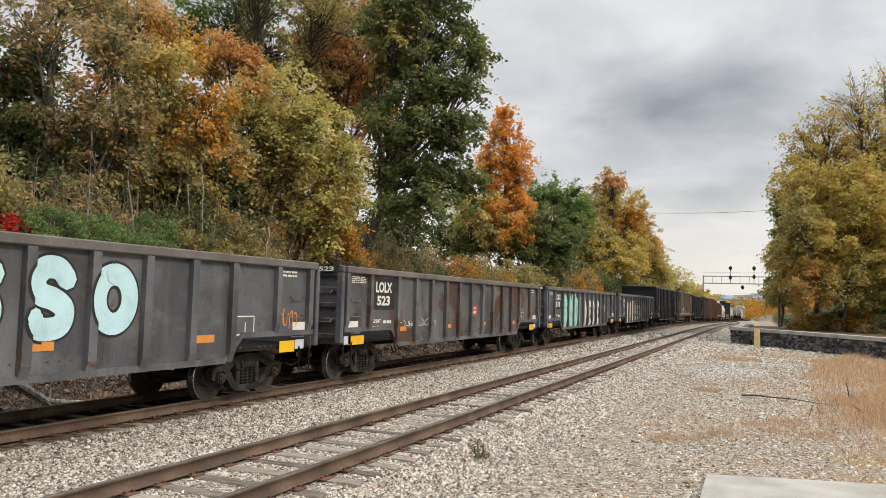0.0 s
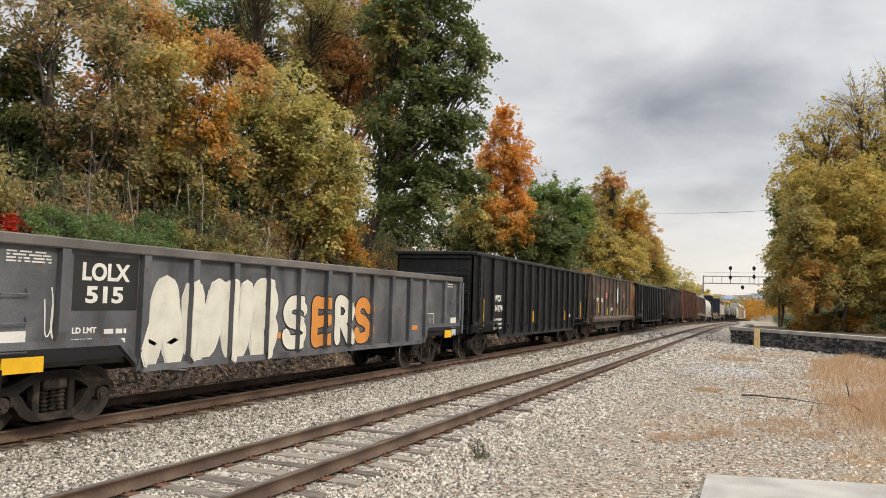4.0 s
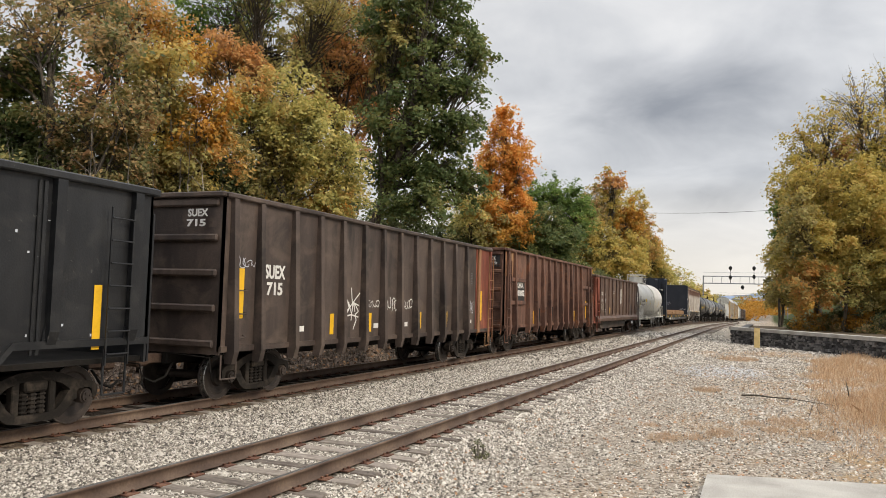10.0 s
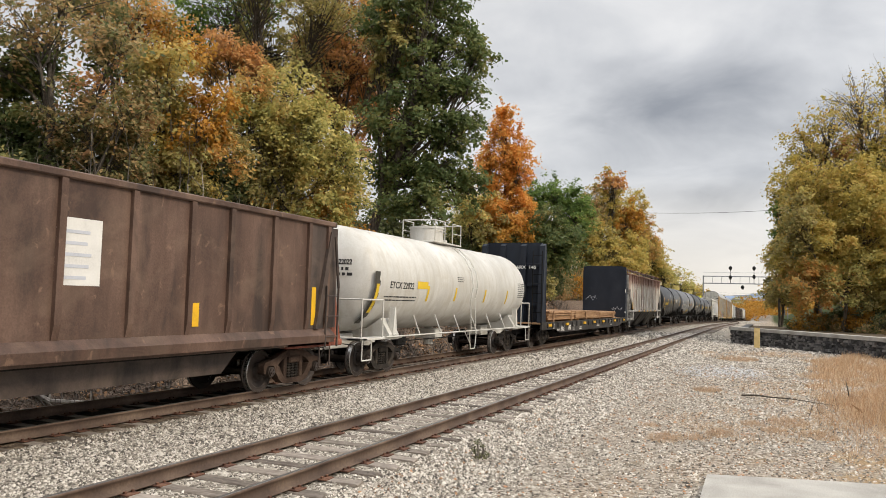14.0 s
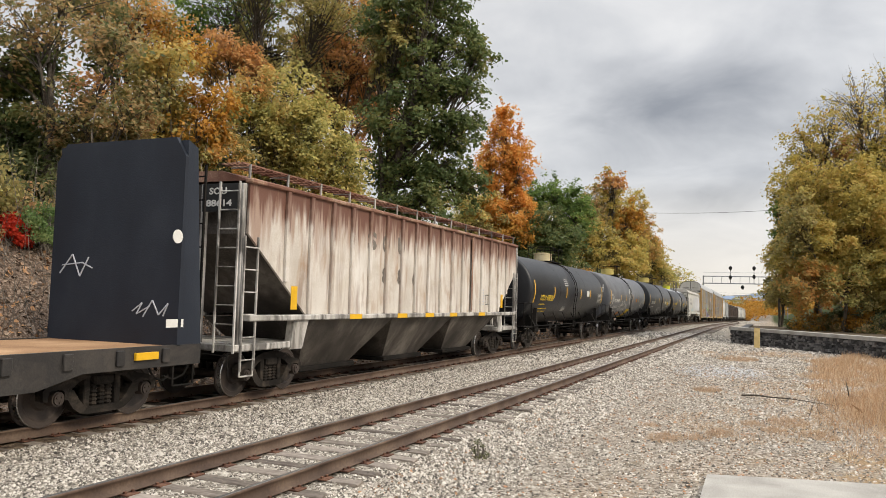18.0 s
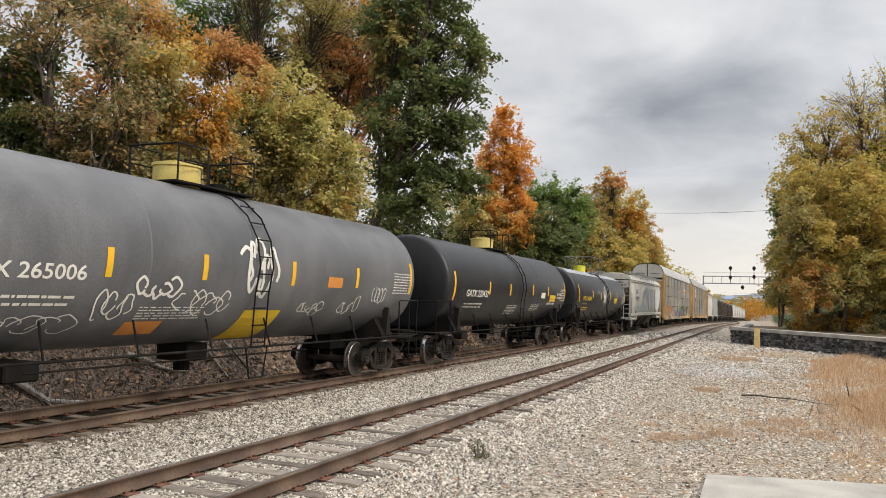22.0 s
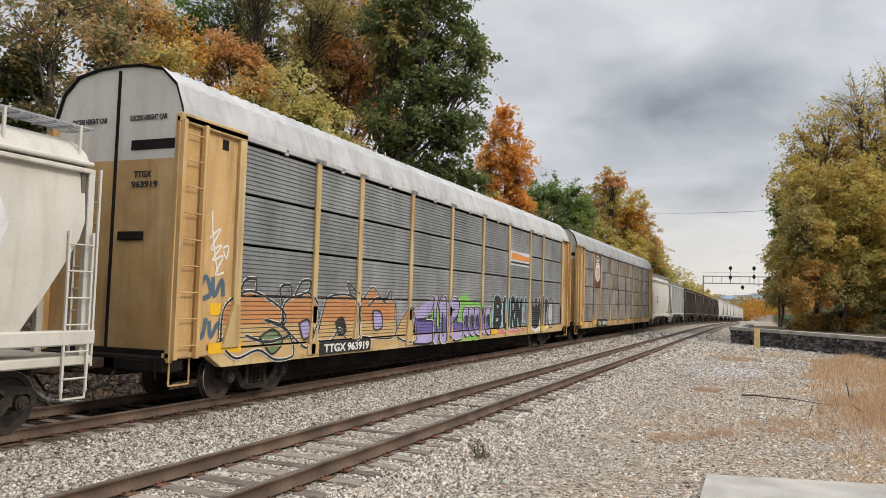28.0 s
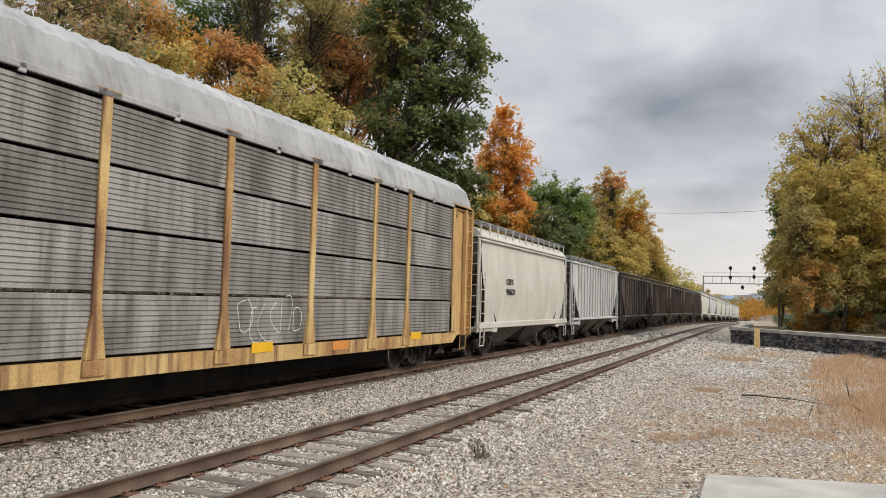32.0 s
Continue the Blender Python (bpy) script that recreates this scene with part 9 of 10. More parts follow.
    # the fourth: a sprawling cream piece
    for k, (gl, a, b) in enumerate((("A", -5.65, -4.5), ("W", -4.7, -3.4), ("U", -3.6, -2.6), ("B", -2.7, -1.7))):
        spray(c4, gl, a, b, 0.84, 2.36, I_CREAM, I_WHITE, 0.42, 0.03, R, slant=0.1)
    for k, (gl, a, b) in enumerate((("S", -1.6, -0.6), ("E", -0.5, 0.4), ("R", 0.5, 1.4), ("S", 1.5, 2.4))):
        spray(c4, gl, a, b, 0.95, 2.1, (I_CREAM, I_ORANGESPRAY)[k % 2], I_BLACK, 0.3, 0.03, R)
    scrawl(c4, 1.466, -7.45, 1.4, 0.35, 0.9, I_WHITE, 47, 3, 0.025)

    # tall black gondolas
    for (c, h), num in zip(TALL, ("204174", "204165")):
        word(c, "MWCX", -6.72, -5.74, 2.08, 2.34, I_WHITE)
        word(c, num, -6.75, -5.6, 1.70, 1.95, I_WHITE)
        word(c, "LD LMT 209200", -6.60, -5.66, 1.36, 1.45, I_WHITE)
        word(c, "LT WT  76800", -6.60, -5.66, 1.20, 1.29, I_WHITE)
        word(c, "CU FT    4014", -6.60, -5.66, 1.04, 1.13, I_WHITE)
        end_word(c, "MWCX", 0.2, 0.75, -h - 0.095, 2.34, 2.46, I_WHITE)
        end_word(c, num, 0.2, 0.85, -h - 0.095, 2.16, 2.28, I_WHITE)
        for y, z0, z1 in ((-7.84, 1.18, 2.15), (-4.0, 1.19, 1.68), (-1.4, 1.22, 1.70), (1.7, 1.22, 1.72), (4.33, 1.24, 1.72), (7.86, 1.2, 2.18)):
            stripe(c, 1.466, y, z0, 0.15, z1 - z0)
        if num == "204165":
            for k, (wd, a, b) in enumerate((("CONDITIONALLY", -2.89, -2.43), ("APPROVED", -2.82, -2.50), ("CONTROL VALVE", -2.91, -2.43), ("IF DEFECTIVE, TAG", -2.94, -2.39))):
                word(c, wd, a, b, 1.38 - 0.085 * k, 1.435 - 0.085 * k, I_WHITE)
            bars(c, 1.466, -2.92, 1.05, 0.5, 0.07, 1, I_WHITE, 7)
            stripe(c, 1.466, -2.66, 0.91, 0.3, 0.13, I_WHITE, "placard")
            scrawl(c, 1.466, -0.6, 1.42, 0.42, 0.4, I_WHITE, int(num) % 97, 5, 0.018)
        stripe(c, 1.466, 5.3, 1.4, 0.2, 0.13, I_WHITE, "placard")
        for s in (-1, 1):
            ladder(c, 1.56, s * 8.05, s * 8.5, 0.95, 3.4, 7, P_BLACK, rail=0.014)
            end_ladder(c, s * (h + 0.14), 0.9, 1.35, 0.95, 3.4, 7, P_BLACK)
            stirrup(c, s * 8.3, P_BLACK, 0.45, 1.5, 1.2)
        for y in (-5.25, -3.01, -0.74, 1.49, 3.74, 5.95):
            part("stake_pocket", Geo().box(1.48, 1.57, y - 0.16, y + 0.1, 1.05, 1.28, 0.01), P_BLACK, c)
        sp = Geo()
        rng = random.Random(int(num))
        for k in range(60):
            y, z = rng.uniform(-8, 8), rng.uniform(0.9, 3.4)
            sp.box(1.4605, 1.463, y, y + rng.uniform(0.01, 0.04), z, z + rng.uniform(0.01, 0.05))
        part("paint_chips", sp, I_GREYSPRAY, c)

    # brown scrap gondolas
    for (c, h), red in zip(BROWN, (False, True)):
        if red:
            for wd, a, b, z0, z1 in (("DJ", -6.08, -5.62, 2.58, 2.84), ("JX", -5.10, -4.66, 2.58, 2.84), ("11", -6.02, -5.62, 2.19, 2.43), ("33", -5.08, -4.64, 2.19, 2.43)):
                word(c, wd, a, b, z0, z1, I_WHITE)
            end_word(c, "1133", 0.3, 1.0, -h + 0.055, 3.36, 3.52, I_WHITE)
            stripe(c, 1.462, 0.05, 2.16, 0.84, 1.0, I_WHITE, "poster")
            for k in range(5):
                stripe(c, 1.467, 0.12, 2.25 + 0.17 * k, 0.5 + 0.04 * (k % 3), 0.05, I_GREYSPRAY, "poster_line")
            for s in (-1, 1):
                for a in (1, -1):
                    part("end_panel", Geo().box(*sorted((a * 1.461, a * 1.472)), *sorted((s * 7.96, s * 6.7)), 1.38, 3.70), P_OXIDE if s < 0 else P_BROWN2, c)
            scrawl(c, 1.466, -6.45, 1.74, 0.95, 0.42, I_CREAM, 63, 6, 0.03)
            bars(c, 1.466, -5.28, 1.6, 0.62, 0.24, 2, I_WHITE, 64)
            bars(c, 1.466, -2.35, 2.8, 0.5, 0.2, 2, I_WHITE, 65)
            for y, z0, z1 in ((-7.05, 1.45, 2.42), (-3.45, 1.5, 1.9), (3.0, 1.5, 1.92), (6.9, 1.45, 2.3)):
                stripe(c, 1.475, y, z0, 0.17, z1 - z0)
            stripe(c, 1.58, -5.5, 1.08, 0.68, 0.15, I_CREAM, "placard")
        else:
            word(c, "DJJX", -6.02, -5.14, 2.22, 2.48, I_WHITE)
            word(c, "1568", -4.58, -3.92, 2.20, 2.46, I_WHITE)
            end_word(c, "DJJX 1568", -0.1, 1.1, -h + 0.055, 3.36, 3.52, I_WHITE)
            for y, w, z0, z1 in ((-3.15, 0.66, 2.44, 2.85), (3.28, 0.55, 2.5, 2.88)):
                part("placard", Geo().box(1.4605, 1.464, y, y + w, z0, z1), I_RED, c)
                word(c, "DO NOT", y + 0.07, y + w - 0.07, (z0 + z1) / 2 + 0.03, z1 - 0.07, I_WHITE, 1.4655)
                word(c, "HUMP", y + 0.12, y + w - 0.12, z0 + 0.07, (z0 + z1) / 2 - 0.03, I_WHITE, 1.4655)
            stripe(c, 1.462, 0.62, 2.16, 0.75, 1.02, I_PALEBLUE, "poster")
            for k in range(5):
                stripe(c, 1.467, 0.68, 2.25 + 0.18 * k, 0.45 + 0.05 * (k % 3), 0.06, I_WHITE, "poster_line")
            for y, z0, z1 in ((-5.29, 1.55, 2.18), (-2.44, 1.40, 1.85), (1.0, 1.4, 1.85), (4.9, 1.4, 1.85)):
                stripe(c, 1.466, y, z0, 0.16, z1 - z0)
            scrawl(c, 1.466, -2.25, 1.45, 0.95, 0.7, I_WHITE, 71, 6, 0.025)
            stripe(c, 1.466, -1.2, 1.7, 0.5, 0.18, I_WHITE, "placard")
            stripe(c, 1.466, -4.2, 1.53, 0.22, 0.27, I_BLUE, "paint_mark")
            scrawl(c, 1.466, -7.0, 2.15, 0.5, 1.05, I_GREYSPRAY, 73, 3, 0.015)
            part("end_panel", Geo().box(1.461, 1.475, 6.45, 7.74, 1.38, 3.70), P_ORANGE, c)
        for s in (-1, 1):
            m = P_OXIDE if red and s < 0 else (P_ORANGE if not red and s > 0 else P_BROWN2)
            ladder(c, 1.60, *sorted((s * (h + 0.12), s * (h - 0.40))), 0.95, 2.35, 3, m)
            part("ladder_brace", Geo().tube([(1.60, s * (h + 0.12), 2.3), (1.56, s * (h - 0.02), 3.5)], 0.035, 6), m, c)
            part("corner_brace", Geo().prism([(s * (h - 0.75), 1.37), (s * (h - 0.55), 1.37), (s * (h - 0.05), 3.6), (s * (h - 0.2), 3.6)], "x", 1.475, 1.56), m, c)
            stirrup(c, s * (h - 0.25), m, 0.45, 1.5, 0.95)
        part("tub_bottom", Geo().prism([(-h + 2.9, 0.98), (-h + 3.4, 0.55), (h - 3.4, 0.55), (h - 2.9, 0.98)], "x", -1.1, 1.1), P_BROWN2, c)

    # the other tall gondolas
    (c8, h8), (c9, h9) = OTHER
    word(c8, "SUEX", 0.12 + -6.38, -5.54, 2.43, 2.72, I_WHITE)
    word(c8, "715", -6.18, -5.62, 2.09, 2.36, I_WHITE)
    end_word(c8, "SUEX", 0.12 + 0.55, 1.15, -h8 - 0.095, 3.55, 3.70, I_WHITE)
    end_word(c8, "715", 0.65, 1.1, -h8 - 0.095, 3.36, 3.50, I_WHITE)
    for y, z0, z1 in ((-7.1, 1.63, 2.60), (-3.64, 1.22, 1.70), (-1.75, 1.23, 1.71), (1.38, 1.24, 1.72), (3.4, 1.24, 1.72), (6.57, 1.4, 2.44)):
        stripe(c8, 1.479 if y > 6 else 1.466, y, z0, 0.17, z1 - z0)
    # a spiky white star and three quick tags
    for pl in (((0.0, 0.62), (0.2, 0.72), (0.06, 0.4)), ((0.12, 0.9), (0.34, 0.5), (0.2, 0.35)), ((0.42, 1.0), (0.5, 0.55), (0.44, 0.2)), ((0.86, 0.88), (0.36, 0.52), (0.0, 0.3)), ((0.3, 0.66), (0.46, 0.36), (0.56, 0.66), (0.62, 0.4)), ((0.84, 0.56), (0.6, 0.62), (0.8, 0.42), (0.62, 0.34)), ((0.1, 0.3), (0.45, 0.34), (0.8, 0.28)), ((0.66, 0.36), (0.7, 0.2), (0.55, -0.02))):
        g, line = Geo(), [(p[0] + (q[0] - p[0]) * k / 4, p[1] + (q[1] - p[1]) * k / 4) for p, q in zip(pl, pl[1:]) for k in range(5)]
        ribbon(g, [(-3.09 + q, 1.33 + z) for q, z in line], 1.464, 0.035)
        part("graffiti", g, I_WHITE, c8)
    scrawl(c8, 1.466, -1.97, 1.84, 0.78, 0.2, I_WHITE, 82, 5, 0.025)
    scrawl(c8, 1.466, -0.92, 1.76, 0.8, 0.36, I_WHITE, 83, 6, 0.028)
    scrawl(c8, 1.466, 0.12, 1.8, 0.74, 0.24, I_WHITE, 88, 5, 0.026)
    for y in (0.18, 2.38):
        stripe(c8, 1.466, y, 1.22, 0.13, 0.52, I_DULLSPRAY, "paint_mark")
    scrawl(c8, 1.466, -7.2, 2.62, 0.6, 0.2, I_GREYSPRAY, 84, 5, 0.02)
    scrawl(c8, 1.466, 5.52, 1.66, 0.35, 0.4, I_GREYSPRAY, 85, 4, 0.02)
    bars(c8, 1.466, 5.62, 2.62, 0.16, 0.44, 8, I_DULLSPRAY, 86)
    part("end_panel", Geo().box(1.4605, 1.475, 6.12, 7.58, 0.98, 3.90), P_OXIDE, c8)
    part("end_post", Geo().box(1.475, 1.55, 6.22, 6.42, 0.98, 3.90, 0.015), P_ORANGE, c8)
    part("end_post", Geo().box(1.475, 1.55, 7.44, 7.58, 0.98, 3.90, 0.015), P_OXIDE, c8)
    for y in (-5.0, -1.45, 0.35, 5.5):
        stripe(c8, 1.466, y, 1.32, 0.26, 0.12, I_WHITE, "placard")
    part("number_panel", Geo().box(1.4605, 1.464, -6.6, -5.2, 2.15, 2.94), I_BLACK, c9)
    word(c9, "OFOX", -6.2, -5.38, 2.66, 2.91, I_WHITE, 1.466)
    word(c9, "101802", -6.32, -5.25, 2.33, 2.58, I_WHITE, 1.466)
    part("number_panel", Geo().box(0.35, 1.25, -h9 - 0.02, -h9 - 0.004, 3.45, 3.92), I_BLACK, c9)
    end_word(c9, "OFOX", 0.5, 1.1, -h9 - 0.025, 3.70, 3.85, I_WHITE)
    end_word(c9, "101802", 0.45, 1.15, -h9 - 0.025, 3.50, 3.64, I_WHITE)
    for y, z0, z1 in ((-6.8, 1.26, 2.26), (-3.85, 1.15, 1.72), (3.8, 1.2, 1.7), (6.6, 1.28, 2.25)):
        stripe(c9, 1.466, y, z0, 0.18, z1 - z0)
    for y, w, z0, z1 in ((-3.05, 0.34, 1.24, 1.84), (-1.98, 0.36, 1.25, 1.88), (-0.8, 0.34, 1.22, 1.92), (0.15, 0.36, 1.28, 1.86)):
        part("black_drip", Geo().prism([(y, z0), (y + w, z0), (y + w, z1), (y + w * 0.5, z1 - 0.02), (y, z1 - 0.05)], "x", 1.4605, 1.4625), P_UNDER, c9)
    for s in (-1, 1):
        y0, y1 = sorted((s * 7.55, s * 5.3))
        for z in (2.06, 2.98):
            part("side_beam", Geo().box(1.46, 1.56, y0 + 0.1, y1 - 0.02, z - 0.08, z + 0.08, 0.02), P_RUST, c9)
        part("end_panel", Geo().box(1.4605, 1.466, *sorted((s * 7.88, s * 6.62)), 3.08, 4.05), P_ORANGE if s < 0 else P_RUST, c9)
    for c, h, m in ((c8, h8, P_ORANGE), (c9, h9, P_RUST)):
        for s in (-1, 1):
            mm = m if s > 0 or c is c9 else P_BROWN2
            if c is c8 and s < 0:
                for z in (1.3, 1.75, 2.2):
                    part("grab_iron", Geo().tube([(1.462, -7.4, z), (1.54, -7.4, z - 0.03), (1.54, -6.9, z - 0.03), (1.462, -6.9, z)], 0.015, 5), mm, c)
                stirrup(c, -h + 0.25, mm, 0.45, 1.5, 0.95)
                continue
            ladder(c, 1.60, *sorted((s * (h - 0.02), s * (h - 0.45))), 0.62, 3.7, 9, mm)
            end_ladder(c, s * (h + 0.16), 0.95, 1.4, 0.8, 3.7, 8, mm)
            stirrup(c, s * (h - 0.25), mm, 0.45, 1.5, 0.95)

    # tank cars
    t11, t14, t15, t16, t17 = TANKS
    c, h, R, zc = t11
    tank_word(c, "ETCX 22022", R, zc, -5.95, -4.43, -9, -1.5, I_BLACK)
    tank_bars(c, R, zc, -6.2, -23, 2.05, 0.2, 2, I_BLACK, 3)
    part_on(c, R, zc, -4.18, -3.42, -8, 0.5, I_GOLD)
    for y, a0, a1, w in ((-6.75, -38, -5, 0.16), (-3.42, -23, -4, 0.14), (-1.16, -22, -4, 0.14), (1.72, -23, -4, 0.14), (4.25, -24, -3, 0.14)):
        tank_stripe(c, R, zc, y, a0, a1, w, I_GOLD)
    tank_bars(c, R, zc, 5.7, -13, 1.1, 0.62, 8, I_BLACK, 4)
    tank_bars(c, R, zc, -1.0, 4, 0.6, 0.2, 3, I_BLACK, 6)
    head_bars(c, h, R, zc, 0.1, 0.35, 0.85, ("ETCX 22022",), I_BLACK, 0.62)
    part_on(c, R, zc, -6.85, -6.55, -55, 8, ink("black_spill_stain", (0.05, 0.045, 0.035)))
    c, h, R, zc = t14
    tank_word(c, "UTLX 680535", R, zc, -6.1, -3.83, -17.5, -8, I_GOLD)
    tank_bars(c, R, zc, -6.1, -25, 1.0, 0.13, 1, I_GOLD, 11)
    tank_bars(c, R, zc, -6.05, -39, 1.65, 0.3, 2, I_GOLD, 12)
    for y, a0, a1 in ((-7.2, -21, 15), (-3.8, -12, 6), (-1.42, -11, 8), (1.8, -11, 7), (4.16, -10, 7), (7.46, -18, 18)):
        tank_stripe(c, R, zc, y, a0, a1, 0.13)
    part_on(c, R, zc, 3.35, 3.95, -6, 5, I_WHITE)
    tank_bars(c, R, zc, 6.3, -19, 1.0, 0.6, 8, I_WHITE, 13)
    tank_bars(c, R, zc, -1.65, 11, 0.7, 0.4, 4, I_WHITE, 14)
    tank_bars(c, R, zc, -1.6, -38, 0.7, 0.3, 4, I_WHITE, 15)
    head_bars(c, h, R, zc, -1.0, 0.6, -0.1, ("UTLX 680535",), I_GOLD)
    c, h, R, zc = t15
    tank_word(c, "TILX 265006", R, zc, -5.98, -3.9, -15.5, -7, I_WHITE)
    tank_bars(c, R, zc, -5.9, -31, 1.9, 0.25, 2, I_WHITE, 21)
    for y, a0, a1 in ((-7.15, -20, 15), (-3.56, -13, 4), (-1.34, -12, 5), (1.5, -13, 6), (4.3, -12, 6), (7.4, -16, 16)):
        tank_stripe(c, R, zc, y, a0, a1, 0.13)
    for y, a, w, hh, sd, st, th in ((-6.84, -24, 0.55, 0.8, 22, 3, 0.05), (-2.84, -24, 0.95, 0.33, 23, 5, 0.05), (-0.2, -20, 1.1, 1.05, 24, 5, 0.08), (-3.55, -39, 0.72, 0.55, 25, 4, 0.03), (-1.82, -37, 1.4, 0.5, 26, 6, 0.03), (2.1, -38, 0.95, 0.35, 27, 5, 0.025), (3.85, -37, 0.9, 0.42, 28, 4, 0.03), (5.3, -25, 0.7, 0.45, 29, 4, 0.03), (-5.6, -52, 1.8, 0.4, 30, 6, 0.02)):
        tank_scrawl(c, R, zc, y, a, w, hh, I_WHITE, sd, st, th)
    part_on(c, R, zc, 0.25, 1.5, -72, -34, I_GOLD)
    part_on(c, R, zc, -2.72, -1.86, -56, -43, I_ORANGESPRAY)
    part_on(c, R, zc, 3.0, 3.65, -13, -4, I_ORANGESPRAY)
    tank_bars(c, R, zc, 6.4, -16, 1.05, 0.6, 8, I_WHITE, 31)
    tank_bars(c, R, zc, -2.6, -41, 1.6, 0.3, 5, I_WHITE, 32)
    head_bars(c, h, R, zc, -1.05, 0.5, -0.05, ("TILX 265006",), I_WHITE, scr=True)
    c, h, R, zc = t16
    tank_word(c, "GATX 220432", R, zc, -6.0, -3.78, -16, -7, I_WHITE)
    tank_bars(c, R, zc, -5.95, -31, 1.8, 0.25, 2, I_WHITE, 41)
    for y, a0, a1 in ((-7.18, -21, 14), (-3.74, -12, 5), (-1.28, -12, 5), (1.92, -10, 6), (4.4, -10, 6), (7.5, -18, 16)):
        tank_stripe(c, R, zc, y, a0, a1, 0.14)
    part_on(c, R, zc, 3.32, 4.0, -14, -5, I_CREAM)
    part_on(c, R, zc, 4.88, 5.85, -19, -8, I_GOLD)
    tank_bars(c, R, zc, 5.0, -16, 0.75, 0.16, 1, I_BLACK, 43)
    tank_word(c, "SR 13450", R, zc, 6.1, 6.85, -8, -4, I_WHITE)
    tank_word(c, "SR 13449", R, zc, 6.1, 6.85, -14, -10, I_WHITE)
    tank_word(c, "SR-8754 FRA AIP", R, zc, 4.6, 5.9, -25, -21, I_WHITE)
    tank_bars(c, R, zc, 6.75, -17, 0.75, 0.6, 7, I_WHITE, 44)
    tank_bars(c, R, zc, -1.1, -42, 1.35, 0.45, 6, I_WHITE, 45)
    tank_bars(c, R, zc, 2.2, -36, 1.2, 0.35, 4, I_WHITE, 46)
    head_bars(c, h, R, zc, -1.0, 0.5, -0.05, ("GATX 220432",), I_WHITE)
    c, h, R, zc = t17
    tank_word(c, "UTLX 647681", R, zc, -5.8, -3.58, -11, -2, I_GOLD)
    tank_bars(c, R, zc, -5.75, -19, 1.15, 0.1, 1, I_GOLD, 51)
    tank_bars(c, R, zc, -5.75, -33, 1.7, 0.28, 2, I_GOLD, 52)
    for y, a0, a1 in ((-6.85, -14, 22), (-3.35, -5, 12), (-0.98, -7, 11), (2.02, -6, 13), (4.4, -6, 12), (7.3, -12, 18)):
        tank_stripe(c, R, zc, y, a0, a1, 0.14)
    part_on(c, R, zc, 3.5, 4.4, -15, -3, I_GOLD)
    tank_bars(c, R, zc, 3.6, -12, 0.7, 0.16, 1, I_BLACK, 53)
    for pl in (((0.0, 0.95), (0.2, 0.45), (0.28, 0.98), (0.36, 0.4)), ((0.05, 0.75), (0.3, 0.7), (0.12, 0.5)), ((0.42, 0.9), (0.4, 0.2), (0.62, 0.85), (0.6, 0.15)), ((0.3, 0.55), (0.8, 0.62)), ((0.62, 0.7), (0.8, 1.15), (0.86, 0.4)), ((0.78, 1.1), (0.9, 1.3), (0.88, 0.75)), ((0.86, 0.72), (1.05, 0.9), (0.92, 0.55), (1.15, 0.5)), ((0.95, 0.8), (1.12, 0.66)), ((0.42, 0.3), (0.34, -0.25)), ((0.6, 0.3), (0.66, -0.12)), ((0.8, 0.35), (1.02, -0.05)), ((0.2, 0.3), (0.5, 0.12), (0.95, 0.22)), ((0.15, 0.2), (0.3, 0.62), (0.38, 0.12), (0.52, 0.7), (0.56, 0.1), (0.72, 0.66), (0.74, 0.1), (0.9, 0.6)), ((0.12, 0.42), (0.5, 0.5), (0.98, 0.4)), ((0.5, 1.22), (0.52, 0.8)), ((0.02, 0.1), (0.25, 0.42)), ((1.1, 0.2), (0.84, 0.42))):
        g, line = Geo(), [(p[0] + (q[0] - p[0]) * k / 6, p[1] + (q[1] - p[1]) * k / 6) for p, q in zip(pl, pl[1:]) for k in range(7)]
        ribbon(g, line, 0.0, 0.042)
        g.v = [((R + 0.006 + p) * math.cos(radians(-20) + r / R), -0.22 + q * 0.9, zc + (R + 0.006 + p) * math.sin(radians(-20) + r / R)) for p, q, r in g.v]
        part("graffiti", g, I_WHITE, c)
    tank_scrawl(c, R, zc, -7.3, -30, 1.1, 0.5, I_DULLSPRAY, 56, 6, 0.014)
    tank_scrawl(c, R, zc, -3.5, -32, 0.6, 0.4, I_DULLSPRAY, 57, 4, 0.014)
    part_on(c, R, zc, -1.95, -1.25, 6, 12, I_DULLSPRAY)
    tank_bars(c, R, zc, 6.2, -14, 1.0, 0.55, 8, I_WHITE, 55)
    head_bars(c, h, R, zc, -1.1, 0.65, -0.15, ("UTLX 647681",), I_GOLD)

    # bulkhead flat and its load
    c, h = FLAT[0]
    word(c, "IARX", -7.88, -7.17, 0.72, 0.98, I_WHITE, 1.534)
    word(c, "145", -6.38, -5.82, 0.74, 1.0, I_WHITE, 1.534)
    outline_box(c, -5.32, -5.02, 0.70, 0.98, I_WHITE, 1.534, 0.02)
    stripe(c, 1.534, -9.35, 0.88, 0.18, 0.22, I_WHITE, "placard")
    bars(c, 1.534, -8.6, 0.74, 0.45, 0.14, 2, I_WHITE, 91)
    bars(c, 1.534, -3.87, 0.73, 0.6, 0.17, 2, I_WHITE, 92)
    bars(c, 1.534, 0.8, 0.8, 0.7, 0.16, 2, I_WHITE, 93)
    outline_box(c, 4.98, 5.5, 0.78, 1.08, I_WHITE, 1.534, 0.02)
    for y in (-10.3, -6.9, -2.84, -0.22, 2.4, 6.25, 9.76):
        part("reflector", Geo().box(1.53, 1.584, y, y + 0.5, 0.99, 1.11, 0.004), I_YELLOW, c)
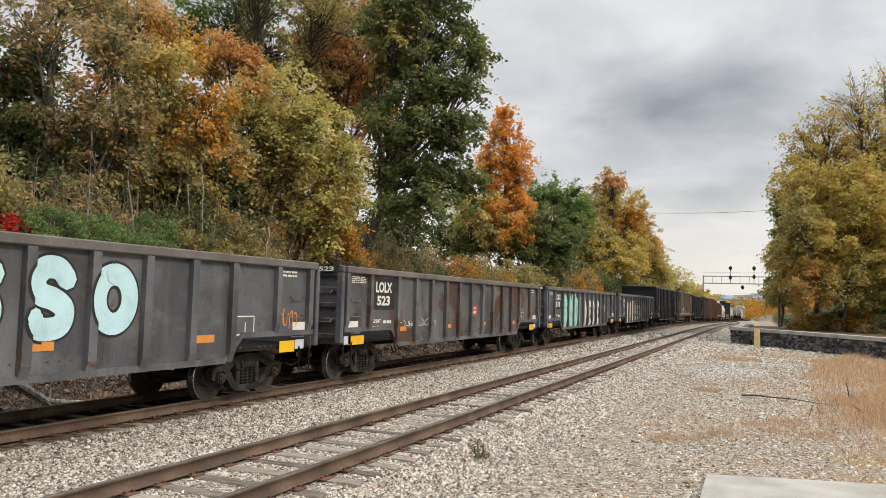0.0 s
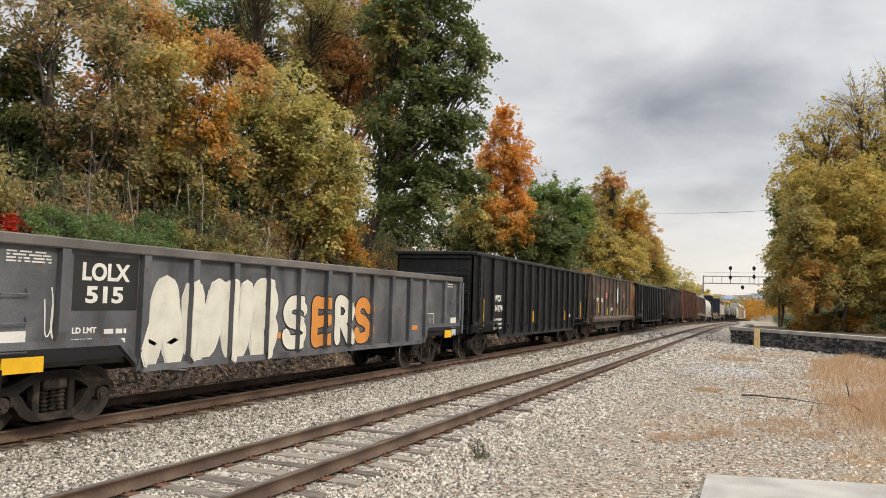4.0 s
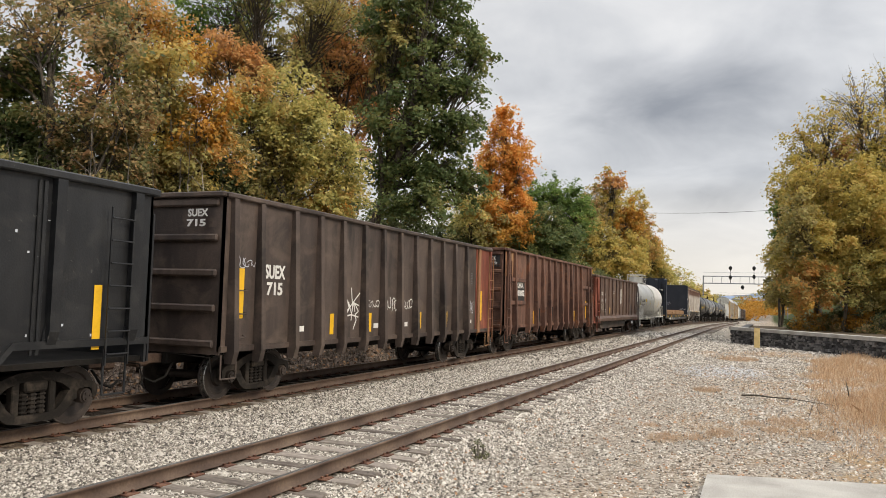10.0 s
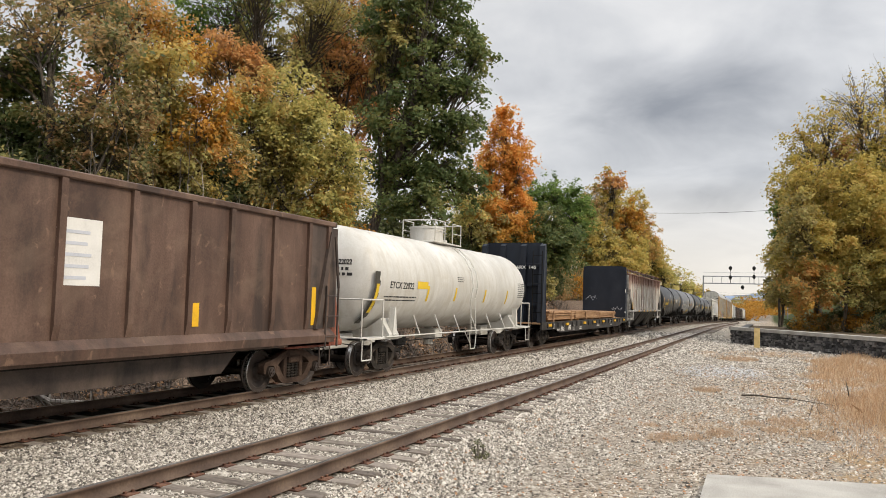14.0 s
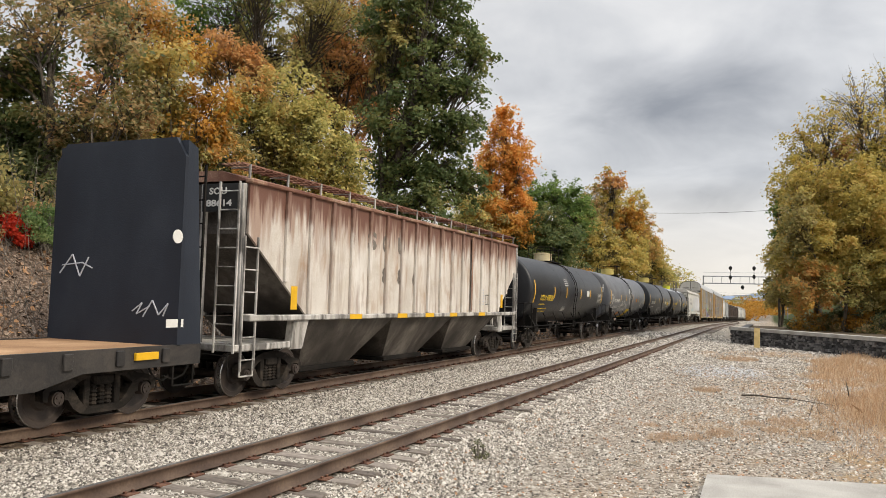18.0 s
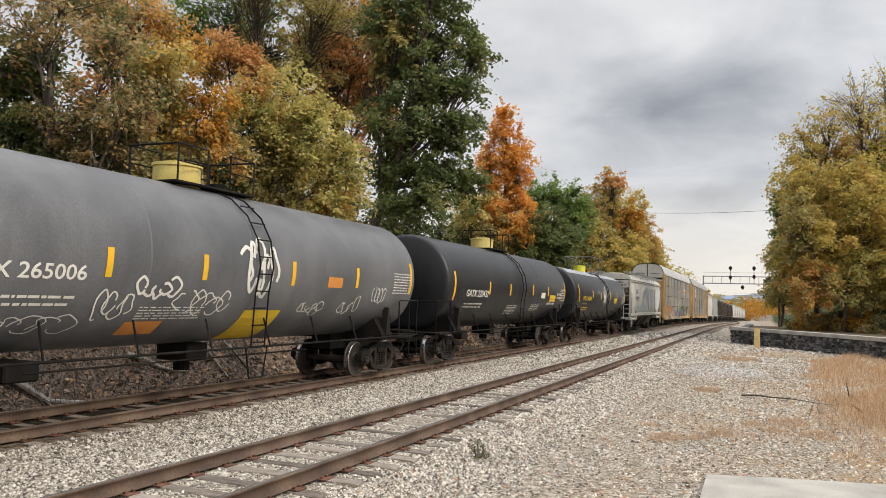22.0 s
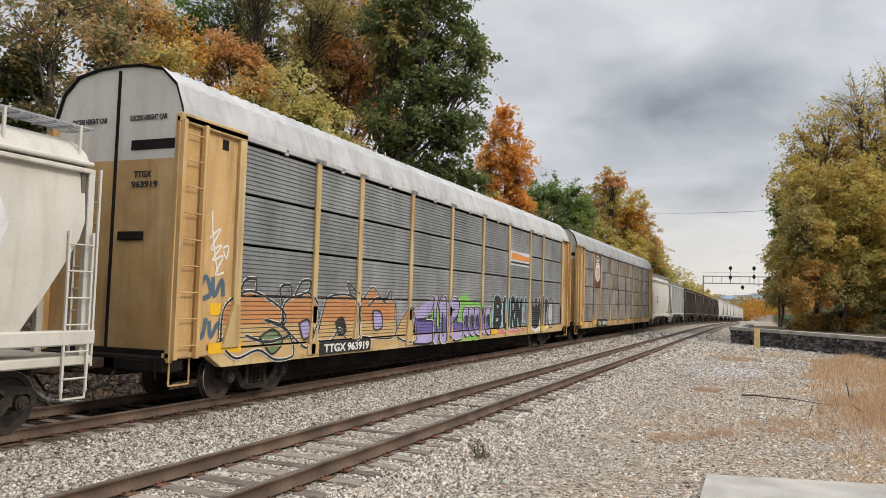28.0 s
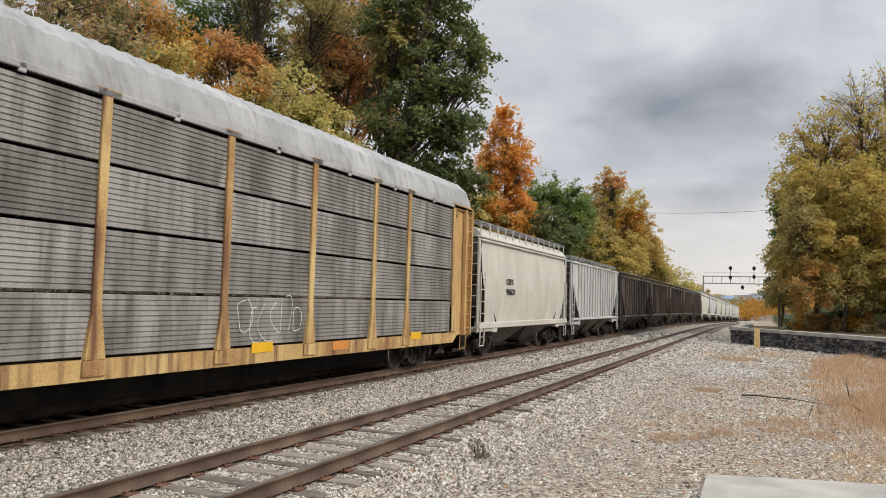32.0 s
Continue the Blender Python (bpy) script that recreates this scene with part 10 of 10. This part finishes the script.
    part("reflector", Geo().cyl((1.53, 10.62, 3.06), (1.542, 10.62, 3.06), 0.12, 16), I_WHITE, c)
    stripe(c, 1.525, 10.45, 1.5, 0.42, 0.14, I_WHITE, "placard")
    g = Geo()
    for pts in (((0.5, 1.75), (0.72, 1.9), (0.6, 1.7), (0.9, 1.85)), ((0.75, 1.66), (0.95, 1.95), (1.1, 1.7), (1.3, 1.9), (1.2, 1.68)), ((-1.3, 2.4), (-1.0, 2.75), (-0.8, 2.35), (-0.6, 2.7)), ((-1.25, 2.55), (-0.75, 2.6), (-0.5, 2.5))):
        for p, q in zip(pts, pts[1:]):
            g.cyl((p[0], h - 0.625, p[1]), (q[0], h - 0.625, q[1]), 0.014, 4)
    part("graffiti", g, I_GREYSPRAY, c)
    end_word(c, "IARX  145", 0.2, 1.2, -h - 0.0, 3.6, 3.75, I_WHITE)
    for y0, y1, n, x1, ties in ((-9.7, -4.4, 8, 1.38, (-8.9, -5.2)), (-4.3, 1.2, 8, 1.42, (-1.92,)), (1.3, 7.4, 7, 1.40, (2.07, 6.6))):
        load = thing_on(c, "plate_stack", "stack of brown plates strapped on the flat car")
        for k in range(n):
            part("plate", Geo().box(-x1 + random.uniform(-0.03, 0.03), x1 + random.uniform(-0.04, 0.04), y0 + random.uniform(-0.08, 0.08), y1 + random.uniform(-0.08, 0.08), 1.28 + k * 0.052, 1.28 + k * 0.052 + 0.044, 0.006), P_LUMBER, load)
        for y in (y0 + 0.8, y1 - 0.8):
            part("dunnage", Geo().box(-1.4, 1.4, y - 0.05, y + 0.05, 1.182, 1.278, 0.01), P_LUMBER, load)
        for y in ties:
            part("strap", Geo().box(x1 + 0.045, x1 + 0.06, y - 0.09, y + 0.09, 1.2, 1.28 + n * 0.052 + 0.01).box(-x1, x1 + 0.06, y - 0.09, y + 0.09, 1.28 + n * 0.052, 1.29 + n * 0.052), P_LUMBER, load)

    # covered hoppers
    c, h = HOPS[0]
    for y in (-4.82, -2.18, -0.30, 1.62, 4.3):
        stripe(c, 1.564, y, 1.57, 0.62, 0.12)
    for y, z0 in ((-7.24, 1.8), (6.95, 1.85)):
        stripe(c, 1.466, y, z0, 0.24, 0.5)
    for wd, a, b, z0, z1 in (("S", -3.86, -3.36, 3.32, 3.80), ("O", -3.02, -2.60, 3.30, 3.78), ("U", -2.10, -1.66, 3.30, 3.78), ("8", -3.0, -2.62, 2.47, 2.92), ("8", -2.07, -1.72, 2.47, 2.92), ("6", -1.1, -0.75, 2.47, 2.92)):
        word(c, wd, a, b, z0, z1, ink("faded_grey_lettering", (0.16, 0.14, 0.12)), 1.466)
    part("number_panel", Geo().box(0.45, 1.3, -h + 0.06, -h + 0.075, 3.72, 4.28), I_BLACK, c)
    end_word(c, "SOU", 0.62, 1.05, -h + 0.055, 4.06, 4.2, I_WHITE)
    end_word(c, "88614", 0.55, 1.18, -h + 0.055, 3.82, 3.96, I_WHITE)
    outline_box(c, 5.2, 5.75, 1.95, 2.32, I_BLACK)
    bars(c, 1.466, 4.6, 1.95, 0.5, 0.6, 6, I_GREYSPRAY, 95)
    for y in (3.63,):
        part("rust_patch", Geo().box(1.537, 1.5385, y - 0.07, y + 0.07, 1.75, 4.25), P_CREAMRUST, c)
    c, h = HOPS[1]
    xs = 1.466
    word(c, "SOXX", -6.1, -5.0, 2.98, 3.3, ink("grey_lettering", (0.20, 0.20, 0.20)), xs + 0.02)
    word(c, "475079", -6.2, -4.45, 2.45, 2.76, ink("grey_numbers", (0.20, 0.20, 0.20)), xs + 0.02)
    silver, pale = ink("silver_spray", (0.49, 0.50, 0.51)), ink("pale_silver_spray", (0.57, 0.57, 0.565))
    for gl, a, b, z0, z1, sl in (("A", -2.5, -0.9, 1.65, 3.3, 0.25), ("U", -0.9, 0.3, 1.65, 3.6, 0.2), ("W", 0.4, 2.3, 1.65, 3.5, 0.15), ("A", 2.3, 4.0, 1.65, 3.55, 0.2), ("S", 4.2, 7.0, 1.7, 3.6, 0.2)):
        spray(c, gl, a, b, z0, z1, pale, silver, 0.34, 0.045, (), 1.50, slant=sl)
    part("number_panel", Geo().box(0.35, 1.3, -h - 0.0, -h + 0.012, 3.38, 3.93), P_HOPWHITE, c)
    end_word(c, "SOXX", 0.5, 0.92, -h - 0.004, 3.72, 3.83, I_BLACK)
    end_word(c, "475079", 0.48, 1.12, -h - 0.004, 3.5, 3.61, I_BLACK)
    for gl, a, b in (("U", -5.1, -4.4), ("W", -4.4, -3.5), ("S", -3.5, -2.8)):
        spray(c, gl, a, b, 1.58, 2.05, ink("washed_blue_spray", (0.42, 0.53, 0.56)), None, 0.24, 0.03, (), 1.49)
    word(c, "DO NOT HUMP THIS CAR", 1.6, 3.6, 1.34, 1.44, ink("faded_lettering", (0.4, 0.38, 0.34)), 1.525)
    c, h = HOPS[2]
    word(c, "CEFX", -3.4, -2.5, 2.75, 2.98, I_BLACK, 1.50)
    word(c, "96521", -3.4, -2.3, 2.35, 2.6, I_BLACK, 1.50)

    # autoracks
    c, h, W, ze = RACKS[0]
    end_word(c, "TTGX", 0.45, 0.85, -h + 0.125, 4.12, 4.24, I_BLACK)
    end_word(c, "963919", 0.40, 1.0, -h + 0.125, 3.94, 4.06, I_BLACK)
    for x in (-1.1, 0.3):
        end_word(c, "EXCESS HEIGHT CAR", x, x + 0.85, -h + 0.125, 5.15, 5.25, I_BLACK)
    part("end_latch", Geo().box(0.15, 0.75, -h + 0.1, -h + 0.13, 3.0, 3.16, 0.02), P_UNDER, c)
    I_DEEPPURPLE, I_LILAC = ink("deep_purple_spray", (0.13, 0.10, 0.32)), ink("lilac_spray", (0.36, 0.31, 0.55))
    I_RUSTSPRAY, I_TANSPRAY, I_PINK = ink("rust_orange_spray", (0.46, 0.20, 0.075)), ink("tan_spray", (0.46, 0.31, 0.14)), ink("pink_red_spray", (0.52, 0.16, 0.12))
    rack = dict(ribs=RACK_POSTS, sheet=W + 0.034, proud=0.055, rib_w=0.15, bands=RACK_BANDS)
    # a row of fat orange letters
    fat = (((-12.95, 1.15), (-12.9, 1.8), (-12.5, 2.08), (-11.95, 2.15), (-11.0, 1.8), (-10.9, 1.5), (-11.6, 1.6), (-10.8, 1.35), (-10.55, 0.85), (-11.2, 0.78), (-11.8, 1.0), (-12.5, 0.88)),
           ((-11.0, 1.5), (-10.9, 1.95), (-10.3, 2.12), (-9.95, 2.15), (-9.55, 1.7), (-9.75, 1.4), (-10.0, 0.98), (-10.35, 1.1)),
           ((-9.6, 1.1), (-9.4, 1.7), (-9.1, 2.1), (-8.0, 2.12), (-7.75, 1.7), (-7.65, 1.15), (-8.2, 1.05), (-8.6, 1.35), (-9.0, 1.08)),
           ((-7.7, 1.15), (-7.75, 1.8), (-7.3, 2.2), (-6.95, 2.36), (-6.4, 2.05), (-5.75, 2.05), (-5.6, 1.6), (-5.65, 1.1), (-6.6, 1.05)),
           ((-5.65, 1.1), (-5.25, 1.5), (-4.75, 1.85), (-4.42, 1.75), (-4.25, 0.95), (-5.0, 0.92)))
    smear(c, -13.0, -4.4, 0.80, 1.3, I_TANSPRAY, 204, off=0.001, rough=0.15, **rack)
    for pts in fat:
        blob(c, pts, I_RUSTSPRAY, 0.003, **rack)
        low = [(a, min(b, 1.5)) for a, b in pts]
        blob(c, low, I_TANSPRAY, 0.005, **rack)
        brush(c, [list(pts) + [pts[0]]], I_WHITE, 0.085, 0.006, **rack)
        brush(c, [list(pts) + [pts[0]]], I_BLACK, 0.045, 0.016, **rack)
    for pts, mat in ((((-11.75, 1.25), (-11.3, 1.4), (-10.95, 1.15), (-11.35, 0.9)), ink("dull_green_spray", (0.13, 0.20, 0.09))), (((-10.35, 1.5), (-10.0, 1.58), (-9.85, 1.3), (-10.15, 1.15)), I_LILAC), (((-6.95, 1.78), (-6.5, 1.72), (-6.4, 1.35), (-6.85, 1.3)), I_LILAC), (((-8.8, 1.5), (-8.5, 1.62), (-8.3, 1.3), (-8.6, 1.2)), I_BLACK)):
        blob(c, pts, mat, 0.008, **rack)
        brush(c, [list(pts) + [pts[0]]], I_BLACK, 0.045, 0.018, **rack)
    spikes = [((-12.45, 2.05), (-12.3, 2.36), (-11.95, 2.4), (-11.95, 2.15)), ((-11.0, 1.9), (-11.1, 2.25), (-10.75, 2.32), (-10.7, 2.1)), ((-10.55, 2.1), (-10.3, 2.4), (-9.95, 2.42), (-10.05, 2.15)), ((-8.1, 2.1), (-8.3, 2.45), (-7.8, 2.2)), ((-7.2, 1.9), (-6.7, 2.1), (-6.2, 1.95)), ((-6.2, 2.1), (-6.0, 2.3), (-5.9, 2.05)), ((-13.0, 1.2), (-12.6, 1.5), (-12.5, 2.0)), ((-12.2, 1.3), (-11.5, 1.15), (-10.7, 1.25))]
    brush(c, spikes, I_WHITE, 0.09, 0.006, **rack)
    brush(c, spikes, I_BLACK, 0.055, 0.018, **rack)
    # purple letters on a green ground
    smear(c, -4.6, 2.45, 0.82, 2.15, ink("bright_green_spray", (0.18, 0.46, 0.09)), 202, off=0.001, **rack)
    violet = (((-4.5, 0.82), (-4.45, 1.68), (-4.15, 1.85), (-3.05, 2.2), (-3.1, 1.78), (-3.6, 1.5), (-3.05, 1.42), (-3.1, 0.82)),
              ((-3.0, 2.2), (-2.65, 2.25), (-2.78, 1.6), (-2.62, 0.82), (-3.05, 0.82), (-3.0, 1.5)),
              ((-2.62, 1.9), (-2.45, 2.12), (-2.0, 2.1), (-1.97, 0.82), (-2.5, 0.82), (-2.5, 1.5)),
              ((-1.9, 1.0), (-1.88, 1.95), (-1.3, 2.2), (-0.85, 1.97), (-1.05, 1.4), (-0.6, 1.35), (-0.58, 0.88), (-1.3, 0.8)))
    small = [((y, 1.02), (y + 0.03, 1.78), (y + 0.52, 1.84), (y + 0.44, 1.42), (y + 0.56, 0.98), (y + 0.25, 0.88)) for y in (-0.52, 0.04, 0.6, 1.16, 1.72)]
    for pts in (*violet, *small):
        blob(c, pts, I_LILAC, 0.003, **rack)
        mid = [(a, min(max(b, 1.12), 1.55)) for a, b in pts]
        blob(c, mid, I_DEEPPURPLE, 0.005, **rack)
        brush(c, [list(pts) + [pts[0]]], I_BLACK, 0.07, 0.008, **rack)
        brush(c, [[(a + 0.03, b + 0.02) for a, b in pts]], I_WHITE, 0.025, 0.018, **rack)
    brush(c, [((-4.2, 1.5), (-3.7, 1.52), (-3.15, 1.62)), ((-1.7, 1.35), (-1.3, 1.4), (-1.0, 1.62)), ((-1.6, 1.75), (-1.3, 1.8)), ((-2.3, 1.7), (-2.25, 0.95)), *[((y + 0.15, 1.3), (y + 0.3, 1.6), (y + 0.35, 1.2)) for y in (-0.52, 0.04, 0.6, 1.16, 1.72)]], I_BLACK, 0.07, 0.012, **rack)
    # black letters with a pale blue edge, then dark rounded ones
    smear(c, 2.45, 6.7, 0.95, 2.15, ink("washed_blue_spray", (0.36, 0.55, 0.62)), 203, off=0.001, **rack)
    smear(c, 2.5, 6.6, 0.85, 1.08, I_PINK, 205, off=0.002, **rack)
    for y in (2.9, 4.0, 5.6, 6.5):
        blob(c, ((y - 0.2, 1.5), (y, 1.8), (y + 0.2, 1.5), (y, 1.2)), I_PINK, 0.003, **rack)
    for gl, a, b in (("B", 2.5, 3.62), ("U", 3.66, 4.52), ("R", 4.6, 5.35), ("N", 5.2, 6.25), ("1", 6.4, 6.85)):
        spray(c, gl, a, b, 1.0 if gl != "1" else 1.3, 2.28, I_BLACK, I_PALEBLUE, 0.32, 0.05, slant=0.12, **rack)
    smear(c, 7.5, 10.3, 0.82, 1.25, I_WHITE, 206, off=0.001, **rack)
    for pts in (((7.65, 1.0), (7.6, 2.1), (7.8, 2.25), (8.0, 1.9), (8.15, 2.3), (8.4, 2.3), (8.5, 1.95), (8.75, 2.3), (8.95, 2.2), (8.85, 1.2), (8.3, 0.95)), ((9.0, 0.9), (8.95, 1.9), (9.15, 2.4), (9.55, 2.3), (9.6, 1.7), (9.55, 1.0), (9.3, 0.85)), ((9.7, 1.0), (9.75, 2.2), (10.2, 2.25), (10.25, 1.9), (9.95, 1.5), (10.0, 1.05))):
        blob(c, pts, I_BLACK, 0.003, **rack)
        brush(c, [list(pts) + [pts[0]]], I_WHITE, 0.045, 0.012, **rack)
    brush(c, [((10.35, 1.2), (10.4, 2.0), (10.8, 2.3), (11.2, 1.9), (11.1, 1.1), (10.7, 0.95), (10.35, 1.2))], I_BLACK, 0.05, 0.012, **rack)
    smear(c, 10.4, 11.1, 1.1, 2.1, I_GREYSPRAY, 207, off=0.001, **rack)
    flat = dict(sheet=W + 0.011)
    brush(c, [((-13.3, 3.6), (-13.25, 3.1), (-13.1, 2.5)), ((-13.35, 3.1), (-13.05, 3.3), (-13.3, 2.9), (-13.0, 3.0), (-13.25, 2.7), (-12.95, 2.8), (-13.15, 2.45), (-12.9, 2.5)), ((-12.95, 2.95), (-12.8, 3.0), (-12.85, 2.75), (-12.95, 2.9))], I_WHITE, 0.04, 0.002, **flat)
    brush(c, [((-13.6, 2.1), (-13.4, 2.4), (-13.25, 2.1), (-13.45, 2.0)), ((-13.2, 2.4), (-13.15, 2.05), (-12.95, 2.35), (-12.9, 2.05)), ((-13.65, 1.6), (-13.45, 1.3), (-13.35, 1.65)), ((-13.25, 1.6), (-13.2, 1.3), (-13.0, 1.55), (-12.9, 1.25))], I_DARKBLUE, 0.1, 0.002, **flat)
    stripe(c, W + 0.054, -13.3, 1.0, 0.95, 0.2)
    stripe(c, W + 0.015, -13.25, 1.7, 0.3, 0.22, I_YELLOW, "placard")
    stripe(c, W + 0.092, -9.5, 0.78, 2.4, 0.3, I_BLACK, "number_panel")
    word(c, "TTGX 963919", -9.35, -7.2, 0.82, 1.02, I_WHITE, W + 0.0965)
    part("rail_sign", Geo().box(W + 0.034, W + 0.04, 4.52, 7.28, 3.55, 4.12), I_GREYSPRAY, c)
    part("rail_sign", Geo().prism([(4.6, 3.78), (7.2, 3.78), (7.2, 3.95), (4.75, 4.05)], "x", W + 0.041, W + 0.044), I_ORANGESPRAY, c)
    part("rail_sign", Geo().box(W + 0.041, W + 0.044, 4.6, 7.2, 3.62, 3.70), I_BLACK, c)
    stripe(c, W + 0.092, 2.25, 0.88, 0.7, 0.18)
    stripe(c, W + 0.092, 9.0, 0.88, 0.7, 0.18)
    outline_box(c, 12.85, 13.4, 2.9, 3.2, P_UNDER, W + 0.014, 0.02)
    c, h, W, ze = RACKS[1]
    part("logo_plate", Geo().box(W + 0.034, W + 0.05, -9.66, -7.82, 3.12, 5.02), I_MAROON, c)
    shield = [(-9.36, 4.72), (-9.15, 4.80), (-9.05, 4.98), (-8.74, 4.90), (-8.42, 4.98), (-8.30, 4.82), (-8.08, 4.74), (-8.14, 4.4), (-8.02, 4.0), (-8.04, 3.68), (-8.36, 3.5), (-8.72, 3.38), (-9.08, 3.5), (-9.38, 3.68), (-9.40, 4.0), (-9.28, 4.4)]
    part("logo_shield", Geo().prism(shield, "x", W + 0.051, W + 0.054), I_WHITE, c)
    inner = [(-8.72 + 0.94 * (a + 8.72), 4.2 + 0.94 * (b - 4.2)) for a, b in shield if b > 4.3]
    part("logo_shield", Geo().prism(inner, "x", W + 0.0545, W + 0.057), ink("faded_blue_field", (0.10, 0.11, 0.17)), c)
    for a, b, z in ((-9.08, -8.36, 4.66), (-9.14, -8.30, 4.47)):
        bars(c, W + 0.0575, a, z - 0.06, b - a, 0.13, 1, I_WHITE, int(100 * z), 0.9, "logo_line")
    for k in range(5):
        y = -9.26 + k * 0.24
        part("logo_stripe", Geo().box(W + 0.0545, W + 0.057, y, y + 0.12, 3.66 - 0.09 * (2 - abs(k - 2)), 4.27), ink("faded_red_stripe", (0.36, 0.20, 0.17)), c)
    stripe(c, W + 0.092, -8.8, 0.76, 3.0, 0.44, I_BLACK, "number_panel")
    word(c, "TTGX", -8.5, -7.72, 0.84, 1.06, I_WHITE, W + 0.0965)
    word(c, "973514", -7.25, -5.95, 0.84, 1.06, I_WHITE, W + 0.0965)
    for y, w in ((-13.36, 0.9), (-9.55, 0.72), (2.2, 0.7), (9.6, 0.7)):
        stripe(c, W + 0.055, y, 0.95, w, 0.2)
    for z in (1.56, 2.24):
        stripe(c, W + 0.015, -13.58, z, 0.6, 0.26, I_YELLOW, "placard")
    stripe(c, W + 0.054, 5.3, 0.86, 0.75, 0.2, I_ORANGESPRAY, "rail_sign")
    scrawl(c, W + 0.036, 1.75, 1.2, 2.2, 0.85, I_WHITE, 111, 6, 0.02)
    for x in (-1.1, 0.3):
        end_word(c, "EXCESS HEIGHT CAR", x, x + 0.85, -h + 0.125, 5.15, 5.25, I_BLACK)
    for rack in RACKS:
        c, h, W, ze = rack
        ys = [-h + 1.85] + RACK_POSTS + [h - 1.65]
        for a, b in zip(ys, ys[1:]):
            shared("eave_clip", "eave_clip", lambda: Geo().box(1.55, 1.60, -0.06, 0.06, 5.02, 5.16, 0.01), P_ROOF, c, pose(0, (a + b) / 2, 0))


def part_on(car, R, zc, y0, y1, a0, a1, mat, name="placard"):
    """A patch of colour bent round a tank."""
    n = 5
    vs = []
    for k in range(n + 1):
        t = radians(a0 + (a1 - a0) * k / n)
        vs += [((R + 0.005) * math.cos(t), y0, zc + (R + 0.005) * math.sin(t)), ((R + 0.005) * math.cos(t), y1, zc + (R + 0.005) * math.sin(t))]
    part(name, Geo().add(vs, [(2 * k, 2 * k + 1, 2 * k + 3, 2 * k + 2) for k in range(n)]), mat, car)


def head_bars(car, h, R, zc, x0, z0, x1, words, mat, head=0, scr=False):
    """Writing on the near head of a tank, bent to its dish."""
    def on_head(x, z, off=0.006):
        f = math.hypot(x, z) / R
        back = head * (1 - math.sqrt(max(0, 1 - f * f))) if head else dish(f)
        return Vector((x, -h + (0.0 if head else NEAR_HEAD) + back - off, zc + z))
    me = fit_word(words[0], x1 - x0, 0.15)
    for v in me.vertices:
        v.co = on_head(x0 + v.co.x, z0 + v.co.y)
    me.materials.clear()
    me.materials.append(mat)
    part("lettering", me, None, car)
    g = Geo()
    for r in range(2):
        t = x0
        while t < x1 - 0.1:
            e = t + random.uniform(0.06, 0.16)
            g.add([on_head(x, z) for x, z in ((t, z0 - 0.15 - r * 0.14), (e, z0 - 0.15 - r * 0.14), (e, z0 - 0.07 - r * 0.14), (t, z0 - 0.07 - r * 0.14))], [(0, 1, 2, 3)])
            t = e + 0.05
    part("lettering", g, mat, car)
    if scr:
        for pl in (((0.1, 0.6), (0.35, 0.72), (0.3, 0.3), (0.15, 0.25)), ((0.3, 0.65), (0.55, 0.7), (0.45, 0.45), (0.6, 0.25)), ((0.65, 0.7), (0.7, 0.25), (0.85, 0.5), (0.7, 0.5)), ((0.9, 0.75), (0.95, 0.2)), ((1.1, 0.7), (1.1, 0.2)), ((0.9, 0.45), (1.15, 0.5))):
            g = Geo()
            ribbon(g, smooth_line(list(pl), 0.05), 0.0, 0.045)
            g.v = [tuple(on_head(b, c, 0.006 + a)) for a, b, c in g.v]
            part("graffiti", g, I_WHITE, car)


def thing_on(car, name, label):
    """A load that rides on a car: its own thing, keyed with the same way."""
    root = thing(name, car.matrix_basis.copy(), label, "load", "plate stacks on the flat car")
    for r, s0, half in CARS:
        if r is car:
            CARS.append((root, s0, half))
            break
    return root


dress_train()


def place(s):
    """A point of the main line, s metres along it, at rail level."""
    return Vector((XM + float(bend(s)), s, float(grade(s))))


def car_pose(s, half):
    p, q = place(s - half), place(s + half)
    d = (q - p).normalized()
    side = d.cross(Vector((0, 0, 1))).normalized()
    up = side.cross(d)
    m = Matrix((side, d, up)).transposed().to_4x4()
    return Matrix.Translation((p + q) / 2) @ m


def motions():
    """The train rolls past at a slowly falling speed; its wheels turn."""
    for root, s0, half in CARS:
        walk(root, [(0.5 * k, car_pose(s0 - run(0.5 * k), half)) for k in range(65)])
    where = {root: s0 for root, s0, _ in CARS}
    for ws, root, dy in WHEELSETS:
        s0 = where[root]
        rows, turning = [], False
        t_near = [k / 30 for k in range(961) if -16 < s0 - run(k / 30) < 75]
        if not t_near:
            rows = [(0.0, pose(0, dy, WR)), (32.0, pose(0, dy, WR))]
        else:
            steps = sorted({0.0, *t_near, 32.0})
            base = run(t_near[0])
            last = run(t_near[-1]) - base
            for t in steps:
                rows.append((t, pose(0, dy, WR, math.degrees(min(max(run(t) - base, 0), last) / WR) % 360)))
        walk(ws, rows)


motions()
